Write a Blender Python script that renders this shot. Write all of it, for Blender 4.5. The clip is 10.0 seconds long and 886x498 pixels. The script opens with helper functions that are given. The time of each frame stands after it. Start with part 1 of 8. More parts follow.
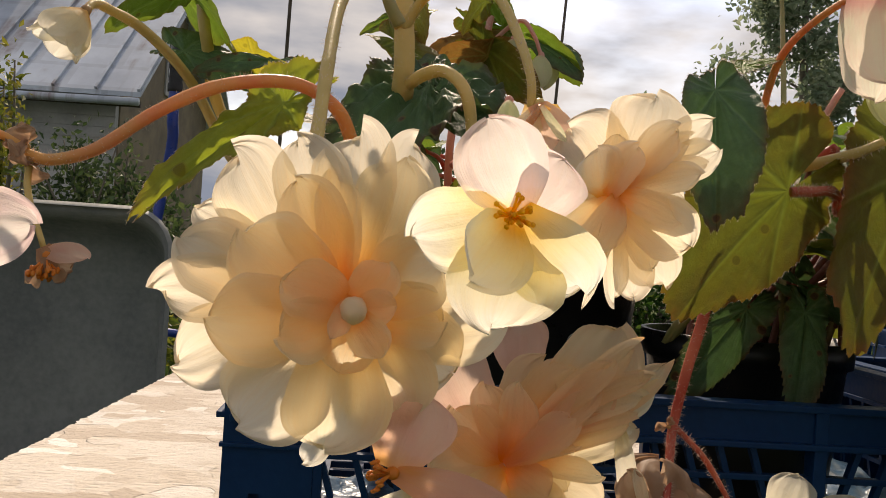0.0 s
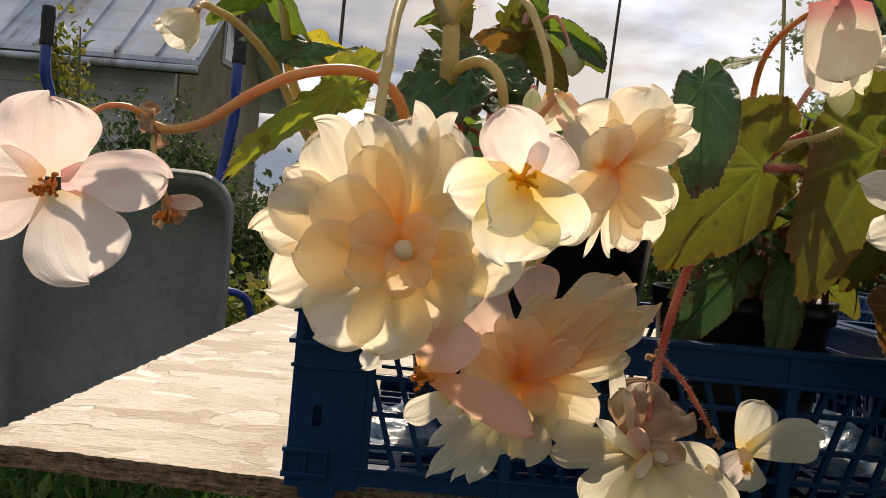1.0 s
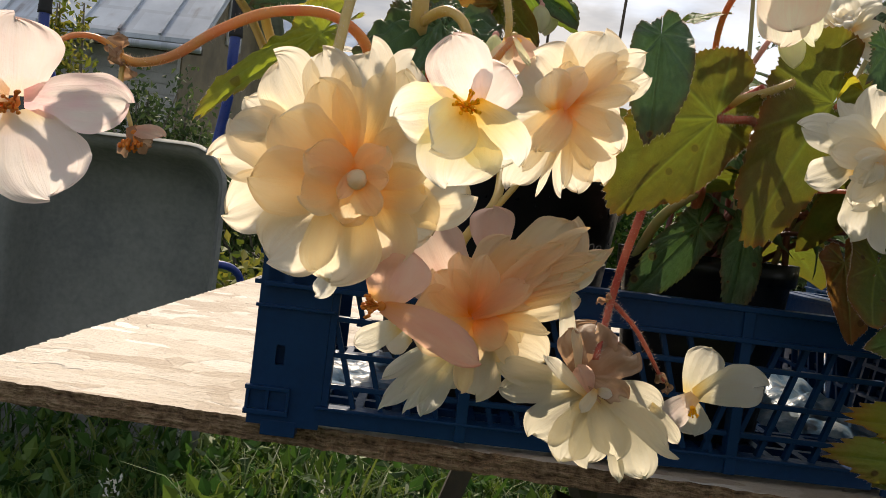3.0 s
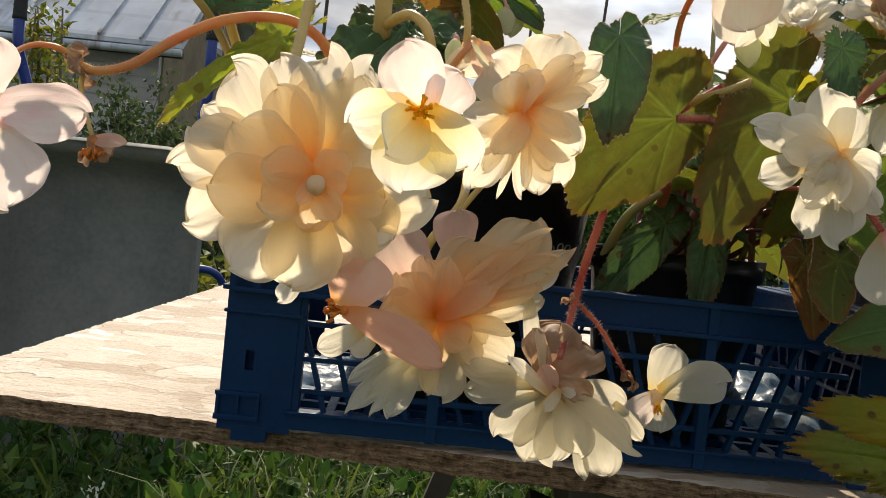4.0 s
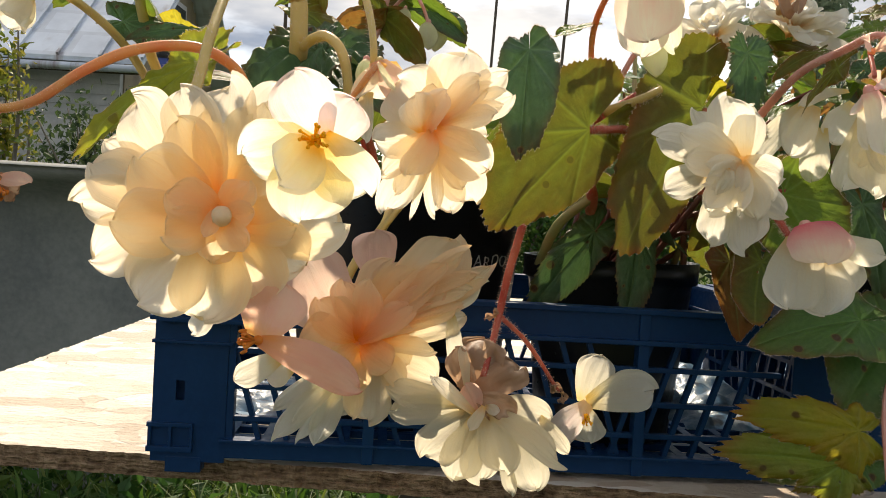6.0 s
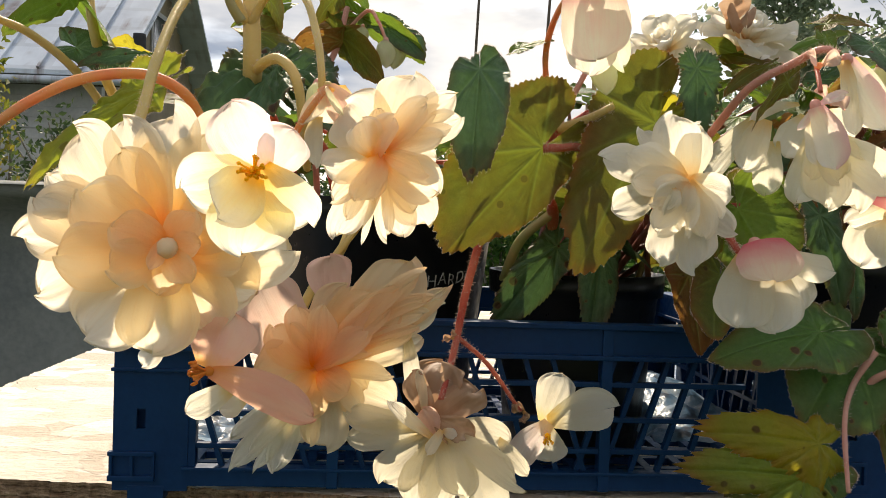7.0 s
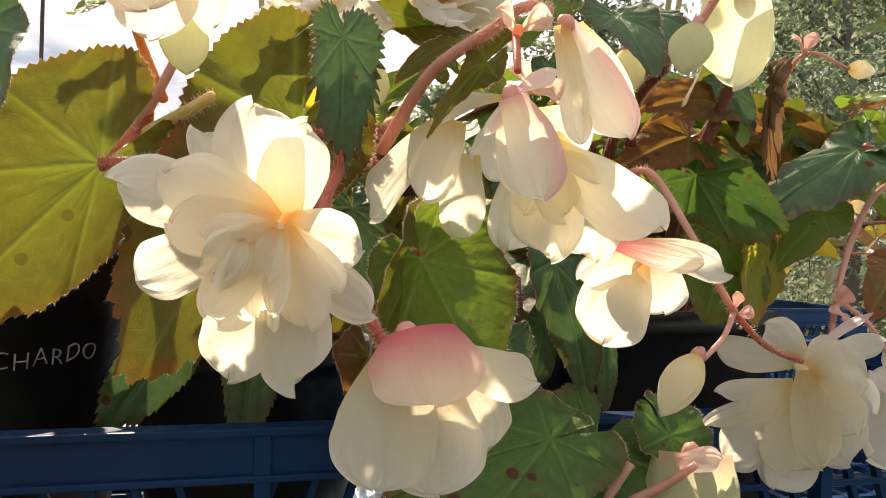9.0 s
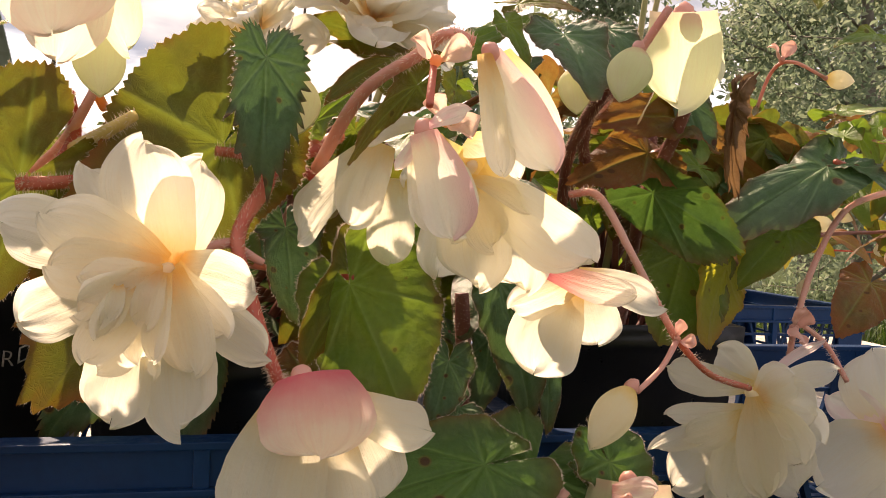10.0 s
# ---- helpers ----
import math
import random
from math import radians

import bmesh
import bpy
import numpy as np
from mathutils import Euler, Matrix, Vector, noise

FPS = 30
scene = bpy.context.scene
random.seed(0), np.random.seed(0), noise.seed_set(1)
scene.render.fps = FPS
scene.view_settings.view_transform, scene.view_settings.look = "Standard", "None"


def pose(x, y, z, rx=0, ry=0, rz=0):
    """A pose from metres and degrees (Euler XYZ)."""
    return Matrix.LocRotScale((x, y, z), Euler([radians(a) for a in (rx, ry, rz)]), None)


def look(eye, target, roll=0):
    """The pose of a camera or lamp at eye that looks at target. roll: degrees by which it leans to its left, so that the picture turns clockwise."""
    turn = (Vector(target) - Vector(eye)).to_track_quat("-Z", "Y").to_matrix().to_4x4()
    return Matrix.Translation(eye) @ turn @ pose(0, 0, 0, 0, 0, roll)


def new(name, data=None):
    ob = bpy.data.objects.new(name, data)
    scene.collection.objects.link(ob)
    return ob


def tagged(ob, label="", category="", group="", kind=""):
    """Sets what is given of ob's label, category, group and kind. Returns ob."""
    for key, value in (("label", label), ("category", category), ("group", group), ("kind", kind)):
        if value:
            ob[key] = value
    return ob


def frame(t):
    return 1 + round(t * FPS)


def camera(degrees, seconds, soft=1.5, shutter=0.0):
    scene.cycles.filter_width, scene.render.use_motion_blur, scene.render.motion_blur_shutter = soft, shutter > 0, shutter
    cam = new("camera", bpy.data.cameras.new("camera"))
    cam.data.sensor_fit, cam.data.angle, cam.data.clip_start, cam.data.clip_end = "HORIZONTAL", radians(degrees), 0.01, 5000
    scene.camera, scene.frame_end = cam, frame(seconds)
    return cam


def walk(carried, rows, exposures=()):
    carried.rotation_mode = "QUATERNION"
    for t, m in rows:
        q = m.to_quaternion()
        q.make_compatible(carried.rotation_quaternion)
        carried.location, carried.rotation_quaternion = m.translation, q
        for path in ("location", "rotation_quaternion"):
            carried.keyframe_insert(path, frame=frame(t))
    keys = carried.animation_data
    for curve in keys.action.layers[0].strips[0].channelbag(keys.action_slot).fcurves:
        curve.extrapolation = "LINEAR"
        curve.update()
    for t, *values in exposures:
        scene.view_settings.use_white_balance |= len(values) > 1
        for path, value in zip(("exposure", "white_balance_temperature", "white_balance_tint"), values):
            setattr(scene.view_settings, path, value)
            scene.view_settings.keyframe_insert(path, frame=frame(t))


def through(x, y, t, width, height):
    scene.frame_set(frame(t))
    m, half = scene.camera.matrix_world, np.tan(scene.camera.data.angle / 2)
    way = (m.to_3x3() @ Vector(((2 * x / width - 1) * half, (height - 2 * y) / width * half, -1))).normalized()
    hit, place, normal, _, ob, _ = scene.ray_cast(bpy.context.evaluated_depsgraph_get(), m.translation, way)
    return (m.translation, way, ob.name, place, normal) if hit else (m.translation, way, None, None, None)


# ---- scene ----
cam = camera(52.2, 10.0, soft=0.9)
METRES, EYE, TILT, LEAN, TURN = 0.6, 0.97, 0.0, -3.8, 0.0
ROWS = [
    (0.0, 0.0, 0.0, 0.0, 0.0, 0.0, -0.0),
    (0.5, 0.0132, -0.1382, 0.0087, 2.18, -0.62, -0.59),
    (1.0, 0.0182, -0.1999, -0.0154, 3.11, -1.78, -1.51),
    (1.5, 0.0355, -0.2322, -0.0307, 3.61, -1.62, -1.96),
    (2.0, 0.0423, -0.2301, -0.0547, 3.5, -1.92, -3.09),
    (2.5, 0.0556, -0.2229, -0.0717, 3.37, -2.35, -3.41),
    (4.0, 0.096, -0.2296, -0.0652, 2.29, -2.36, -2.25),
    (4.5, 0.1091, -0.2255, -0.0659, 1.86, -2.43, -1.98),
    (5.0, 0.1196, -0.2232, -0.0656, 1.48, -2.58, -1.53),
    (5.5, 0.1409, -0.2235, -0.0539, 0.85, -2.39, -0.41),
    (7.0, 0.1987, -0.2162, -0.0252, -0.13, -1.89, 1.86),
    (7.5, 0.238, -0.1625, -0.0098, -2.87, -2.39, 2.18),
    (8.0, 0.3038, -0.0071, -0.0303, -7.25, -2.28, 2.45),
    (8.5, 0.3612, 0.1061, -0.0269, -9.91, -1.78, 2.52),
    (9.0, 0.4238, 0.169, -0.0028, -11.63, -1.22, 2.46),
    (9.5, 0.4443, 0.1891, 0.0116, -11.97, -1.43, 2.08),
    (10.0, 0.4886, 0.1722, 0.031, -10.71, -2.69, 1.18),
]
walk(cam, [(t, pose(0, 0, EYE, TILT, LEAN, TURN) @ pose(METRES * x, METRES * y, METRES * z, 90 + pitch, roll, yaw)) for t, x, y, z, yaw, pitch, roll in ROWS],
     [(0.0, 0.46, 7550, 18), (1.5, 0.54, 7350, 16), (2.5, 0.62, 7200, 15), (4.0, 0.70, 7200, 13), (5.0, 0.98, 7250, 13), (7.5, 1.12, 7300, 13), (8.0, 1.40, 7300, 12), (8.5, 1.54, 7450, 14), (9.0, 1.55, 7800, 18), (10.0, 1.38, 8400, 25)])
# ---- light ----
TO_SUN = Vector((-0.10, 0.72, 0.69)).normalized()
sun_data = bpy.data.lights.new("sun", "SUN")
sun_data.energy, sun_data.angle, sun_data.color = 3.0, radians(0.6), (1.0, 0.92, 0.78)
sun = new("sun", sun_data)
sun.matrix_world = look(TO_SUN * 30, (0, 0, 0))

world = bpy.data.worlds.new("sky")
scene.world = world
world.use_nodes = True
wn, wl = world.node_tree.nodes, world.node_tree.links
wn.clear()
w_out, w_bg, w_sky = wn.new("ShaderNodeOutputWorld"), wn.new("ShaderNodeBackground"), wn.new("ShaderNodeTexSky")
w_sky.sky_type, w_sky.sun_disc = "NISHITA", False
w_sky.sun_elevation, w_sky.sun_rotation = math.asin(TO_SUN.z), math.atan2(TO_SUN.x, TO_SUN.y)
w_co, w_map, w_noise, w_ramp = wn.new("ShaderNodeTexCoord"), wn.new("ShaderNodeMapping"), wn.new("ShaderNodeTexNoise"), wn.new("ShaderNodeValToRGB")
w_map.inputs["Scale"].default_value = (2.0, 2.0, 6.0)
w_noise.inputs["Scale"].default_value, w_noise.inputs["Detail"].default_value = 1.6, 6.0
w_ramp.color_ramp.elements[0].position, w_ramp.color_ramp.elements[1].position = 0.28, 0.52
w_shade, w_noise2 = wn.new("ShaderNodeValToRGB"), wn.new("ShaderNodeTexNoise")
w_noise2.inputs["Scale"].default_value, w_noise2.inputs["Detail"].default_value = 2.3, 5.0
w_shade.color_ramp.elements[0].position, w_shade.color_ramp.elements[0].color = 0.38, (1.15, 1.45, 1.95, 1)
w_shade.color_ramp.elements[1].position, w_shade.color_ramp.elements[1].color = 0.64, (3.3, 3.4, 3.5, 1)
w_mix = wn.new("ShaderNodeMixRGB")
wl.new(w_co.outputs["Generated"], w_map.inputs["Vector"])
wl.new(w_map.outputs[0], w_noise.inputs["Vector"])
wl.new(w_map.outputs[0], w_noise2.inputs["Vector"])
wl.new(w_noise.outputs["Fac"], w_ramp.inputs["Fac"])
wl.new(w_noise2.outputs["Fac"], w_shade.inputs["Fac"])
wl.new(w_ramp.outputs[0], w_mix.inputs["Fac"])
wl.new(w_sky.outputs[0], w_mix.inputs["Color1"])
wl.new(w_shade.outputs[0], w_mix.inputs["Color2"])
wl.new(w_mix.outputs[0], w_bg.inputs["Color"])
w_bg.inputs["Strength"].default_value = 0.15
wl.new(w_bg.outputs[0], w_out.inputs["Surface"])


# ---- materials ----
class Nodes:
    """A material's node tree with short calls."""

    def __init__(self, name):
        self.mat = bpy.data.materials.new(name)
        self.mat.use_nodes = True
        self.t = self.mat.node_tree
        self.t.nodes.clear()
        self.out = self.t.nodes.new("ShaderNodeOutputMaterial")

    def n(self, kind, **sockets):
        node = self.t.nodes.new("ShaderNode" + kind)
        for key, value in sockets.items():
            sock = node.inputs[key.replace("_", " ")] if not key.startswith("i") or not key[1:].isdigit() else node.inputs[int(key[1:])]
            self.put(sock, value)
        return node

    def put(self, sock, value):
        if isinstance(value, bpy.types.NodeSocket):
            self.t.links.new(value, sock)
        elif isinstance(value, bpy.types.Node):
            self.t.links.new(value.outputs[0], sock)
        else:
            sock.default_value = (*value, 1) if isinstance(value, tuple) and len(value) == 3 and sock.type == "RGBA" else value

    def ramp(self, fac, *stops):
        node = self.n("ValToRGB", Fac=fac)
        e = node.color_ramp.elements
        while len(e) < len(stops):
            e.new(0.5)
        for el, (pos, col) in zip(e, stops):
            el.position = pos
            el.color = (*col, 1) if isinstance(col, tuple) else (col, col, col, 1)
        return node

    def mix(self, fac, a, b, blend="MIX"):
        node = self.n("MixRGB", Fac=fac, Color1=a, Color2=b)
        node.blend_type = blend
        return node

    def math(self, op, a, b=0.0):
        node = self.n("Math", i0=a, i1=b)
        node.operation = op
        return node

    def noise(self, scale, detail=4.0, vector=None, rough=0.55):
        node = self.n("TexNoise", Scale=scale, Detail=detail, Roughness=rough)
        if vector is not None:
            self.put(node.inputs["Vector"], vector)
        return node

    def coords(self, kind="Object"):
        return self.n("TexCoord").outputs[kind]

    def scaled(self, vector, scale, rot=(0, 0, 0)):
        return self.n("Mapping", Vector=vector, Scale=scale, Rotation=rot)

    def bump(self, height, strength=0.3, distance=0.002):
        return self.n("Bump", Height=height, Strength=strength, Distance=distance)

    def bsdf(self, color, rough=0.5, normal=None, metal=0.0, spec=0.5, sheen=0.0):
        node = self.n("BsdfPrincipled", Base_Color=color, Roughness=rough, Metallic=metal)
        node.inputs["Specular IOR Level"].default_value = spec
        node.inputs["Sheen Weight"].default_value = sheen
        if normal is not None:
            self.put(node.inputs["Normal"], normal)
        return node

    def done(self, shader):
        self.t.links.new(shader.outputs[0], self.out.inputs["Surface"])
        return self.mat


def petal_material(name, throat, body, tip, blush, blush_at=0.75, blush_by=0.4, through=0.74, throat_to=0.3, stripe=None):
    """A thin petal that lets light through: throat to tip along it, with fine veins and a blush of its own shape."""
    m = Nodes(name)
    uv = m.coords("UV")
    v = m.n("SeparateXYZ", Vector=uv)
    rnd = m.n("ObjectInfo").outputs["Random"]
    wob = m.noise(3.0, 3.0, uv)
    along = m.math("ADD", v.outputs["Y"], m.math("MULTIPLY", m.math("SUBTRACT", wob, 0.5), 0.3))
    col = m.ramp(along, (0.02, throat), (throat_to, body), (0.95, tip))
    spot = m.noise(1.7, 2.0, m.scaled(uv, (1.2, 0.9, 1)))
    shift = m.math("ADD", spot, m.math("MULTIPLY", rnd, 0.25))
    bl = m.ramp(shift, (blush_at - 0.2, 0.0), (blush_at + 0.1, blush_by))
    col = m.mix(bl, col, blush)
    if stripe:
        side = m.math("ADD", v.outputs["X"], m.math("MULTIPLY", m.math("SUBTRACT", wob, 0.5), 0.2))
        col = m.mix(m.ramp(side, (0.0, 0.75), (stripe[1], 0.6), (stripe[1] + 0.4, 0.0)), col, stripe[0])
    veins = m.noise(1.0, 3.0, m.scaled(uv, (34, 2.2, 1)))
    col = m.mix(m.ramp(veins, (0.35, 0.08), (0.6, 0.0)), col, throat)
    col = m.mix(m.math("MULTIPLY", rnd, 0.12), col, body)
    fleck = m.noise(26.0, 2.0, uv)
    col = m.mix(m.ramp(fleck, (0.76, 0.0), (0.82, 0.35)), col, (0.45, 0.26, 0.12))
    col = m.mix(1.0, col, (0.95, 0.95, 0.95), "MULTIPLY")
    hgt = m.math("ADD", m.math("MULTIPLY", veins, 0.7), m.noise(9.0, 3.0, uv))
    nrm = m.bump(hgt, 0.30, 0.0012)
    front = m.bsdf(col, 0.52, nrm, spec=0.3, sheen=0.15)
    back = m.n("BsdfTranslucent", Color=col, Normal=nrm)
    return m.done(m.n("MixShader", i0=through, i1=front, i2=back))


def leaf_material(name, green, through_green, edge, blotch, gloss=0.38, through=0.45, blotch_at=0.6, vein_col=(0.3, 0.42, 0.12)):
    """A begonia leaf: puckered, veined, with a worn rim and spots."""
    m = Nodes(name)
    uv = m.coords("UV")
    vein = m.n("Attribute")
    vein.attribute_name = "vein"
    rim = m.n("Attribute")
    rim.attribute_name = "rim"
    vein, rim = vein.outputs["Fac"], rim.outputs["Fac"]
    rnd = m.n("ObjectInfo").outputs["Random"]
    big = m.noise(2.6, 4.0, m.n("VectorMath", i0=uv, i1=m.n("CombineXYZ", X=m.math("MULTIPLY", rnd, 9.0))))
    fine = m.noise(38.0, 4.0, uv)
    base = m.mix(m.ramp(big, (0.35, 0.0), (0.7, 0.55)), green, through_green)
    base = m.mix(m.ramp(m.math("ADD", big, m.math("MULTIPLY", rnd, 0.12)), (blotch_at, 0.0), (blotch_at + 0.16, 0.75)), base, blotch)
    base = m.mix(m.math("MULTIPLY", vein, 0.7), base, vein_col)
    net = m.n("TexVoronoi", Vector=m.n("VectorMath", i0=uv, i1=m.n("VectorMath", i0=m.noise(9.0, 2.0, uv).outputs["Color"], i1=(0.05, 0.05, 0.0))), Scale=26.0)
    net.feature = "DISTANCE_TO_EDGE"
    mesh = m.ramp(net.outputs["Distance"], (0.02, 1.0), (0.09, 0.0))
    base = m.mix(m.math("MULTIPLY", mesh, 0.12), base, vein_col)
    flush = m.math("MULTIPLY", m.math("POWER", rim, 3.5), m.ramp(m.noise(3.2, 4.0, m.n("VectorMath", i0=uv, i1=m.n("CombineXYZ", X=m.math("MULTIPLY", rnd, 5.0)))), (0.34, 0.0), (0.58, 0.8)))
    base = m.mix(flush, base, blotch)
    base = m.mix(m.ramp(m.math("ADD", rim, m.math("MULTIPLY", m.noise(2.0, 2.0, uv), 0.5)), (0.40, 0.45), (0.85, 0.0)), base, through_green)
    worn = m.math("MULTIPLY", m.math("POWER", rim, 14.0), m.ramp(m.noise(7.0, 5.0, uv), (0.36, 0.0), (0.52, 1.0)))
    base = m.mix(worn, base, edge)
    spots = m.n("TexVoronoi", Vector=m.n("VectorMath", i0=uv, i1=m.n("CombineXYZ", X=m.math("MULTIPLY", rnd, 7.0))), Scale=6.0)
    spots.voronoi_dimensions = "2D"
    reach = m.math("MULTIPLY", m.math("SUBTRACT", m.n("SeparateXYZ", Vector=spots.outputs["Color"]).outputs["X"], 0.45), 0.20)
    halo = m.math("SUBTRACT", spots.outputs["Distance"], reach)
    base = m.mix(m.ramp(halo, (0.0, 0.8), (0.06, 0.0)), base, (0.20, 0.11, 0.02))
    base = m.mix(m.ramp(halo, (0.0, 0.95), (0.02, 0.0)), base, (0.075, 0.018, 0.010))
    base = m.mix(m.ramp(fine, (0.4, 0.0), (0.75, 0.3)), base, green, "MULTIPLY")
    hgt = m.math("SUBTRACT", m.math("ADD", m.math("MULTIPLY", fine, 0.35), m.noise(14.0, 3.0, uv)), m.math("ADD", m.math("MULTIPLY", vein, 0.8), m.math("MULTIPLY", mesh, 0.07)))
    nrm = m.bump(hgt, 0.5, 0.003)
    front = m.bsdf(base, gloss, nrm, spec=0.3)
    lit = m.mix(0.55, base, through_green)
    back = m.n("BsdfTranslucent", Color=m.mix(0.25, lit, through_green, "ADD"), Normal=nrm)
    return m.done(m.n("MixShader", i0=through, i1=front, i2=back))


def stem_material(name, a, b, through=0.2):
    m = Nodes(name)
    ob = m.coords("Object")
    col = m.mix(m.ramp(m.noise(22.0, 4.0, ob), (0.35, 0.0), (0.65, 1.0)), a, b)
    nrm = m.bump(m.noise(420.0, 3.0, ob), 0.3, 0.001)
    return m.done(m.n("MixShader", i0=through, i1=m.bsdf(col, 0.42, nrm, spec=0.45), i2=m.n("BsdfTranslucent", Color=col)))


def plain_material(name, a, b, rough, scale, bump=0.2, bump_scale=None, metal=0.0, spec=0.5, dist=0.002):
    m = Nodes(name)
    ob = m.coords("Object")
    big, fine = m.noise(scale, 5.0, ob), m.noise(bump_scale or scale * 9, 4.0, ob)
    col = m.mix(m.ramp(m.math("ADD", m.math("MULTIPLY", big, 0.7), m.math("MULTIPLY", fine, 0.3)), (0.38, 0.0), (0.64, 1.0)), a, b)
    r = m.ramp(fine, (0.3, max(rough - 0.1, 0.03)), (0.7, min(rough + 0.12, 1.0)))
    return m.done(m.bsdf(col, r, m.bump(fine, bump, dist), metal, spec))


def roof_material():
    """Weathered sheet tin with rust streaks that run down the slope."""
    m = Nodes("roof_tin")
    ob = m.coords("Object")
    big, fine = m.noise(0.9, 5.0, ob), m.noise(14.0, 4.0, ob)
    col = m.mix(m.ramp(big, (0.35, 0.0), (0.65, 1.0)), (0.38, 0.42, 0.47), (0.60, 0.65, 0.70))
    streak = m.noise(1.0, 5.0, m.scaled(ob, (5.5, 0.5, 0.5)))
    patch = m.noise(1.3, 4.0, ob)
    rust = m.math("MULTIPLY", m.ramp(streak, (0.50, 0.0), (0.66, 1.0)), m.ramp(patch, (0.48, 0.0), (0.60, 1.0)))
    col = m.mix(m.math("MULTIPLY", rust, 0.8), col, (0.17, 0.10, 0.075))
    sheet = m.n("TexBrick", Vector=m.scaled(ob, (0.47, 0.6, 1.0)), Color1=(1, 1, 1), Color2=(0.86, 0.88, 0.9), Mortar=(0.7, 0.7, 0.7), Scale=1.0)
    col = m.mix(0.45, col, sheet.outputs["Color"], "MULTIPLY")
    return m.done(m.bsdf(col, m.ramp(fine, (0.3, 0.42), (0.7, 0.62)), m.bump(fine, 0.15, 0.004), 0.25))


PETAL_PEACH = petal_material("petal_peach", (0.98, 0.48, 0.05), (0.97, 0.71, 0.37), (0.97, 0.81, 0.55), (0.95, 0.63, 0.43), 0.72, 0.4, throat_to=0.42)
PETAL_APRICOT = petal_material("petal_apricot", (0.98, 0.58, 0.10), (0.97, 0.79, 0.47), (0.97, 0.88, 0.67), (0.96, 0.71, 0.47), 0.76, 0.3, throat_to=0.40)
PETAL_BUTTER = petal_material("petal_butter", (0.98, 0.57, 0.12), (0.97, 0.82, 0.55), (0.97, 0.90, 0.76), (0.96, 0.74, 0.56), 0.78, 0.3, throat_to=0.30)
PETAL_STRIPED = petal_material("petal_striped", (0.95, 0.70, 0.62), (0.93, 0.90, 0.74), (0.95, 0.92, 0.82), (0.93, 0.72, 0.70), 0.8, 0.3, throat_to=0.15, stripe=((0.92, 0.48, 0.54), 0.14))
PETAL_HEART = petal_material("petal_heart", (0.96, 0.82, 0.54), (0.96, 0.86, 0.62), (0.96, 0.88, 0.68), (0.95, 0.80, 0.60), 0.8, 0.2, through=0.5)
PETAL_PINK = petal_material("petal_rose_peach", (0.95, 0.48, 0.13), (0.94, 0.60, 0.43), (0.95, 0.68, 0.53), (0.93, 0.46, 0.36), 0.6, 0.55)
PETAL_CREAM = petal_material("petal_cream", (0.90, 0.68, 0.24), (0.90, 0.84, 0.63), (0.92, 0.88, 0.76), (0.93, 0.76, 0.60), 0.8, 0.3)
# a darker cream that carries the shade over the nodding flower in its colour
PETAL_CREAM_DIM = petal_material("petal_cream_dim", (0.84, 0.62, 0.24), (0.80, 0.73, 0.53), (0.84, 0.79, 0.64), (0.84, 0.68, 0.54), 0.8, 0.3)
PETAL_WHITE = petal_material("petal_white", (0.92, 0.62, 0.22), (0.90, 0.84, 0.66), (0.91, 0.88, 0.79), (0.95, 0.82, 0.66), 0.85, 0.3, throat_to=0.36)
PETAL_YOLK = petal_material("petal_white_yellow_throat", (0.96, 0.62, 0.03), (0.96, 0.89, 0.56), (0.96, 0.95, 0.88), (0.95, 0.86, 0.78), 0.8, 0.3, throat_to=0.58)
PETAL_BLUSH = petal_material("petal_white_pink", (0.92, 0.22, 0.28), (0.95, 0.84, 0.74), (0.96, 0.91, 0.80), (0.93, 0.60, 0.58), 0.85, 0.4, throat_to=0.72)
PETAL_SHELL = petal_material("petal_shell", (0.92, 0.50, 0.52), (0.94, 0.85, 0.77), (0.95, 0.90, 0.80), (0.93, 0.55, 0.60), 0.62, 0.55, throat_to=0.3)
PETAL_BLUSH_PALE = petal_material("petal_pale_pink", (0.94, 0.72, 0.40), (0.95, 0.84, 0.78), (0.95, 0.87, 0.82), (0.94, 0.66, 0.62), 0.66, 0.5, throat_to=0.25)
PETAL_BLUSHBUD = petal_material("petal_bud_blush", (0.92, 0.22, 0.26), (0.86, 0.84, 0.66), (0.92, 0.91, 0.78), (0.92, 0.60, 0.54), 0.72, 0.5, throat_to=0.34)
PETAL_PINKISH = petal_material("petal_shell_pink", (0.95, 0.58, 0.30), (0.95, 0.67, 0.51), (0.95, 0.75, 0.62), (0.94, 0.53, 0.42), 0.62, 0.5, throat_to=0.25)
PETAL_BUD = petal_material("petal_green_white", (0.80, 0.42, 0.36), (0.83, 0.85, 0.58), (0.90, 0.88, 0.72), (0.80, 0.84, 0.50), 0.6, 0.5, throat_to=0.2)
WITHERED = petal_material("withered_petal", (0.46, 0.24, 0.12), (0.66, 0.45, 0.29), (0.74, 0.56, 0.40), (0.40, 0.21, 0.11), 0.52, 0.7, through=0.5)
LEAF_OLIVE = leaf_material("leaf_olive", (0.068, 0.104, 0.016), (0.142, 0.185, 0.018), (0.28, 0.065, 0.012), (0.17, 0.075, 0.012), 0.5, 0.42, 0.46, (0.34, 0.40, 0.08))
LEAF_DARK = leaf_material("leaf_dark", (0.048, 0.112, 0.048), (0.085, 0.17, 0.045), (0.12, 0.05, 0.02), (0.07, 0.06, 0.025), 0.48, 0.22, 0.7, (0.20, 0.31, 0.16))
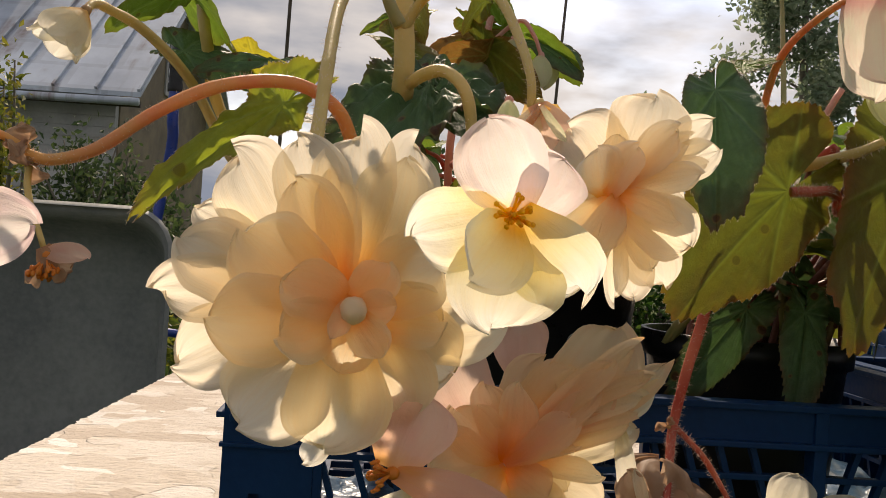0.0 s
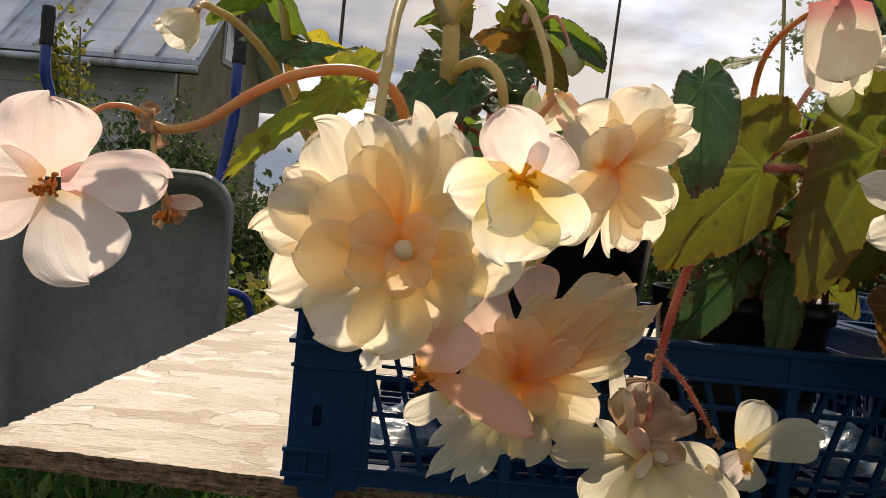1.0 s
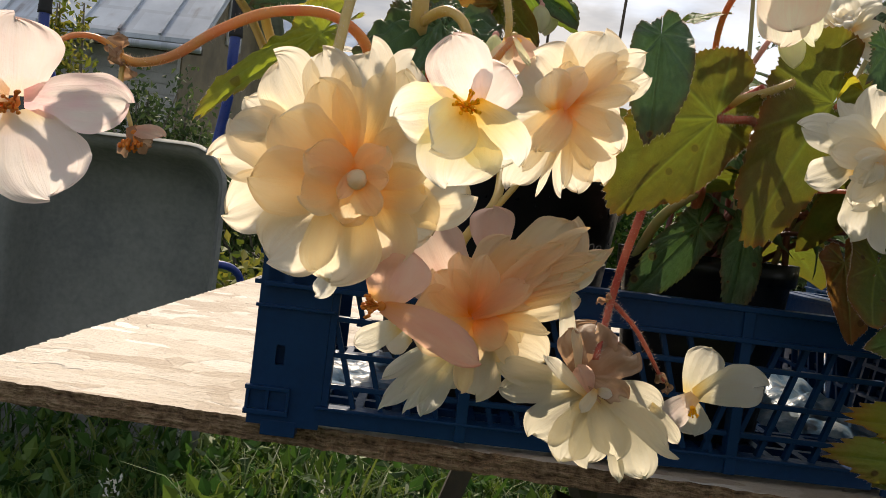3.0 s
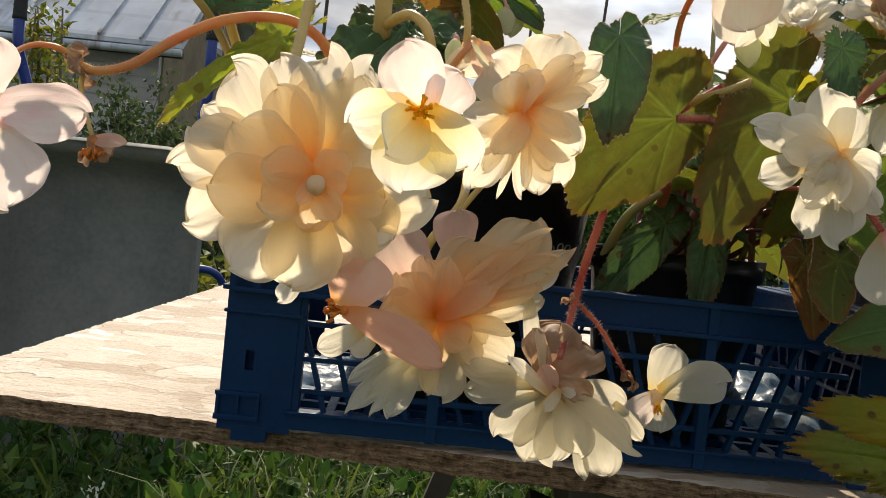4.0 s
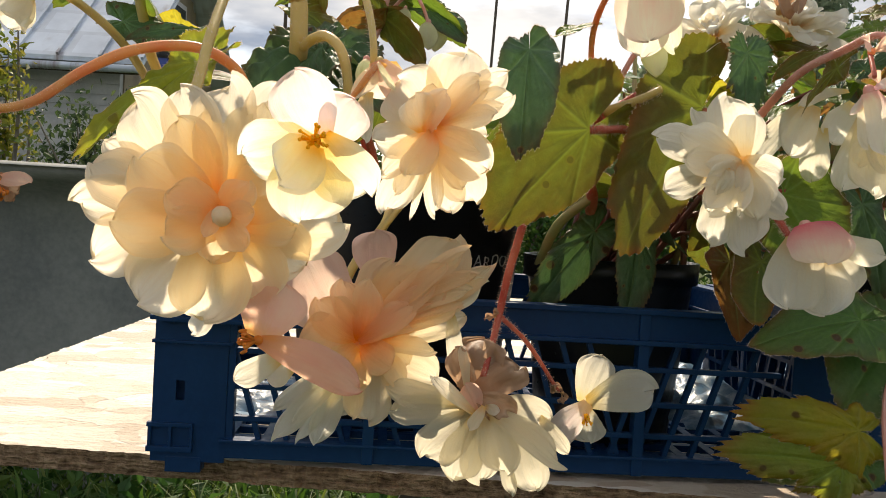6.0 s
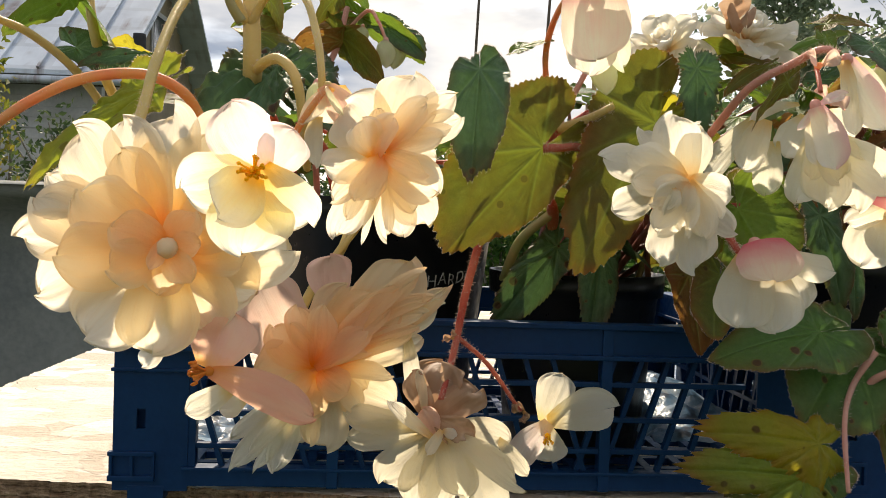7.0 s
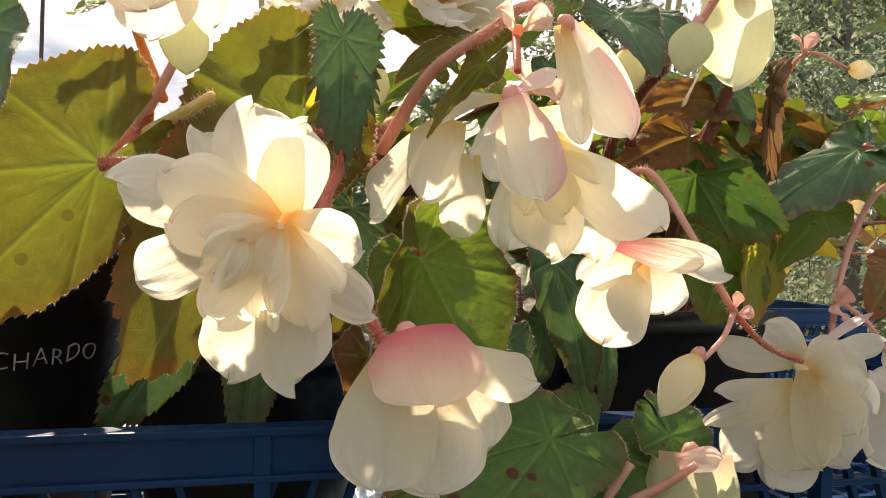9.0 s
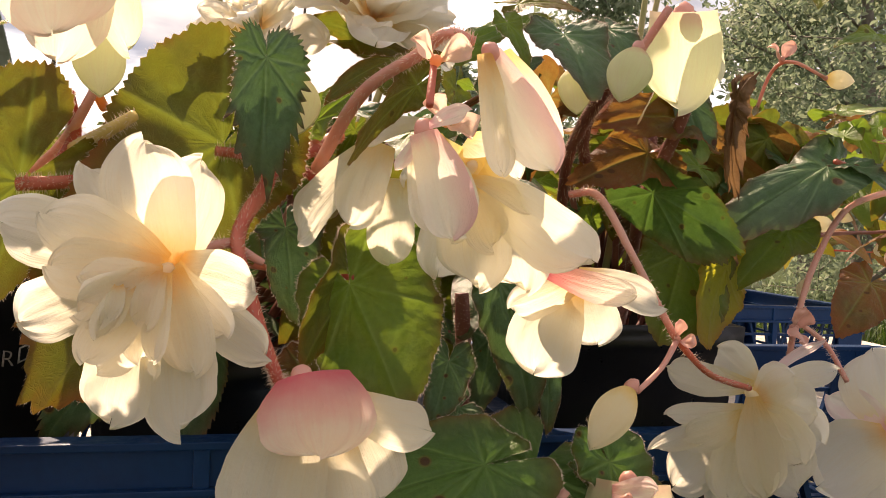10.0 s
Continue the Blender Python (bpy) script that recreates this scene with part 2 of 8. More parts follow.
LEAF_FRESH = leaf_material("leaf_fresh", (0.065, 0.15, 0.022), (0.20, 0.31, 0.028), (0.16, 0.07, 0.02), (0.18, 0.18, 0.03), 0.42, 0.45, 0.64)
LEAF_MID = leaf_material("leaf_mid", (0.050, 0.125, 0.030), (0.095, 0.20, 0.030), (0.16, 0.08, 0.02), (0.12, 0.12, 0.03), 0.42, 0.32, 0.72, (0.20, 0.34, 0.10))
LEAF_YELLOW = leaf_material("leaf_yellowing", (0.26, 0.28, 0.025), (0.52, 0.48, 0.035), (0.36, 0.10, 0.02), (0.46, 0.24, 0.03), 0.5, 0.6, 0.54, (0.4, 0.4, 0.12))
LEAF_RUST = leaf_material("leaf_rust", (0.09, 0.07, 0.02), (0.30, 0.16, 0.03), (0.22, 0.05, 0.015), (0.26, 0.07, 0.02), 0.5, 0.45, 0.45)
STEM_ORANGE = stem_material("stem_orange", (0.80, 0.27, 0.12), (0.78, 0.46, 0.15), 0.35)
STEM_GOLD = stem_material("stem_gold", (0.78, 0.60, 0.25), (0.66, 0.50, 0.17), 0.35)
STEM_RED = stem_material("stem_red", (0.52, 0.085, 0.06), (0.70, 0.24, 0.14), 0.35)
STEM_MAROON = stem_material("stem_maroon", (0.18, 0.045, 0.035), (0.36, 0.14, 0.10), 0.2)
LEAF_DRY = leaf_material("leaf_withered", (0.12, 0.065, 0.03), (0.26, 0.14, 0.06), (0.10, 0.04, 0.02), (0.30, 0.17, 0.08), 0.7, 0.3, 0.5, (0.16, 0.08, 0.04))
LEAF_LIME = leaf_material("leaf_lime", (0.14, 0.19, 0.022), (0.36, 0.42, 0.035), (0.26, 0.09, 0.02), (0.26, 0.18, 0.03), 0.5, 0.5, 0.6)
STEM_PINK = stem_material("stem_pink", (0.80, 0.47, 0.37), (0.70, 0.32, 0.25), 0.35)
STEM_GREEN = stem_material("stem_green", (0.36, 0.36, 0.14), (0.48, 0.34, 0.15))
STAMEN = stem_material("stamen", (0.98, 0.72, 0.07), (0.98, 0.60, 0.04), 0.7)
STAMEN_RUST = stem_material("stamen_rust", (0.80, 0.26, 0.04), (0.90, 0.38, 0.05), 0.4)
BRACT = stem_material("bract", (0.46, 0.24, 0.08), (0.66, 0.42, 0.17), 0.35)
HAIR = stem_material("hair", (0.80, 0.62, 0.50), (0.85, 0.72, 0.60), 0.4)
CRATE_BLUE = plain_material("crate_plastic", (0.0014, 0.023, 0.080), (0.0028, 0.036, 0.112), 0.42, 9.0, 0.12, 160.0, spec=0.18)
POT_BLACK = plain_material("pot_plastic", (0.006, 0.006, 0.008), (0.011, 0.010, 0.011), 0.36, 8.0, 0.15, 120.0, spec=0.45)
SOIL = plain_material("soil", (0.035, 0.022, 0.014), (0.10, 0.065, 0.04), 0.95, 60.0, 0.9, 220.0, dist=0.006)
CHALK = plain_material("chalk_paint", (0.46, 0.46, 0.44), (0.20, 0.20, 0.20), 0.8, 300.0, 0.2)
TRAY_GREY = plain_material("tray_enamel", (0.27, 0.275, 0.255), (0.165, 0.175, 0.17), 0.68, 3.5, 0.25, 60.0, spec=0.25)
TUBE_BLUE = plain_material("tube_blue_paint", (0.015, 0.045, 0.26), (0.010, 0.03, 0.18), 0.35, 14.0, 0.1)
RUBBER = plain_material("black_rubber", (0.012, 0.012, 0.014), (0.025, 0.025, 0.026), 0.75, 40.0, 0.3)
WOOD_DARK = plain_material("weathered_timber", (0.05, 0.038, 0.028), (0.11, 0.085, 0.06), 0.85, 7.0, 0.5, 70.0)
ROOF_TIN = roof_material()
SIDING = plain_material("grey_siding", (0.34, 0.33, 0.33), (0.50, 0.49, 0.48), 0.8, 1.5, 0.3, 30.0)
GABLE = plain_material("brown_yellow_planks", (0.15, 0.115, 0.075), (0.27, 0.215, 0.13), 0.75, 2.0, 0.3, 24.0)
DARK_GLASS = plain_material("window_glass", (0.02, 0.025, 0.03), (0.03, 0.035, 0.04), 0.08, 1.0, 0.02)
BARK = plain_material("bark", (0.12, 0.10, 0.08), (0.22, 0.19, 0.15), 0.9, 5.0, 0.8, 40.0, dist=0.01)
BRICK = plain_material("chimney_brick", (0.22, 0.12, 0.09), (0.32, 0.20, 0.15), 0.9, 6.0, 0.4)


def foliage_material(name, a, b, c, through=0.4):
    m = Nodes(name)
    geo = m.n("NewGeometry")
    isl = geo.outputs["Random Per Island"]
    col = m.ramp(isl, (0.1, a), (0.6, b), (0.95, c))
    return m.done(m.n("MixShader", i0=through, i1=m.bsdf(col, 0.55, spec=0.35), i2=m.n("BsdfTranslucent", Color=col)))


GRASS = foliage_material("grass_blades", (0.035, 0.085, 0.012), (0.075, 0.15, 0.02), (0.16, 0.20, 0.04))
WEED = foliage_material("weed_leaves", (0.025, 0.075, 0.015), (0.06, 0.14, 0.025), (0.12, 0.19, 0.03))
# haze put into the colour: leaf greens paled and brought close together
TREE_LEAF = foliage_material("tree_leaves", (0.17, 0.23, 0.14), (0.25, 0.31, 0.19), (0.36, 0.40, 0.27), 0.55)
SHRUB_LEAF = foliage_material("shrub_leaves", (0.03, 0.055, 0.02), (0.06, 0.10, 0.03), (0.11, 0.15, 0.05))
YELLOW_LEAF = foliage_material("yellowing_leaves", (0.10, 0.14, 0.02), (0.22, 0.23, 0.03), (0.36, 0.30, 0.05))
WHITE_BLOOM = foliage_material("white_blossom", (0.7, 0.7, 0.66), (0.8, 0.8, 0.76), (0.75, 0.72, 0.6))


def ground_material():
    m = Nodes("meadow_ground")
    ob = m.coords("Object")
    big, fine = m.noise(0.7, 5.0, ob), m.noise(30.0, 5.0, ob)
    col = m.mix(m.ramp(big, (0.35, 0.0), (0.65, 1.0)), (0.022, 0.05, 0.012), (0.05, 0.085, 0.018))
    col = m.mix(m.ramp(fine, (0.35, 0.0), (0.7, 0.7)), col, (0.05, 0.038, 0.022))
    return m.done(m.bsdf(col, 0.95, m.bump(fine, 0.9, 0.02), spec=0.1))


def osb_material(name, edge=False):
    """Pressed wood strands: long flakes laid every way on the face, dark layers on the edge."""
    m = Nodes(name)
    ob = m.coords("Object")
    if edge:
        lay = m.noise(1.0, 6.0, m.scaled(ob, (42, 42, 300)))
        grit = m.noise(160.0, 4.0, ob)
        col = m.ramp(m.math("ADD", m.math("MULTIPLY", lay, 0.6), m.math("MULTIPLY", grit, 0.4)), (0.34, (0.06, 0.032, 0.018)), (0.5, (0.26, 0.165, 0.10)), (0.66, (0.44, 0.31, 0.20)))
        return m.done(m.bsdf(col, 0.9, m.bump(m.math("ADD", lay, grit), 1.0, 0.008), spec=0.2))
    warp = m.n("VectorMath", i0=ob, i1=m.n("VectorMath", i0=m.noise(11.0, 3.0, ob).outputs["Color"], i1=(0.05, 0.05, 0.0)))
    warp.inputs[1].links[0].from_node.operation = "MULTIPLY"
    cells = []
    for rot, sc in ((0.5, (10, 27, 1)), (1.7, (9, 22, 1)), (2.6, (13, 34, 1))):
        cell = m.n("TexVoronoi", Vector=m.scaled(warp, sc, (0, 0, rot)), Scale=1.0)
        cell.voronoi_dimensions = "2D"
        cells.append(cell.outputs["Color"])
    pick = m.mix(m.ramp(m.noise(9.0, 2.0, ob), (0.47, 0.0), (0.485, 1.0)), cells[0], cells[1])
    pick = m.mix(m.ramp(m.noise(13.0, 2.0, m.scaled(ob, (1, 1, 1), (0, 0, 1))), (0.54, 0.0), (0.555, 1.0)), pick, cells[2])
    grey = m.n("SeparateXYZ", Vector=pick)
    col = m.ramp(grey.outputs["X"], (0.0, (0.50, 0.41, 0.32)), (0.55, (0.66, 0.58, 0.48)), (0.88, (0.70, 0.63, 0.54)), (0.96, (0.82, 0.78, 0.71)))
    grain = m.mix(m.ramp(m.noise(6.0, 1.0, ob), (0.45, 0.0), (0.55, 1.0)), m.noise(1.0, 5.0, m.scaled(ob, (50, 230, 1), (0, 0, 0.5))), m.noise(1.0, 5.0, m.scaled(ob, (50, 210, 1), (0, 0, 2.2))))
    col = m.mix(m.ramp(grain, (0.30, 0.30), (0.46, 0.0)), col, (0.34, 0.25, 0.17))
    crack = m.noise(1.0, 6.0, m.scaled(warp, (38, 120, 1), (0, 0, 0.3)))
    col = m.mix(m.ramp(crack, (0.22, 0.7), (0.29, 0.0)), col, (0.16, 0.10, 0.06))
    dirt = m.noise(4.5, 6.0, ob)
    col = m.mix(m.ramp(dirt, (0.42, 0.0), (0.7, 0.45)), col, (0.36, 0.28, 0.21))
    hgt = m.math("ADD", m.math("ADD", grey.outputs["Y"], m.math("MULTIPLY", grain, 0.8)), m.noise(140.0, 4.0, ob))
    return m.done(m.bsdf(col, 0.75, m.bump(hgt, 1.0, 0.003), spec=0.25))


def film_material():
    m = Nodes("crumpled_film")
    ob = m.coords("Object")
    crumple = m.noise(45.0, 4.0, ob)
    # white glints and near-black folds are put into the film's colour
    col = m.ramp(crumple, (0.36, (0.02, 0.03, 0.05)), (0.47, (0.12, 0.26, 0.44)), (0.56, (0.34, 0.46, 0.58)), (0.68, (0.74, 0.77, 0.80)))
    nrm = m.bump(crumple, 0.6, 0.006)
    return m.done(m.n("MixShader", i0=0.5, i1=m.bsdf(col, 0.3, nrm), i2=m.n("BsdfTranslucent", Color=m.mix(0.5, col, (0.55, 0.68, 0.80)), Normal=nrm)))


GROUND, OSB, OSB_EDGE, FILM = ground_material(), osb_material("osb_face"), osb_material("osb_edge", True), film_material()


# ---- mesh helpers ----
def link_mesh(name, bm, material, smooth=True):
    me = bpy.data.meshes.new(name)
    bm.to_mesh(me)
    bm.free()
    for mat in material if isinstance(material, (list, tuple)) else [material]:
        me.materials.append(mat)
    if smooth:
        me.shade_smooth()
    return me


def place(name, me, parent=None, m=Matrix(), label=""):
    """Links a mesh at the pose m (in the world for a top-level thing or its part, in the part's frame for a sub-part)."""
    ob = new(name, me)
    if parent is not None:
        ob.parent = parent
        if parent.parent is None:
            ob.matrix_parent_inverse = parent.matrix_basis.inverted()
    ob.matrix_basis = m
    return tagged(ob, label)


def part(name, bm, material, parent, label="", m=Matrix(), smooth=True):
    return place(name, link_mesh(name, bm, material, smooth), parent, m, label)


def thing(name, at, label, category, group="", kind=""):
    """An Empty at the base of a thing."""
    ob = new(name)
    ob.empty_display_size = 0.05
    ob.matrix_basis = at if isinstance(at, Matrix) else Matrix.Translation(at)
    return tagged(ob, label, category, group, kind)


def box(bm, x0, y0, z0, x1, y1, z1, bevel=0.0, m=Matrix()):
    made = bmesh.ops.create_cube(bm, size=1.0, matrix=m @ Matrix.Translation(((x0 + x1) / 2, (y0 + y1) / 2, (z0 + z1) / 2)) @ Matrix.Diagonal((abs(x1 - x0), abs(y1 - y0), abs(z1 - z0), 1)))
    if bevel:
        edges = {e for v in made["verts"] for e in v.link_edges}
        bmesh.ops.bevel(bm, geom=list(edges), offset=bevel, segments=2, affect="EDGES", profile=0.6)


def bar(bm, a, b, wide, deep, up=(0, 1, 0)):
    """A rectangular bar from a to b; deep lies along up."""
    a, b = Vector(a), Vector(b)
    z = (b - a).normalized()
    y = (Vector(up) - z * z.dot(Vector(up))).normalized()
    x = y.cross(z)
    m = Matrix((x, y, z)).transposed().to_4x4()
    m.translation = (a + b) / 2
    bmesh.ops.create_cube(bm, size=1.0, matrix=m @ Matrix.Diagonal((wide, deep, (b - a).length, 1)))


def spline(pts, steps=6):
    """Points along a smooth line through pts."""
    p = [Vector(q) for q in pts]
    p = [p[0] * 2 - p[1], *p, p[-1] * 2 - p[-2]]
    out = []
    for i in range(1, len(p) - 2):
        for k in range(steps):
            t = k / steps
            a, b, c, d = p[i - 1], p[i], p[i + 1], p[i + 2]
            out.append(0.5 * (2 * b + (c - a) * t + (2 * a - 5 * b + 4 * c - d) * t * t + (3 * b - a - 3 * c + d) * t ** 3))
    out.append(p[-2])
    return out


def tube(bm, pts, r0, r1, sides=8, steps=6, knobs=0.0, cap=True):
    line = spline(pts, steps) if steps else [Vector(q) for q in pts]
    rings, n = [], len(line)
    side = Vector((0.37, 0.21, 0.9))
    for i, p in enumerate(line):
        d = (line[min(i + 1, n - 1)] - line[max(i - 1, 0)]).normalized()
        x = (side - d * side.dot(d)).normalized()
        side = x
        y = d.cross(x)
        r = r0 + (r1 - r0) * i / (n - 1)
        r *= 1 + knobs * (noise.noise(p * 90) + 0.5 * noise.noise(p * 31))
        rings.append([bm.verts.new(p + (x * math.cos(a) + y * math.sin(a)) * r) for a in (2 * math.pi * k / sides for k in range(sides))])
    for a, b in zip(rings, rings[1:]):
        for k in range(sides):
            bm.faces.new((a[k], a[(k + 1) % sides], b[(k + 1) % sides], b[k]))
    if cap:
        bm.faces.new(rings[0][::-1])
        bm.faces.new(rings[-1])
    return line


def frame_to(origin, forward, normal):
    """A pose whose +Y is forward and whose +Z is as near to normal as can be."""
    y = Vector(forward).normalized()
    z = Vector(normal) - y * y.dot(Vector(normal))
    z.normalize()
    m = Matrix((y.cross(z), y, z)).transposed().to_4x4()
    m.translation = origin
    return m


def frame_axis(origin, axis, spin=0.0):
    """A pose whose +Z is the axis."""
    m = Vector(axis).normalized().to_track_quat("Z", "Y").to_matrix().to_4x4()
    m.translation = origin
    return m @ Matrix.Rotation(radians(spin), 4, "Z")


# ---- the ground and what stands far off ----
BOARD_Z = 0.740
rng = random.Random(7)


def leaf_card(verts, faces, p, size, rg, up=0.3):
    """One small pointed leaf, folded along its midrib."""
    a = Vector((rg.uniform(-1, 1), rg.uniform(-1, 1), rg.uniform(-1, 1) + up)).normalized()
    b = a.orthogonal().normalized()
    b.rotate(Matrix.Rotation(rg.uniform(0, 6.28), 3, a))
    c = a.cross(b) * size * 0.12
    i = len(verts)
    verts.extend([p, p + a * size * 0.5 + b * size * 0.26 + c, p + a * size, p + a * size * 0.5 - b * size * 0.26 + c])
    faces.extend([(i, i + 1, i + 2), (i, i + 2, i + 3)])


def from_lists(name, verts, faces, material, smooth=False):
    me = bpy.data.meshes.new(name)
    me.from_pydata([tuple(v) for v in verts], [], faces)
    me.materials.append(material)
    if smooth:
        me.shade_smooth()
    return me


def ground():
    bm = bmesh.new()
    bmesh.ops.create_grid(bm, x_segments=90, y_segments=90, size=1.0)
    for v in bm.verts:
        x, y = v.co.x, v.co.y
        v.co.x, v.co.y = 5 * x + 395 * x ** 5, 5 * y + 395 * y ** 5
        v.co.z = -0.012 + 0.03 * noise.noise(Vector((v.co.x * 0.4, v.co.y * 0.4, 3))) * min(1, 30 / (1 + v.co.length))
    ob = new("ground", link_mesh("ground", bm, GROUND))
    tagged(ob, "uneven meadow ground with dark soil under the grass", "ground", kind="structure")


def blades(name, label, material, spots, height, lean, width):
    rg = random.Random(len(name))
    verts, faces = [], []
    for x, y in spots:
        z = 0.0
        h, a = height * rg.uniform(0.45, 1.25), rg.uniform(0, 6.28)
        out, side = Vector((math.cos(a), math.sin(a), 0)), Vector((-math.sin(a), math.cos(a), 0))
        bend, w = h * lean * rg.uniform(0.3, 1.3), width * rg.uniform(0.6, 1.3)
        i = len(verts)
        for k, (up, o, ww) in enumerate(((0, 0, 1), (0.5, 0.25, 0.9), (0.85, 0.75, 0.55))):
            c = Vector((x, y, z + h * up)) + out * bend * o
            verts.extend([c - side * w * ww, c + side * w * ww])
        verts.append(Vector((x, y, z + h * 0.95)) + out * bend * 1.25)
        faces.extend([(i, i + 1, i + 3, i + 2), (i + 2, i + 3, i + 5, i + 4), (i + 4, i + 5, i + 6)])
    ob = new(name, from_lists(name, verts, faces, material, True))
    tagged(ob, label, "grass", kind="stuff")


def meadow():
    rg = random.Random(3)
    near = [(rg.uniform(-3.2, 1.6), 0.9 + 3.4 * rg.random() ** 1.2) for _ in range(22000)]
    near += [(rg.gauss(-0.4, 2.6), rg.gauss(1.4, 2.4)) for _ in range(26000)]
    far = [(rg.uniform(-9, 6), rg.uniform(4.2, 12)) for _ in range(13000)]
    far += [(rg.gauss(0, 6.0), rg.gauss(2.0, 6.0)) for _ in range(16000)]
    blades("grass", "long green grass under and behind the board", GRASS, near, 0.20, 0.8, 0.0032)
    blades("far_grass", "long unmown meadow grass, partly yellowing", GRASS, far, 0.30, 0.6, 0.006)
    verts, faces = [], []
    for _ in range(2600):
        x, y, n = rg.uniform(-2.6, 1.2), rg.uniform(1.0, 4.0), rg.randint(4, 8)
        for _ in range(n):
            leaf_card(verts, faces, Vector((x + rg.gauss(0, 0.03), y + rg.gauss(0, 0.03), rg.uniform(0.04, 0.2))), rg.uniform(0.03, 0.075), rg, 0.5)
    ob = new("weeds", from_lists("weeds", verts, faces, WEED))
    tagged(ob, "broad-leaved green weeds among the grass", "weeds", kind="stuff")
    verts, faces = [], []
    for _ in range(16):
        x, y, z = rg.uniform(-2.4, 0.8), rg.uniform(1.6, 3.8), rg.uniform(0.12, 0.26)
        for _ in range(26):
            leaf_card(verts, faces, Vector((x + rg.gauss(0, 0.012), y + rg.gauss(0, 0.012), z + rg.gauss(0, 0.02))), 0.014, rg, 0.5)
    ob = new("clover_blossom", from_lists("clover_blossom", verts, faces, WHITE_BLOOM))
    tagged(ob, "small white clover blossoms in the grass", "flowers", kind="stuff")


def shrub(name, at, size, count, leaf, material, label, category="shrub", stems=7, seed=1):
    rg = random.Random(seed)
    ob = thing(name, at, label, category)
    base = Vector(at)
    tips = []
    for _ in range(stems):
        bm = bmesh.new()
        t = base + Vector((rg.uniform(-1, 1) * size[0], rg.uniform(-1, 1) * size[1], size[2] * rg.uniform(0.6, 1)))
        mid = base.lerp(t, 0.5) + Vector((rg.gauss(0, 0.05), rg.gauss(0, 0.05), 0.1 * size[2]))
        tube(bm, [base, mid, t], 0.012 * size[2], 0.003 * size[2], 5, 4)
        part("stem", bm, BARK, ob)
        tips += [(base, mid), (mid, t), (mid, t)]
    verts, faces = [], []
    for _ in range(count):
        a, b = rg.choice(tips)
        p = a.lerp(b, rg.random()) + Vector((rg.gauss(0, size[0] * 0.16), rg.gauss(0, size[1] * 0.16), rg.gauss(0, size[2] * 0.07)))
        p.z = max(p.z, base.z + 0.05)
        leaf_card(verts, faces, p, leaf * rg.uniform(0.6, 1.3), rg)
    place("foliage", from_lists("foliage", verts, faces, material), ob)
    return ob


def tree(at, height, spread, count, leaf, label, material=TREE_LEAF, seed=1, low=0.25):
    rg = random.Random(seed)
    ob = thing("tree", at, label, "tree")
    base = Vector(at)
    bm = bmesh.new()
    top = base + Vector((rg.gauss(0, 0.03) * height, rg.gauss(0, 0.03) * height, height * 0.93))
    trunk = tube(bm, [base, base.lerp(top, 0.35) + Vector((0.02 * height, 0, 0)), base.lerp(top, 0.7), top], 0.022 * height, 0.004 * height, 8, 5)
    limbs = []
    for i in range(34):
        f = low + (0.97 - low) * i / 33
        p = trunk[min(int(f * len(trunk)), len(trunk) - 1)]
        a, reach = rg.uniform(0, 6.28), spread * (1.05 - f) ** 0.6 * rg.uniform(0.55, 1.15)
        q = p + Vector((math.cos(a) * reach, math.sin(a) * reach, reach * rg.uniform(0.15, 0.6)))
        tube(bm, [p, p.lerp(q, 0.5) + Vector((0, 0, 0.05 * reach)), q], 0.007 * height * (1.1 - f), 0.0012 * height, 5, 3)
        for _ in range(4):
            s = p.lerp(q, rg.uniform(0.35, 1))
            e = s + Vector((rg.gauss(0, 1), rg.gauss(0, 1), rg.gauss(0.1, 0.6))) * reach * 0.28
            tube(bm, [s, s.lerp(e, 0.5), e], 0.0016 * height, 0.0006 * height, 4, 2)
            limbs.append((s, e))
        limbs.append((p.lerp(q, 0.4), q))
    part("trunk", bm, BARK, ob)
    verts, faces = [], []
    for _ in range(count):
        a, b = rg.choice(limbs)
        p = a.lerp(b, rg.random()) + Vector((rg.gauss(0, 1), rg.gauss(0, 1), rg.gauss(0, 1))) * spread * 0.07
        leaf_card(verts, faces, p, leaf * rg.uniform(0.6, 1.3), rg, 0.0)
    place("crown", from_lists("crown", verts, faces, material), ob)
    return ob


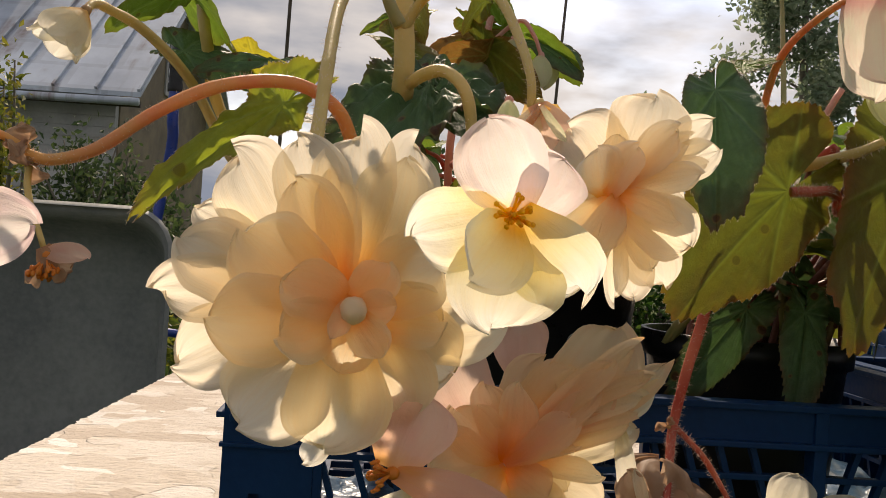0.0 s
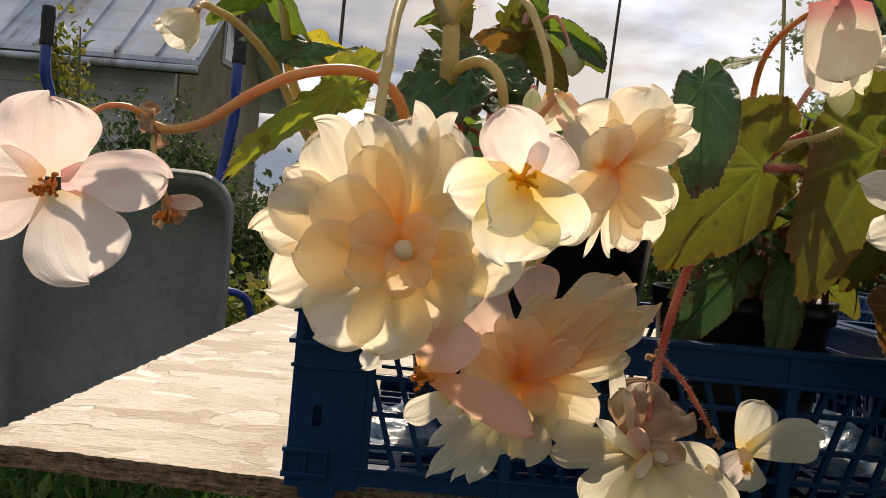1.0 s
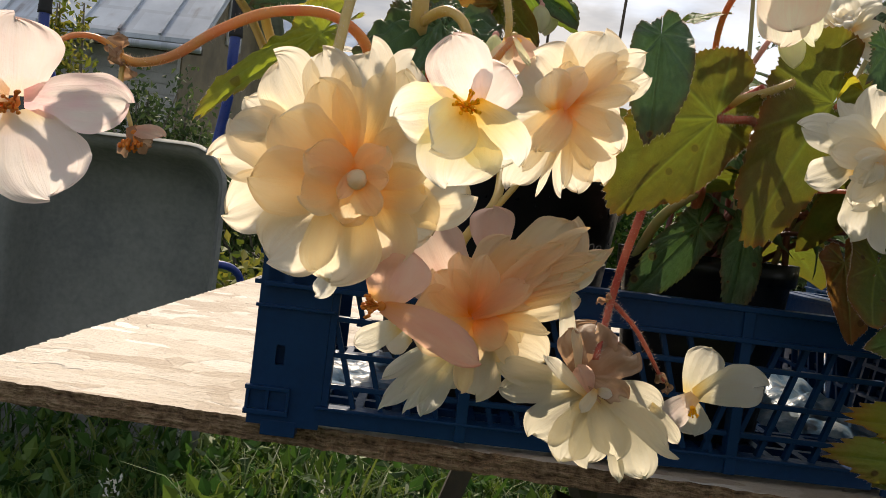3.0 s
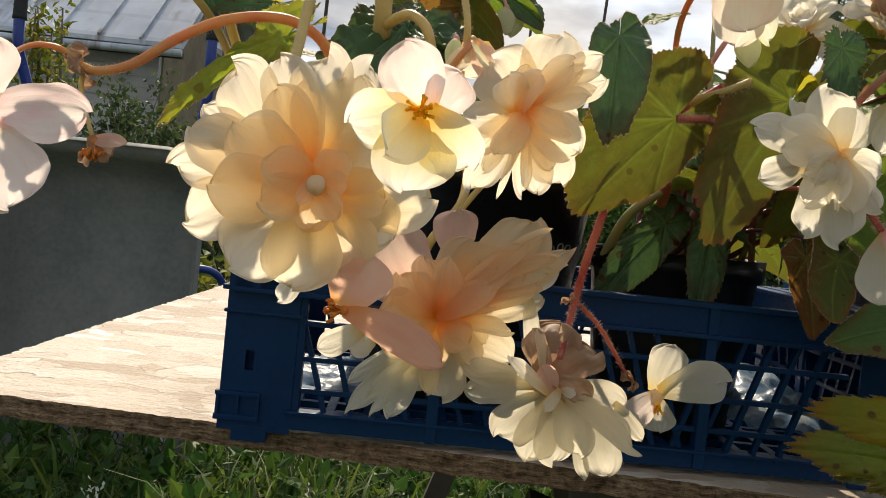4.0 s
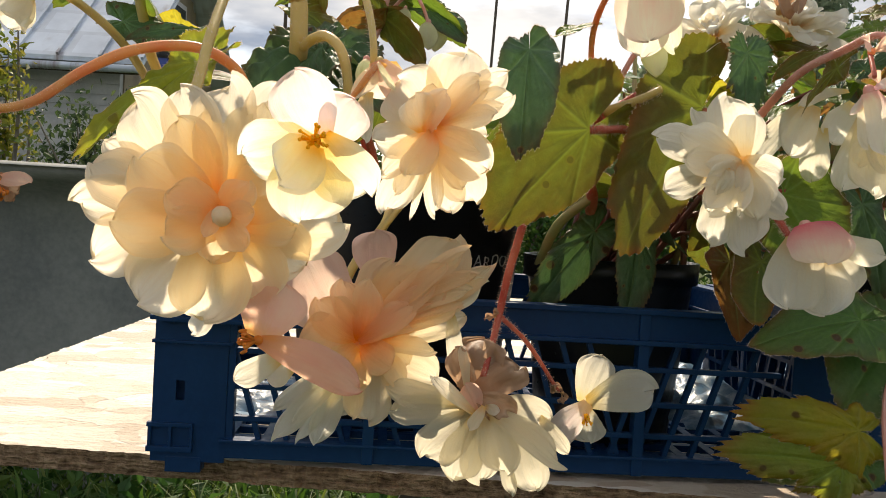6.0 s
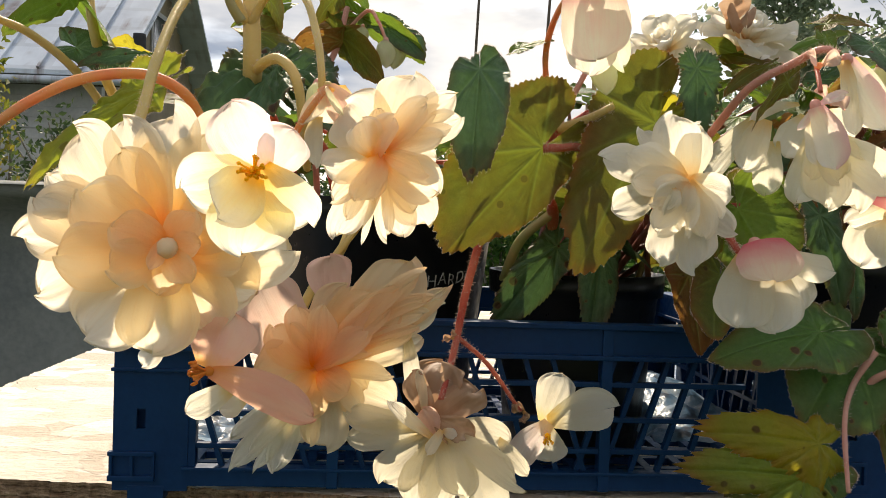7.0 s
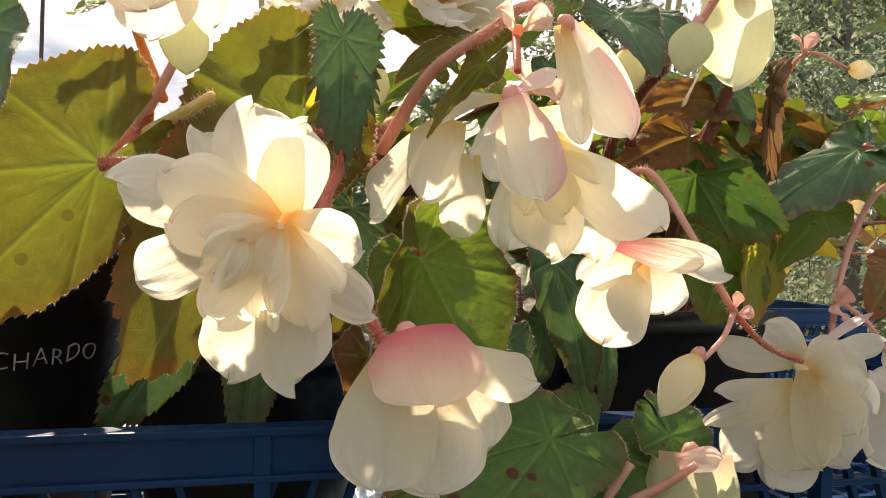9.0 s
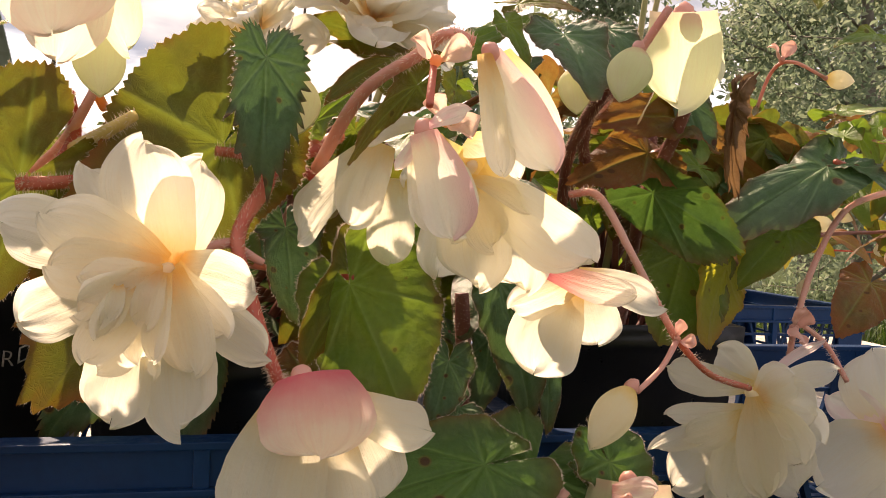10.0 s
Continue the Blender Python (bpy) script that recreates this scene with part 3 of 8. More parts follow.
def house():
    """A low house with a seamed tin roof, its near corner towards the garden."""
    turn = pose(-4.32, 11.65, 0, 0, 0, 181)
    ob = thing("house", turn, "old house with grey siding, rust-streaked tin roof and brownish plank gable", "house")
    long, deep, eave, ridge = 9.0, 4.6, 2.97, 4.87
    # local x runs along the eave, away from the near corner; local -y runs up the slope

    def put(name, bm, material, label="", under=None, smooth=False):
        return part(name, bm, material, under or ob, label, turn if under is None else Matrix(), smooth)
    bm = bmesh.new()
    box(bm, 0, -0.12, 0, long, 0, eave)
    box(bm, 0, -deep, 0, long, -deep + 0.12, eave)
    box(bm, long - 0.12, -deep + 0.12, 0, long, -0.12, eave)
    wall = put("wall", bm, SIDING)
    for k in range(int(eave / 0.14)):
        bm = bmesh.new()
        box(bm, 0, 0.001, k * 0.14 + 0.01, long, 0.018, k * 0.14 + 0.13)
        place("board", link_mesh("board", bm, SIDING, False), wall)
    bm = bmesh.new()
    box(bm, 0, -deep + 0.12, 0, 0.12, -0.12, eave)
    a = [bm.verts.new((x, y, z)) for x in (0, 0.12) for y, z in ((0, eave), (-deep, eave), (-deep / 2, ridge))]
    bm.faces.new(a[:3]), bm.faces.new(a[3:][::-1])
    for i in range(3):
        bm.faces.new((a[i], a[i + 3], a[(i + 1) % 3 + 3], a[(i + 1) % 3]))
    gable = put("gable_wall", bm, GABLE, "brownish-yellow plank gable wall")
    for k in range(26):
        bm = bmesh.new()
        y = -0.1 - k * (deep - 0.2) / 26
        top = eave + (ridge - eave) * (1 - abs(y - 0.1 + deep / 2) / (deep / 2)) - 0.05
        box(bm, -0.022, y - 0.175, 0.2, -0.002, y, max(top, 0.4))
        place("plank", link_mesh("plank", bm, GABLE, False), gable)
    bm = bmesh.new()
    box(bm, -0.05, -deep / 2 - 0.4, 3.0, -0.026, -deep / 2 + 0.4, 4.0)
    win = put("window", bm, SIDING, "white-framed attic window")
    bm = bmesh.new()
    box(bm, -0.058, -deep / 2 - 0.32, 3.08, -0.052, -deep / 2 + 0.32, 3.92)
    place("pane", link_mesh("pane", bm, DARK_GLASS, False), win)
    run, rise = deep / 2 + 0.45, (ridge - eave) / (deep / 2)
    bm = bmesh.new()
    for s in (1, -1):
        y0 = 0.45 if s == 1 else -deep - 0.45
        z0 = eave - 0.45 * rise
        ve = [bm.verts.new((x, y, z + h)) for h in (0, 0.06) for x, y, z in ((-0.45, y0, z0), (long + 0.4, y0, z0), (long + 0.4, -deep / 2, ridge), (-0.45, -deep / 2, ridge))]
        for f in ((0, 1, 2, 3), (7, 6, 5, 4), (0, 4, 5, 1), (1, 5, 6, 2), (2, 6, 7, 3), (3, 7, 4, 0)):
            bm.faces.new([ve[i] for i in f])
    bmesh.ops.recalc_face_normals(bm, faces=bm.faces)
    roof = put("roof", bm, ROOF_TIN, "grey standing-seam tin roof")
    for k in range(19):
        bm = bmesh.new()
        x = -0.42 + k * 0.53
        bar(bm, (x, 0.45, eave - 0.45 * rise + 0.075), (x, -deep / 2, ridge + 0.075), 0.035, 0.05, (0, rise, 1))
        place("seam", link_mesh("seam", bm, ROOF_TIN, False), roof)
    bm = bmesh.new()
    box(bm, -0.45, 0.42, eave - 0.50, long + 0.4, 0.46, eave - 0.42)
    place("fascia", link_mesh("fascia", bm, WOOD_DARK, False), roof)
    bm = bmesh.new()
    tube(bm, [(-0.45, 0.52, eave - 0.44), (4.0, 0.52, eave - 0.47), (long + 0.4, 0.52, eave - 0.50)], 0.05, 0.05, 8, 3)
    place("gutter", link_mesh("gutter", bm, ROOF_TIN), roof)
    bm = bmesh.new()
    box(bm, 2.0, -2.0, 3.9, 2.5, -1.5, 5.5)
    box(bm, 1.94, -2.06, 5.4, 2.56, -1.44, 5.52)
    put("chimney", bm, BRICK, "brick chimney")
    bm = bmesh.new()
    box(bm, 1.7, 0.02, 0.9, 2.6, 0.05, 2.0, 0.01)
    w2 = put("window", bm, SIDING)
    bm = bmesh.new()
    box(bm, 1.78, 0.052, 0.98, 2.52, 0.06, 1.92)
    place("pane", link_mesh("pane", bm, DARK_GLASS, False), w2)


def barrow():
    """A wheelbarrow stood on its nose, the inside of its tray towards the board."""
    at = pose(-1.055, 2.40, 0.09, 0, 0, 4)
    ob = thing("wheelbarrow", at, "grey wheelbarrow with blue tubes, stood upright on its nose", "wheelbarrow")

    def loop(w, h, r, cz, n=7):
        pts = []
        for cx, cy, a0 in ((w - r, h - r, 0), (-w + r, h - r, 90), (-w + r, -h + r, 180), (w - r, -h + r, 270)):
            for k in range(n):
                a = radians(a0 + 90 * k / (n - 1))
                pts.append((cx + r * math.cos(a), cz, cy + r * math.sin(a)))
        return pts
    bm = bmesh.new()
    rows = [(0.325, 0.47, 0.11, -0.012), (0.335, 0.48, 0.12, 0.0), (0.325, 0.47, 0.11, 0.012), (0.312, 0.455, 0.10, 0.004), (0.295, 0.43, 0.10, 0.09), (0.265, 0.39, 0.10, 0.19),
            (0.235, 0.35, 0.09, 0.215), (0.12, 0.2, 0.06, 0.222)]
    rings = [[bm.verts.new((x, y, z + 0.46)) for x, y, z in loop(w, h, r, d)] for w, h, r, d in rows]
    for a, b in zip(rings, rings[1:]):
        for k in range(len(a)):
            bm.faces.new((a[k], b[k], b[(k + 1) % len(a)], a[(k + 1) % len(a)]))
    bm.faces.new(rings[-1][::-1])
    bmesh.ops.recalc_face_normals(bm, faces=bm.faces)
    part("tray", bm, TRAY_GREY, ob, "dull grey-green enamelled tray", at)
    for s in (-1, 1):
        bm = bmesh.new()
        tube(bm, [(s * 0.07, 0.27, 0.02), (s * 0.16, 0.25, 0.35), (s * 0.22, 0.24, 0.85), (s * 0.275, 0.16, 1.12), (s * 0.282, 0.12, 1.20), (s * 0.284, 0.12, 1.34)], 0.016, 0.016, 10)
        t = part("tube", bm, TUBE_BLUE, ob, "blue painted steel tube", at)
        bm = bmesh.new()
        tube(bm, [(s * 0.284, 0.12, 1.27), (s * 0.284, 0.12, 1.33), (s * 0.284, 0.12, 1.385)], 0.020, 0.019, 12, knobs=0.1)
        place("grip", link_mesh("grip", bm, RUBBER), t)
        bm = bmesh.new()
        tube(bm, [(s * 0.2, 0.25, 0.58), (s * 0.30, 0.36, 0.56), (s * 0.33, 0.40, 0.48), (s * 0.33, 0.38, 0.28), (s * 0.22, 0.25, 0.24)], 0.013, 0.013, 8)
        part("leg", bm, TUBE_BLUE, ob, "", at)
    bm = bmesh.new()
    for k in range(28):
        a0, a1 = 2 * math.pi * k / 28, 2 * math.pi * (k + 1) / 28
        bar(bm, (0, 0.30 + 0.13 * math.cos(a0), 0.04 + 0.13 * math.sin(a0)), (0, 0.30 + 0.13 * math.cos(a1), 0.04 + 0.13 * math.sin(a1)), 0.07, 0.05, (0, math.cos(a0), math.sin(a0)))
    w = part("wheel", bm, RUBBER, ob, "black rubber tyre", at)
    bm = bmesh.new()
    tube(bm, [(-0.05, 0.30, 0.04), (0.05, 0.30, 0.04)], 0.10, 0.10, 18, 1)
    place("rim", link_mesh("rim", bm, TRAY_GREY, False), w)


def poles():
    for x, y, h, r, lean, name, label in ((-1.52, 8.0, 4.5, 0.019, 0.04, "garden_stake", "thin weathered wooden stake"), (2.95, 28.0, 9.0, 0.055, 0.35, "utility_pole", "slim grey pole far behind"), (0.85, 28.0, 9.0, 0.05, 0.25, "utility_pole", "slim grey pole far behind")):
        bm = bmesh.new()
        tube(bm, [(x, y, -0.05), (x + lean * 0.5, y, h / 2), (x + lean, y, h)], r, r * 0.8, 8, 2)
        ob = new(name, link_mesh(name, bm, WOOD_DARK))
        tagged(ob, label, "pole")


ground()
meadow()
house()
barrow()
poles()
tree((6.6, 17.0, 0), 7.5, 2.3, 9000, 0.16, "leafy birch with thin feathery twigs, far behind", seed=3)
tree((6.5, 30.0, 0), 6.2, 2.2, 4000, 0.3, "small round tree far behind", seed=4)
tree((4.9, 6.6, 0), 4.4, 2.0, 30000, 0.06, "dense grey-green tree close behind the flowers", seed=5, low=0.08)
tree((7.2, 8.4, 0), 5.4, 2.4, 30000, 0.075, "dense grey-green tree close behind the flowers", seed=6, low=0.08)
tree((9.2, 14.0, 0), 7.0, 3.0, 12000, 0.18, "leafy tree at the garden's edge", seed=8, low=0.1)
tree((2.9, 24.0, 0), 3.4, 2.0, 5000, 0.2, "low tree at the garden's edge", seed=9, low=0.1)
shrub("shrub", (-4.2, 8.4, 0), (0.30, 0.3, 2.6), 1100, 0.09, YELLOW_LEAF, "thin yellow-green sapling in front of the house", seed=12)
shrub("shrub", (-1.6, 6.6, 0), (1.0, 0.5, 1.2), 5200, 0.07, SHRUB_LEAF, "dense dark green bush behind the wheelbarrow", seed=3, stems=26)
shrub("shrub", (-2.75, 7.2, 0), (0.55, 0.4, 1.65), 4200, 0.065, SHRUB_LEAF, "dense dark green bush behind the wheelbarrow", seed=5, stems=22)
shrub("shrub", (0.6, 7.0, 0), (1.3, 0.5, 1.45), 6500, 0.07, WEED, "green bush behind the flowers", seed=6, stems=26)
shrub("shrub", (2.7, 6.4, 0), (1.2, 0.5, 1.5), 6500, 0.07, SHRUB_LEAF, "green bush behind the flowers", seed=7, stems=26)
shrub("shrub", (1.9, 8.6, 0), (1.6, 0.5, 1.6), 6500, 0.08, WEED, "green bush behind the flowers", seed=16, stems=26)
shrub("shrub", (0.2, 10.5, 0), (1.9, 0.6, 2.0), 7000, 0.10, SHRUB_LEAF, "green bush behind the flowers", seed=17, stems=26)
shrub("shrub", (-0.75, 4.2, 0), (0.5, 0.4, 0.75), 2200, 0.07, YELLOW_LEAF, "bright green tall weeds beside the wheelbarrow", seed=8, stems=26)
shrub("shrub", (-2.2, 4.6, 0), (0.7, 0.4, 0.7), 2200, 0.07, YELLOW_LEAF, "bright green tall weeds behind the wheelbarrow", seed=9, stems=26)


# ---- the board, its trestles, the crates ----
def board():
    """A sheet of pressed wood; its left side and front edge are cut slightly askew."""
    corners = [(-0.402, 0.607), (1.75, 0.509), (1.80, 2.25), (-0.445, 2.25)]
    bm = bmesh.new()
    n = 420
    pts = []
    for (x0, y0), (x1, y1) in zip(corners, corners[1:] + corners[:1]):
        for k in range(n):
            f = k / n
            x, y = x0 + (x1 - x0) * f, y0 + (y1 - y0) * f
            j = 0.0036 * noise.noise(Vector((x * 60, y * 60, 0))) + 0.0040 * noise.noise(Vector((x * 190, y * 190, 4)))
            nx, ny = (y1 - y0), -(x1 - x0)
            s = math.hypot(nx, ny)
            pts.append((x + nx / s * j, y + ny / s * j))
    top = [bm.verts.new((x, y, BOARD_Z)) for x, y in pts]
    low = [bm.verts.new((x, y + 0.001 * noise.noise(Vector((x * 90, y * 9, 2))), BOARD_Z - 0.018)) for x, y in pts]
    bm.faces.new(top)
    bm.faces.new(low[::-1])
    for k in range(len(top)):
        f = bm.faces.new((top[k], low[k], low[(k + 1) % len(low)], top[(k + 1) % len(top)]))
        f.material_index = 1
    bmesh.ops.recalc_face_normals(bm, faces=bm.faces)
    me = link_mesh("osb_board", bm, [OSB, OSB_EDGE], False)
    ob = new("osb_board", me)
    tagged(ob, "sun-bleached pressed-strand board laid as a table top", "board")


def trestle(x, y0, y1):
    ob = thing("trestle", (x, (y0 + y1) / 2, 0), "dark weathered timber trestle under the board", "trestle", "trestles")
    bm = bmesh.new()
    box(bm, x - 0.03, y0, BOARD_Z - 0.068, x + 0.03, y1, BOARD_Z - 0.019, 0.004)
    part("beam", bm, WOOD_DARK, ob, smooth=False)
    for y in (y0 + 0.08, y1 - 0.08):
        for s in (-1, 1):
            bm = bmesh.new()
            bar(bm, (x + s * 0.24, y, -0.02), (x + s * 0.03, y, BOARD_Z - 0.07), 0.05, 0.05)
            part("leg", bm, WOOD_DARK, ob, smooth=False)


CRATE_H, CRATE_L, CRATE_W = 0.1405, 0.564, 0.385


def crate_side(bm, length):
    """The rim of one side in its own frame: x along it, y inwards, z up. Gives the ribs' places and the rails."""
    p, rails = 0.058, []
    box(bm, 0.004, 0.0, 0.114, length - 0.004, 0.012, CRATE_H, 0.0012)
    rails.append(("rim_ledge", (0.004, -0.006, 0.1118, length - 0.004, 0.014, 0.1158)))
    rails.append(("rim_cap", (0.004, -0.004, CRATE_H - 0.004, length - 0.004, 0.014, CRATE_H + 0.0006)))
    for z in (0.091, 0.062, 0.036):
        rails.append(("rail", (p - 0.004, 0.002, z - 0.0022, length - p + 0.004, 0.009, z + 0.0022)))
    rails.append(("bottom_rail", (p - 0.004, 0.0, 0.004, length - p + 0.004, 0.012, 0.017)))
    rails.append(("ledge", (p - 0.004, -0.004, 0.0172, length - p + 0.004, 0.010, 0.0200)))
    n = max(1, round((length - 0.35) / 0.22) + 1)
    ribs = [length / 2 + (k - (n - 1) / 2) * 0.22 for k in range(n)] if n > 1 else [length / 2]
    for x in ribs:
        rails.append(("rib", (x - 0.0045, -0.003, 0.004, x + 0.0045, 0.011, CRATE_H - 0.003)))
    return ribs, rails


def crate(at, label):
    ob = thing("plastic_crate", at, label, "crate", "crates on the board")
    p, t = 0.058, 0.0035
    sides = ((Matrix(), CRATE_L), (pose(CRATE_L, 0, 0, 0, 0, 90), CRATE_W), (pose(CRATE_L, CRATE_W, 0, 0, 0, 180), CRATE_L), (pose(0, CRATE_W, 0, 0, 0, 270), CRATE_W))
    shared = {}
    for m, length in sides:
        bm = bmesh.new()
        ribs, rails = crate_side(bm, length)
        side = place("side_panel", link_mesh("side_panel", bm, CRATE_BLUE, False), ob, at @ m)
        for name, size in rails:
            bm = bmesh.new()
            box(bm, *size, 0.0008)
            place(name, link_mesh(name, bm, CRATE_BLUE, False), side)
        for x in [p + 0.012 + 0.0225 * k for k in range(int((length - 2 * p + 0.012) / 0.0225))]:
            lean = -0.030 if x < ribs[-1] - 0.012 else 0.030
            if min(abs(x - r) for r in ribs) < 0.006 or not (p - 0.004 < x - lean / 2 < length - p + 0.004) or not (p - 0.004 < x + lean / 2 < length - p + 0.004):
                continue
            if lean not in shared:
                bm = bmesh.new()
                bar(bm, (-lean / 2, 0.006, 0.017), (lean / 2, 0.006, 0.1125), 0.0040, 0.006)
                shared[lean] = link_mesh("slat", bm, CRATE_BLUE, False)
            place("slat", shared[lean], side, Matrix.Translation((x, 0, 0)))
    for k, (m, length) in enumerate(sides):
        bm = bmesh.new()
        # corner post: front plate with two slots, side return, collar, foot
        zs = (0.0, 0.049, 0.065, 0.113, 0.129, CRATE_H - 0.001)
        xs = (0.0, 0.0180, 0.0250, p)
        for z0, z1, slot in zip(zs, zs[1:], (0, 1, 0, 1, 0)):
            for c in range(3):
                if not (slot and c == 1):
                    box(bm, xs[c], 0.0, z0, xs[c + 1], t, z1)
        bmesh.ops.remove_doubles(bm, verts=bm.verts[:], dist=0.00005)
        post = part("corner_post", bm, CRATE_BLUE, ob, "", at @ m, False)
        more = [("post_return", (0.0, t, 0.0, t, 0.045, CRATE_H - 0.001)), ("post_backing", (0.010, 0.010, 0.040, 0.034, 0.013, CRATE_H - 0.004)), ("post_edge", (p, 0.0005, 0.004, p + 0.006, 0.012, CRATE_H - 0.006)),
                ("collar", (-0.002, -0.0025, 0.0945, p + 0.004, t, 0.0972)), ("foot_band", (-0.003, -0.004, 0.008, 0.033, 0.002, 0.0125)), ("foot_band", (-0.003, -0.004, 0.028, 0.033, 0.002, 0.0315))]
        more += [("foot_rib", (x, -0.0035, 0.010, x + 0.0026, 0.002, 0.030)) for x in (-0.002, 0.014, 0.0305)]
        if k == 0:
            more.append(("foot_peg", (0.012, -0.0005, -0.0085, 0.040, 0.016, 0.004)))
        for name, size in more:
            bm = bmesh.new()
            box(bm, *size, 0.0006)
            place(name, link_mesh(name, bm, CRATE_BLUE, False), post)
    bm = bmesh.new()
    box(bm, 0.010, 0.010, 0.003, CRATE_L - 0.010, 0.018, 0.010)
    grid = part("base_grid", bm, CRATE_BLUE, ob, "", at, False)
    bars = []
    for size in ((-0.004, 0.019, 0.004, 0.004, CRATE_W - 0.012, 0.010), (0.012, -0.004, 0.0035, CRATE_L - 0.012, 0.004, 0.0095)):
        bm = bmesh.new()
        box(bm, *size)
        bars.append(link_mesh("base_bar", bm, CRATE_BLUE, False))
    for k in range(17):
        place("base_bar", bars[0], grid, Matrix.Translation((0.02 + (CRATE_L - 0.04) * k / 16, 0, 0)))
    for k in range(1, 11):
        place("base_bar", bars[1], grid, Matrix.Translation((0, 0.02 + (CRATE_W - 0.04) * k / 10, 0)))
    return ob


def pot(name, x, y, z, r_top, r_low, h, label, square=0.0, word=""):
    """A grower's pot with a rolled rim and soil in it; square > 0 makes it a box-like tub."""
    ob = thing(name, (x, y, z), label, "pot", "pots in the crates")
    bm = bmesh.new()
    rows = [(0.0, r_low * 0.9), (0.0, r_low), (h * 0.5, (r_low + r_top) / 2), (h - 0.022, r_top - 0.002), (h - 0.020, r_top + 0.003), (h, r_top + 0.004), (h, r_top), (h - 0.03, r_top - 0.004)]
    rings = []
    for zz, r in rows:
        ring = []
        for k in range(40):
            a = 2 * math.pi * k / 40
            c, s = math.cos(a), math.sin(a)
            f = 1 / max(abs(c), abs(s)) * square + (1 - square)
            ring.append(bm.verts.new((r * c * f, r * s * f, zz)))
        rings.append(ring)
    for a, b in zip(rings, rings[1:]):
        for k in range(40):
            bm.faces.new((a[k], a[(k + 1) % 40], b[(k + 1) % 40], b[k]))
    bm.faces.new(rings[0][::-1])
    part("body", bm, POT_BLACK, ob, "", Matrix.Translation((x, y, z)))
    bm = bmesh.new()
    bmesh.ops.create_circle(bm, cap_ends=True, segments=40, radius=(r_top - 0.004))
    bmesh.ops.subdivide_edges(bm, edges=bm.edges[:], cuts=1, use_grid_fill=True)
    for v in bm.verts:
        a = max(abs(v.co.x), abs(v.co.y)) / max(v.co.length, 1e-6)
        v.co.xy *= (1 / a * square + 1 - square) if v.co.length > 1e-5 else 1
        v.co.z = h - 0.03 + 0.004 * noise.noise(v.co * 60)
    part("soil", bm, SOIL, ob, "dark crumbly potting soil", Matrix.Translation((x, y, z)))
    if word:
        writing(ob, word, x, y, z + h * 0.65, r_low + (r_top - r_low) * 0.69)
    return ob


def writing(parent, word, x, y, z, r):
    """Hand-chalked capitals round the side of a pot."""
    cu = bpy.data.curves.new("writing", "FONT")
    cu.body, cu.size, cu.extrude, cu.offset, cu.space_character = word, 0.0158, 0.0004, -0.0003, 1.1
    flat = new("writing", cu)
    me = bpy.data.meshes.new_from_object(flat.evaluated_get(bpy.context.evaluated_depsgraph_get()))
    bpy.data.objects.remove(flat)
    me.materials.clear()
    me.materials.append(CHALK)
    for v in me.vertices:
        a = radians(-66) + v.co.x / r
        rr = r + 0.0006 + v.co.z + (v.co.y / 0.16) * 0.025
        wob = 0.0012 * math.sin(v.co.x * 260)
        v.co = (rr * math.cos(a), rr * math.sin(a), v.co.y + wob + 0.06 * v.co.x)
    place("writing", me, parent, Matrix.Translation((x, y, z)), "uneven white chalk capitals")


def film(at, sx, sy, seed, high=0.0):
    bm = bmesh.new()
    bmesh.ops.create_grid(bm, x_segments=46, y_segments=30, size=1.0)
    for v in bm.verts:
        q = Vector((v.co.x * sx, v.co.y * sy, 0))
        v.co = q
        v.co.z = 0.014 + 0.012 * abs(noise.noise(Vector((q.x * 20, q.y * 60, seed)))) + 0.016 * abs(noise.noise(Vector((q.x * 8, q.y * 24, seed + 3))))
        mound = max(0.0, 1 - (q.x / sx) ** 2) ** 0.6 * max(0.0, 1 - (q.y / sy) ** 2) ** 0.6
        v.co.z += high * mound * (0.75 + 0.5 * abs(noise.noise(Vector((q.x * 40, q.y * 30, seed + 7)))))
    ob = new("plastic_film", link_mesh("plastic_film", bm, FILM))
    ob.matrix_basis = at
    tagged(ob, "crumpled blue-white plastic film in the crate, its glints and dark folds painted in", "film")


CRATE_AT = pose(-0.132, 0.576, BOARD_Z + 0.001, 0, 0, 3.9)
CRATE_AT_2 = pose(0.448, 0.616, BOARD_Z + 0.001, 0, 0, 3.9)
board()
trestle(0.19, 0.62, 2.15)
trestle(1.45, 0.45, 2.15)
crate(CRATE_AT, "dark blue plastic lattice crate holding potted begonias")
crate(CRATE_AT_2, "dark blue plastic lattice crate beside the first")
crate(pose(0.757, 1.515, BOARD_Z + 0.001, 0, 0, 1.0), "dark blue plastic lattice crate standing behind the others")
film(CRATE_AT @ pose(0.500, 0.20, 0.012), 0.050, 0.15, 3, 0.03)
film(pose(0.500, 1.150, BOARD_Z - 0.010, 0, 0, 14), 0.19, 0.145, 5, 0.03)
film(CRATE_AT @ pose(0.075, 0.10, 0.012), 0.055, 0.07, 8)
POT_Z = BOARD_Z + 0.012
pot("flower_pot", 0.050, 0.795, POT_Z, 0.124, 0.098, 0.228, "large round black pot with chalked capital letters", word="CHARDO")
pot("flower_pot", 0.252, 0.742, POT_Z, 0.080, 0.064, 0.165, "round black plastic pot")
pot("flower_pot", 0.542, 0.772, POT_Z, 0.083, 0.075, 0.188, "square black plastic tub", 0.8)
pot("flower_pot", 1.020, 1.690, POT_Z, 0.090, 0.080, 0.165, "square black plastic tub", 0.8)


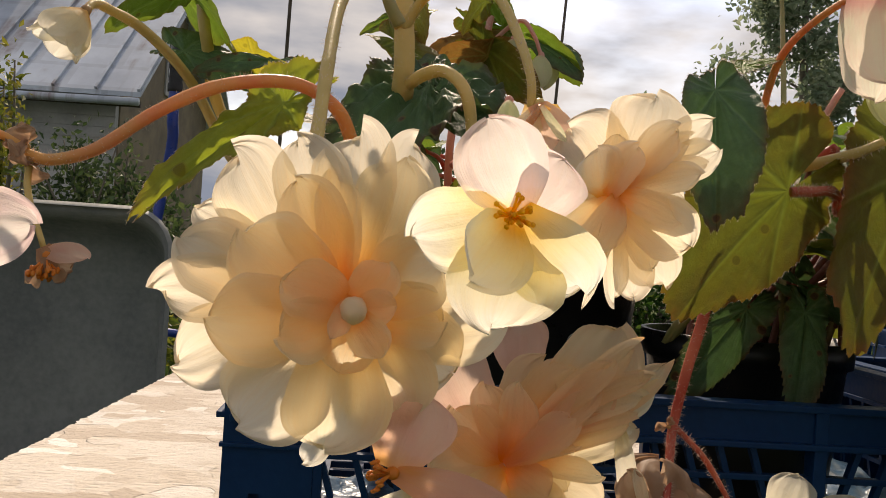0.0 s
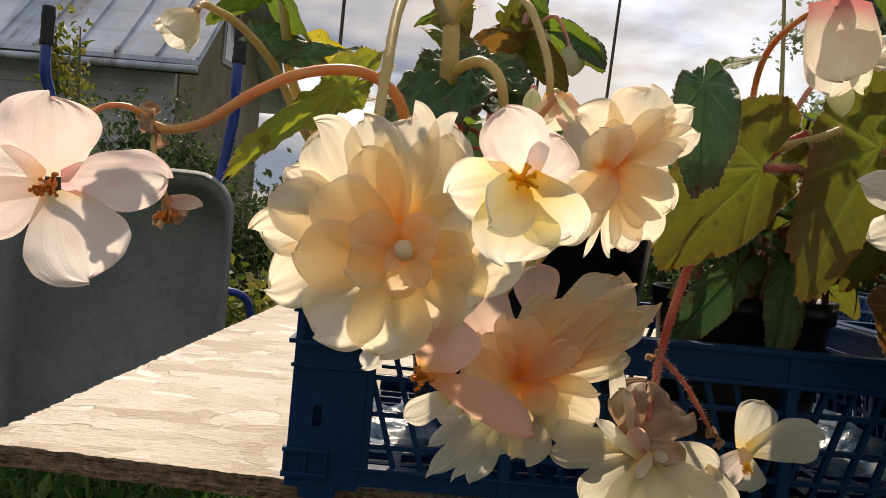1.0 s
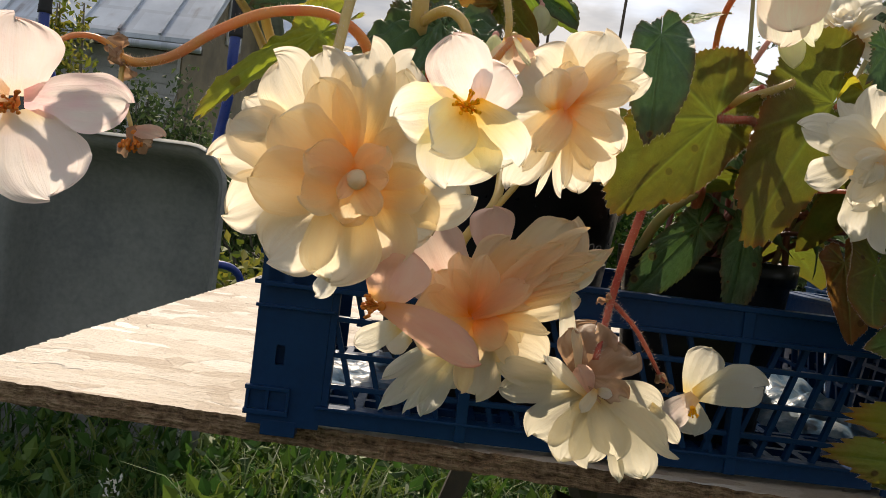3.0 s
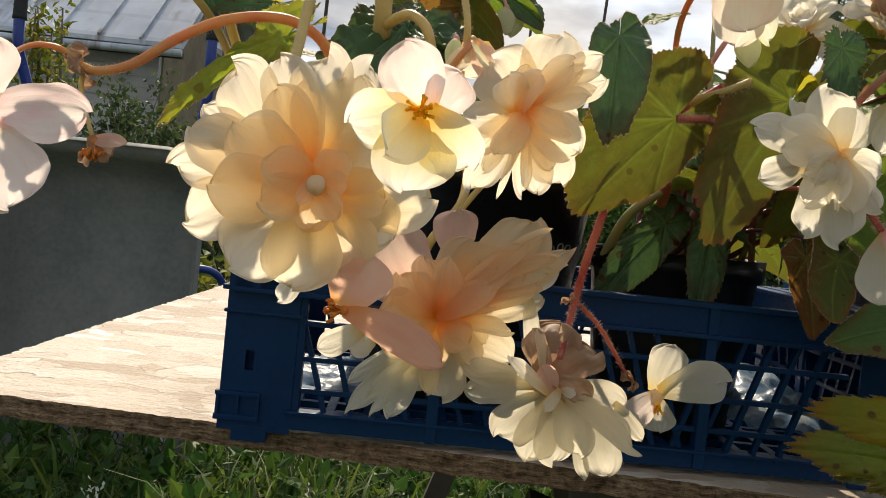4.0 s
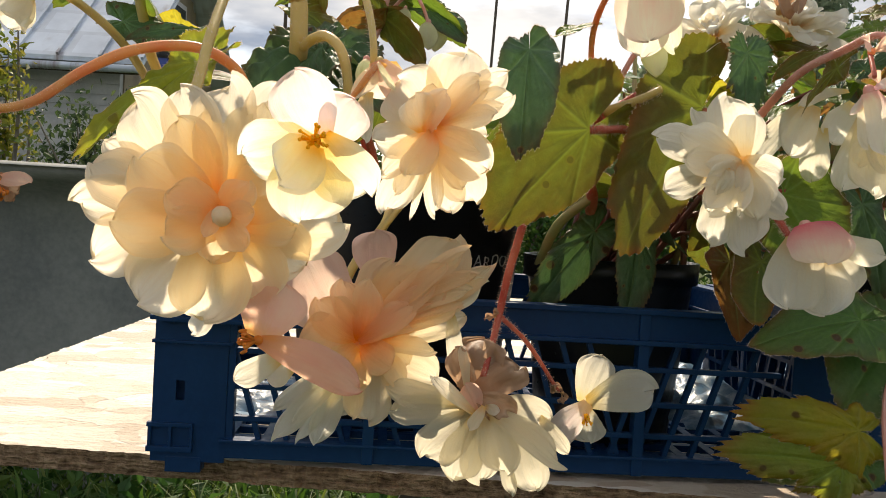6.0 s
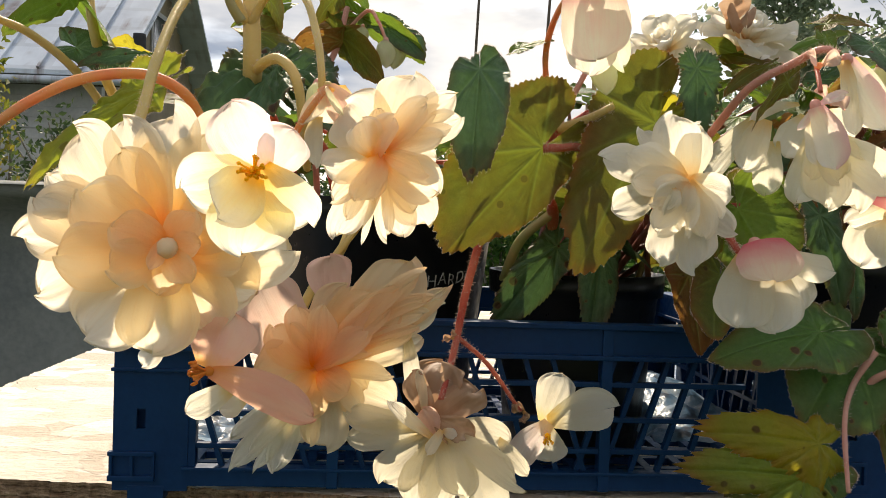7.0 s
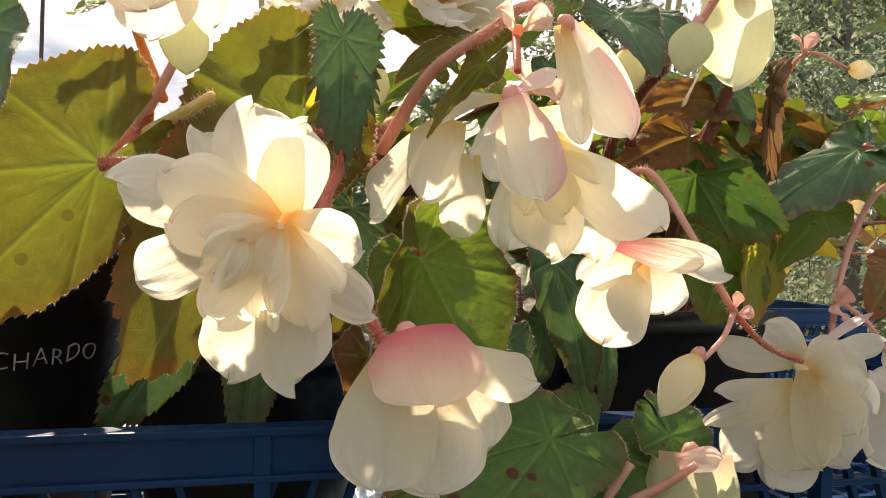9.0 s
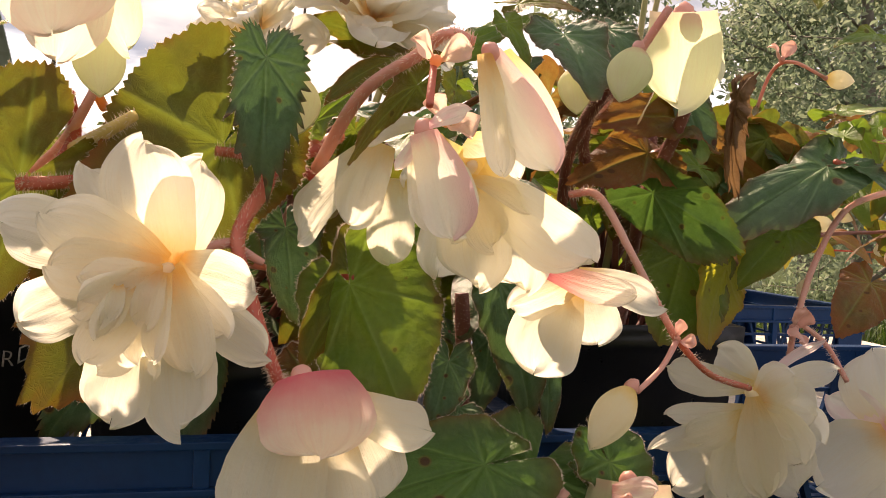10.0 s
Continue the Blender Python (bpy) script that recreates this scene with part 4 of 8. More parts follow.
# ---- begonias ----
def petal_mesh(long, wide, phi0, phi1, cup, ruffle, rg, point=0.0, notch=0.0, foot=0.16, curl=0.0, nu=20, nv=16):
    """One petal in its flower's frame: the flower's axis is +Z and the petal leaves it towards +X, leaning out from
    phi0 degrees at its foot to phi1 at its tip. cup bends it across, ruffle waves its rim."""
    bm = bmesh.new()
    uv = bm.loops.layers.uv.new("uv")
    r, z, rows = 0.0, 0.0, []
    ph, fr = rg.uniform(0, 6.28), rg.uniform(2.0, 3.4)
    bias = rg.uniform(-0.12, 0.12)
    for j in range(nv + 1):
        v0, v = (1 - (1 - (j - 1) / nv) ** 1.45) if j else 0.0, 1 - (1 - j / nv) ** 1.45
        a = radians(phi0 + (phi1 - phi0) * v ** 0.8 + curl * max(0.0, v - 0.7) ** 2 * 11)
        if j:
            r, z = r + math.sin(a) * long * (v - v0), z + math.cos(a) * long * (v - v0)
        peak = 0.64
        if v < peak:
            g = foot + (1 - foot) * math.sin(math.pi / 2 * v / peak) ** 1.15
        else:
            g = max(0.0, 1 - ((v - peak) / (1 - peak)) ** 2) ** (0.5 + 0.5 * point)
        w = max(wide / 2 * g * (1 + 0.09 * noise.noise(Vector((v * 3.1, ph, 1.0))) + 0.05 * v * noise.noise(Vector((v * 9.0, ph, 5.0)))), wide * 0.012)
        row = []
        for i in range(nu + 1):
            u = 2 * i / nu - 1
            c = cup * (0.5 + 0.5 * v)
            off = w * (1 - math.cos(c * u)) / c if abs(c) > 0.02 else 0
            lat = w * math.sin(c * u) / c if abs(c) > 0.02 else w * u
            off += ruffle * wide * (0.25 + abs(u)) * v * v * math.sin(fr * v * 4 + u * 3.4 + ph) * 0.35
            off += ruffle * wide * 0.7 * noise.noise(Vector((u * 1.5 + ph, v * 2.1, ph)))
            off += wide * v * (1 - 0.4 * v) * (0.013 * math.sin(u * 8.5 + ph) + 0.018 * math.exp(-(u / 0.16) ** 2) + 0.008 * math.sin(u * 17 + 2 * ph))
            back = notch * long * max(0.0, 1 - abs(u) * 2.2) * v ** 8 + 0.035 * long * v * v * g * (math.sin(u * 5 + ph) + noise.noise(Vector((u * 4, ph, 7))) + 0.9 * noise.noise(Vector((u * 9, ph, 3))))
            n = Vector((-math.cos(a), 0, math.sin(a)))
            t = Vector((math.sin(a), 0, math.cos(a)))
            row.append(bm.verts.new(Vector((r, 0, z)) + n * off + Vector((0, lat + bias * long * v * v, 0)) - t * back))
        rows.append(row)
    for j in range(nv):
        for i in range(nu):
            f = bm.faces.new((rows[j][i], rows[j][i + 1], rows[j + 1][i + 1], rows[j + 1][i]))
            for lp, (ii, jj) in zip(f.loops, ((i, j), (i + 1, j), (i + 1, j + 1), (i, j + 1))):
                lp[uv].uv = (ii / nu, 1 - (1 - jj / nv) ** 1.45)
    return bm


def put_petal(flower, material, spin, rg, long, wide, phi0, phi1, cup=0.5, ruffle=0.08, lift=0.0, name="petal", **more):
    bm = petal_mesh(long, wide, phi0, phi1, cup, ruffle, rg, **more)
    m = Matrix.Rotation(radians(spin), 4, "Z") @ Matrix.Translation((0.002, 0, lift))
    return place(name, link_mesh(name, bm, material), flower, m)


def heart(name, plant, at, axis, spin, material, label, r=0.004):
    """The core of a flower, a small knob, which carries its petals."""
    bm = bmesh.new()
    bmesh.ops.create_uvsphere(bm, u_segments=12, v_segments=8, radius=r)
    for v in bm.verts:
        v.co.z *= 1.3
        v.co *= 1 + 0.15 * noise.noise(v.co * 400)
    return part(name, bm, material, plant, label, frame_axis(at, axis, spin))


def ring(flower, material, rg, count, long, wide, phi0, phi1, start=0.0, lift=0.0, cup=0.5, ruffle=0.08, loose=1.0, **more):
    for k in range(count):
        s = start + 360 * k / count + rg.uniform(-11, 11) * loose
        q = rg.uniform(-1, 1) * loose
        put_petal(flower, material, s, rg, long * rg.uniform(1 - 0.12 * min(loose, 1.5), 1.08), wide * rg.uniform(0.8, 1.15), phi0 + 5 * q, phi1 + 10 * q + rg.uniform(-4, 4) * loose, cup * rg.uniform(0.7, 1.3), ruffle, lift + rg.uniform(-0.001, 0.001), **more)


def rose(plant, at, axis, size, material, label, seed, spin=0.0, open_by=1.0, inner=None, reflex=0.0, ruffle=0.10, layers=6, broad=1.0):
    """A large double bloom: flared outer petals, then ever more upright ones round a closed eye."""
    rg = random.Random(seed)
    f = heart("flower", plant, at, axis, spin, material, label)
    inner = inner or material
    o = open_by
    rows = [(material, 11, 1.06, 0.54, 58 * o, 98 * o + reflex, 0, -0.006, 0.30, 1.5, 20), (material, 9, 0.98, 0.52, 48 * o, 84 * o + reflex, 24, -0.002, 0.40, 1.6, 14),
            (material, 7, 0.82, 0.47, 36 * o, 66 * o + reflex * 0.5, 5, 0.001, 0.50, 1.8, 0), (material, 5, 0.62, 0.40, 26 * o, 56 * o, 40, 0.003, 0.55, 2.0, 0),
            (inner, 3, 0.46, 0.30, 14 * o, 36 * o, 10, 0.004, 0.7, 2.0, 0), (inner, 3, 0.42, 0.21, 8, -14, 50, 0.004, 1.35, 0.3, 0)]
    for mat, count, long, wide, phi0, phi1, start, lift, cup, loose, curl in rows[:layers]:
        ring(f, mat, rg, count, size * long, size * wide * broad, phi0, phi1, start, lift, cup, ruffle if loose > 1 else 0.03, loose, curl=curl)
    return f


def camellia(plant, at, axis, size, material, label, seed, spin=0.0):
    """A white double bloom with a few broad wavy outer petals and a tight bud of inner ones."""
    rg = random.Random(seed)
    f = heart("flower", plant, at, axis, spin, material, label)
    ring(f, material, rg, 7, size * 1.06, size * 0.80, 56, 92, 0, -0.004, 0.3, 0.24, 1.9, curl=30)
    ring(f, material, rg, 6, size * 0.80, size * 0.58, 40, 80, 30, 0.0, 0.4, 0.24, 2.2)
    ring(f, material, rg, 5, size * 0.56, size * 0.40, 24, 52, 12, 0.002, 0.8, 0.16, 2.0)
    ring(f, material, rg, 4, size * 0.44, size * 0.34, 12, 18, 40, 0.003, 1.1, 0.05)
    ring(f, material, rg, 3, size * 0.38, size * 0.24, 0, -6, 0, 0.003, 1.4, 0.03, loose=0.4)
    return f


def core(plant, at, axis, material, label, r=0.004):
    """The core of a loose bloom whose petals are set one by one."""
    return heart("flower", plant, at, axis, 0.0, material, label, r)


def petal(flower, root, tip, wide, material, seed, facing, bend=18.0, cup=0.4, ruffle=0.12, name="petal", **more):
    """One petal from its foot to its tip, with its inner face to facing; bend arches it, cup rolls its sides."""
    rg = random.Random(seed)
    root, tip = Vector(root), Vector(tip)
    long = (tip - root).length * (1.02 + 0.0025 * abs(bend))
    bm = petal_mesh(long, wide, 90 - bend, 90 + bend, cup, ruffle, rg, **more)
    m = frame_to(root, tip - root, facing) @ Matrix.Rotation(radians(90), 4, "Z") @ Matrix.Rotation(radians(rg.uniform(-14, 14)), 4, "X")
    return place(name, link_mesh(name, bm, material), flower, flower.matrix_basis.inverted() @ m)


def blade_mesh(long, wide, rg, bow=0.08, cup=0.32, ruffle=0.15, foot=0.36, peak=0.68, point=0.0, notch=0.0, nu=26, nv=20):
    """A broad soft petal along +Y with its inner face to +Z. bow arches it, cup rolls its sides, ruffle waves the rim."""
    bm = bmesh.new()
    uv = bm.loops.layers.uv.new("uv")
    ph, side, twist = rg.uniform(0, 50), rg.uniform(-0.06, 0.06), rg.uniform(-0.16, 0.16)
    cup *= rg.uniform(0.6, 1.5)
    reflex, lean, dent = rg.uniform(-0.1, 0.5) * (cup > 0), rg.uniform(-0.14, 0.14), rg.choice((0.0, 0.0, 0.05, 0.08))
    rows, vs = [], [1 - (1 - j / nv) ** 1.6 for j in range(nv + 1)]
    for v in vs:
        if v < peak:
            g = foot + (1 - foot) * math.sin(math.pi / 2 * v / peak) ** 1.1
        else:
            g = max(0.0, 1 - ((v - peak) / (1 - peak)) ** 2.6) ** (0.55 + 0.45 * point)
        row = []
        for i in range(nu + 1):
            u = 2 * i / nu - 1
            w = max(wide / 2 * g * (1 + 0.10 * noise.noise(Vector((v * 2.6, ph + (9 if u > 0 else 0), 1.0))) + 0.05 * v * noise.noise(Vector((v * 8.0, ph + (4 if u > 0 else 0), 6.0)))), wide * 0.01)
            lat, z = w * math.sin(cup * u) / cup, w * (1 - math.cos(cup * u)) / cup
            z += bow * long * 4 * v * (1 - v) * (0.75 + 0.25 * v) + twist * w * u * v - reflex * long * max(0.0, v - 0.62) ** 2
            z += ruffle * wide * (0.2 + u * u) * v * (noise.noise(Vector((u * 1.3 + ph, v * 1.9, ph))) + 0.5 * noise.noise(Vector((u * 3.1 + ph, v * 3.6, 2 * ph))))
            z += wide * v * (1 - 0.3 * v) * (0.012 * math.sin(u * 8 + ph) + 0.018 * math.exp(-(u / 0.13) ** 2) + 0.006 * math.sin(u * 21 + 2 * ph))
            back = (notch + dent) * long * max(0.0, 1 - abs(u - lean) * 2.4) * v ** 8
            back += 0.050 * long * v ** 4 * (noise.noise(Vector((u * 1.7, ph, 7))) + 0.7 * noise.noise(Vector((u * 4.2, ph, 3))) + 0.3 * noise.noise(Vector((u * 10, ph, 5)))) + lean * long * u * v ** 3 * 0.5
            row.append(bm.verts.new((lat + side * long * math.sin(3 * v), long * v - back, z)))
        rows.append(row)
    for j in range(nv):
        for i in range(nu):
            f = bm.faces.new((rows[j][i], rows[j][i + 1], rows[j + 1][i + 1], rows[j + 1][i]))
            for lp, (ii, jj) in zip(f.loops, ((i, j), (i + 1, j), (i + 1, j + 1), (i, j + 1))):
                lp[uv].uv = (ii / nu, vs[jj])
    return bm


def blade(flower, root, tip, wide, material, seed, facing, name="petal", **more):
    """One broad petal from its foot to its tip, with its inner face to facing."""
    root, tip = Vector(root), Vector(tip)
    bm = blade_mesh((tip - root).length, wide, random.Random(seed), **more)
    return place(name, link_mesh(name, bm, material), flower, flower.matrix_basis.inverted() @ frame_to(root, tip - root, facing))


def stamens(bm, count, long, spread, rg):
    for _ in range(count):
        a, q = rg.uniform(0, 6.28), rg.random() ** 0.6 * spread
        tip = Vector((math.cos(a) * q * long, math.sin(a) * q * long, long * rg.uniform(0.7, 1.0)))
        tube(bm, [(0, 0, 0), tip * 0.55 + Vector((0, 0, 0.1 * long)), tip], long * 0.045, long * 0.06, 5, 3)
        bmesh.ops.create_uvsphere(bm, u_segments=6, v_segments=5, radius=long * 0.13, matrix=Matrix.Translation(tip) @ Matrix.Diagonal((0.8, 0.8, 1.3, 1)))


def single(plant, at, axis, petals, material, label, seed, spin=0.0, gold=STAMEN, tuft=0.010):
    """An open single bloom. petals: rows of (turn, length, width, phi0, phi1) and, if need be, a material."""
    rg = random.Random(seed)
    bm = bmesh.new()
    bmesh.ops.create_uvsphere(bm, u_segments=10, v_segments=6, radius=0.0032)
    stamens(bm, 18, tuft, 0.75, rg)
    f = part("flower", bm, gold, plant, label, frame_axis(at, axis, spin))
    for k, (turn, long, wide, phi0, phi1, *rest) in enumerate(petals):
        put_petal(f, rest[0] if rest else material, turn, rg, long, wide, phi0, phi1, 0.35, 0.07, -0.0015 * (k % 2))
    return f


def bell(plant, at, axis, size, label, seed, spin=0.0, outer=PETAL_BLUSH, inner=PETAL_WHITE, spread=30):
    """A half-open nodding bloom: two broad blushed outer petals over smaller white ones, with its winged ovary."""
    rg = random.Random(seed)
    f = heart("flower", plant, at, axis, spin, BRACT, label, 0.003)
    for k, turn in enumerate((0, 178)):
        put_petal(f, outer, turn, rg, size * 1.05, size * 0.95, 58, 4 + spread, 0.9, 0.06, 0)
    for k, turn in enumerate((62, 118, 245, 300)):
        put_petal(f, inner, turn, rg, size * rg.uniform(0.95, 1.12), size * rg.uniform(0.62, 0.8), 46, 8 + spread * rg.uniform(0.2, 1.0), 0.7, 0.08, 0)
    for turn in (30, 150, 270):
        put_petal(f, inner, turn, rg, size * 0.75, size * 0.45, 20, 4, 0.9, 0.06, 0)
    return f


def bud(plant, at, axis, size, label, seed, spin=0.0, material=PETAL_BUD, fat=0.74, blunt=0.9):
    """A closed bud: two flat valves pressed together, a stub of ovary above."""
    rg = random.Random(seed)
    f = heart("bud", plant, at, axis, spin, STEM_PINK, label, size * 0.10)
    for turn in (0, 180):
        bm = bmesh.new()
        uv = bm.loops.layers.uv.new("uv")
        rows, nu, nv = [], 10, 12
        for j in range(nv + 1):
            v = j / nv
            h = math.sin(math.pi * min(1.0, 0.03 + 0.97 * v) ** blunt) ** (0.78 if blunt < 1 else 0.55)
            w, d = size * fat * 0.5 * h * (1 + 0.05 * noise.noise(Vector((v * 3, seed, turn)))), size * 0.25 * h
            rows.append([bm.verts.new((d * math.cos(1.7 * u) * (1 + 0.04 * noise.noise(Vector((u * 2, v * 3, seed)))), w * math.sin(1.62 * u), v * size * (1 + 0.03 * (turn > 0)))) for u in (2 * i / nu - 1 for i in range(nu + 1))])
        for j in range(nv):
            for i in range(nu):
                q = bm.faces.new((rows[j][i], rows[j][i + 1], rows[j + 1][i + 1], rows[j + 1][i]))
                for lp, (ii, jj) in zip(q.loops, ((i, j), (i + 1, j), (i + 1, j + 1), (i, j + 1))):
                    lp[uv].uv = (ii / nu, jj / nv)
        place("valve", link_mesh("valve", bm, material), f, Matrix.Rotation(radians(turn), 4, "Z"))
    return f


LEAVES = {"olive": (LEAF_OLIVE, "olive-green leaf browning at its toothed rim"), "dark": (LEAF_DARK, "dark green puckered leaf"), "fresh": (LEAF_FRESH, "fresh green leaf lit from behind"),
          "mid": (LEAF_MID, "broad mid-green leaf"), "yellow": (LEAF_YELLOW, "yellowing leaf with a ragged rim"), "lime": (LEAF_LIME, "yellow-green leaf with brown specks and a ragged rim"), "rust": (LEAF_RUST, "reddish-brown withering leaf"),
          "dry": (LEAF_DRY, "curled dry brown leaf")}


def leaf_mesh(long, wide, asym, seed, fold=0.15, droop=0.25, pucker=1.0, na=168, nr=11, tooth=0.05, curl=0.0, ragged=0.06, sinus=0.06, tip=0.55, base=0.38):
    """A lopsided heart-shaped leaf. The stalk joins at the origin, the tip points to +Y, the upper face to +Z. tip: how broad its point is."""
    rg = random.Random(seed)
    veins = [-2.45 + rg.uniform(-0.15, 0.15), -1.65 + rg.uniform(-0.15, 0.15), -0.80 + rg.uniform(-0.12, 0.12), -0.02, 0.72 + rg.uniform(-0.12, 0.12), 1.5 + rg.uniform(-0.15, 0.15), 2.3 + rg.uniform(-0.15, 0.15)]
    bm = bmesh.new()
    uv = bm.loops.layers.uv.new("uv")
    lv, lr = bm.verts.layers.float.new("vein"), bm.verts.layers.float.new("rim")
    ph = rg.uniform(0, 9)
    centre = bm.verts.new((0, 0, 0))
    centre[lv] = 1.0
    rings = []
    for j in range(1, nr + 1):
        row = []
        q = 1 - (1 - j / nr) ** 1.35
        for k in range(na + 1):
            th = math.pi * (1 - sinus) * (2 * k / na - 1)
            t = abs(th)
            r = base + (1 - base) * math.exp(-(t / tip) ** 1.6) + 0.05 * math.exp(-((t - 1.9) / 0.6) ** 2)
            r *= 1 - 0.5 * max(0.0, (t - 2.5) / 0.64) ** 2
            r *= (1 + asym * math.sin(t)) if th > 0 else (1 - asym * math.sin(t))
            r *= 1 + ragged * 2 * noise.noise(Vector((th * 1.7, ph, 2))) + ragged * noise.noise(Vector((th * 4.3, ph, 8)))
            near = min(abs(th - a) for a in veins)
            r *= 1.0 + 0.04 * math.exp(-(near / 0.25) ** 2)
            saw = 0.85 * abs(((k * 0.25) % 1.0) * 2 - 1) * (0.7 + 0.6 * noise.noise(Vector((th * 9, ph, 9)))) + 0.22 * abs(((th * 2.1 + ph) % 1.0) * 2 - 1) + 0.45 * noise.noise(Vector((th * 8.5, ph, 5)))
            rr = r * q * (1 + tooth * (200 / na if na > 200 else 1.0) * (saw - 0.5) * max(0.0, (q - 0.86) / 0.14))
            x, y = -math.sin(th) * rr * long * wide * 0.98, math.cos(th) * rr * long
            dist = near * rr
            branch = abs(((rr * 5.2 + 2.2 * near + ph) % 1.0) - 0.5) * 0.12 + 0.3 * max(0.0, 0.10 - near)
            vein = max(math.exp(-(dist / (0.010 + 0.012 * (1 - q))) ** 2) * (1 - 0.45 * q), 0.30 * math.exp(-(branch / 0.012) ** 2))
            z = long * (-0.014 * pucker * math.exp(-(dist / 0.04) ** 2) - 0.004 * pucker * math.exp(-(branch / 0.02) ** 2) + 0.022 * pucker * abs(noise.noise(Vector((x / long * 8, y / long * 8, ph)))))
            z += fold * abs(x) * 0.6 - droop * long * (rr * rr) * (0.35 + 0.65 * max(0, math.cos(th)))
            z += 0.06 * long * q * q * math.sin(th * 3 + ph) + 0.04 * long * q ** 3 * noise.noise(Vector((th * 4.5, ph, 3))) - curl * long * q ** 4 * 0.2
            v = bm.verts.new((x, y, z))
            v[lv], v[lr] = vein, q
            row.append(v)
        rings.append(row)

    def shape(vs):
        f = bm.faces.new(vs)
        for lp in f.loops:
            lp[uv].uv = (0.5 + lp.vert.co.x / long * 0.5, 0.5 + lp.vert.co.y / long * 0.5)
    for k in range(na):
        shape((centre, rings[0][k + 1], rings[0][k]))
        for a, b in zip(rings, rings[1:]):
            shape((a[k], a[k + 1], b[k + 1], b[k]))
    bmesh.ops.recalc_face_normals(bm, faces=bm.faces)
    return bm


def fringe(leaf_part, bm, seed):
    """Short pale hairs along a leaf's rim."""
    rg = random.Random(seed)
    verts, faces = [], []
    rim = [e for e in bm.edges if e.is_boundary]
    for e in rim:
        a, b = e.verts[0].co, e.verts[1].co
        for _ in range(2):
            p = a.lerp(b, rg.random())
            out = (p.normalized() + Vector((rg.gauss(0, 0.35), rg.gauss(0, 0.35), rg.gauss(0, 0.5)))).normalized()
            side = out.orthogonal().normalized() * 0.00011
            h = rg.uniform(0.0008, 0.0022)
            k = len(verts)
            verts.extend([p - side, p + side, p + out * h])
            faces.append((k, k + 1, k + 2))
    me = from_lists("hairs", verts, faces, HAIR)
    place("hairs", me, leaf_part)


def leaf(plant, node, tip_at, wide, facing, style, seed, asym=0.15, hairy=True, **more):
    node, tip_at = Vector(node), Vector(tip_at)
    material, label = LEAVES[style]
    if style in ("olive", "yellow"):
        more = {"pucker": 0.5, "fold": 0.06, **more}
    long = (tip_at - node).length
    bm = leaf_mesh(long, wide, asym, seed, na=344 if long > 0.055 else 172, **more)
    rim = bm.copy() if hairy and node.y < 0.57 else None
    made = part("leaf", bm, material, plant, label, frame_to(node, tip_at - node, facing))
    if rim:
        fringe(made, rim, seed)
        rim.free()
    return made


def stem(plant, pts, r0, r1, material, label="", hairs=0, name="stem"):
    bm = bmesh.new()
    line = tube(bm, pts, r0, r1, 8, 7, 0.08)
    s = part(name, bm, material, plant, label)
    if hairs:
        rg = random.Random(hairs)
        verts, faces = [], []
        for _ in range(hairs * 3):
            i = rg.randrange(len(line) - 1)
            d = (line[i + 1] - line[i]).normalized()
            p = line[i].lerp(line[i + 1], rg.random())
            o = d.orthogonal().normalized()
            o.rotate(Matrix.Rotation(rg.uniform(0, 6.28), 3, d))
            r = r0 + (r1 - r0) * i / len(line)
            side, h = d.cross(o) * 0.00013, rg.uniform(0.0014, 0.0034)
            k = len(verts)
            b = p + o * r * 0.9
            e = b + (o + d * rg.uniform(-0.3, 0.3)) * h
            verts.extend([b - side, b + side, e, b + d * 0.0002])
            faces.extend([(k, k + 1, k + 2), (k + 1, k + 3, k + 2), (k + 3, k, k + 2)])
        ob = place("hairs", from_lists("hairs", verts, faces, HAIR), s)
    return s


def bract(plant, at, axis, size, seed, material=BRACT, label="dry brown bract at a fork"):
    rg = random.Random(seed)
    f = heart("bract", plant, at, axis, rg.uniform(0, 360), material, label, size * 0.14)
    for k in range(2):
        put_petal(f, WITHERED if material is BRACT else material, k * 150 + rg.uniform(-35, 35), rg, size * rg.uniform(0.55, 0.95), size * rg.uniform(0.7, 1.0), 20, 50 + 40 * rg.random(), 0.9, 0.7 if material is BRACT else 0.3, 0, name="flap", point=rg.uniform(0.3, 1.0))
    return f


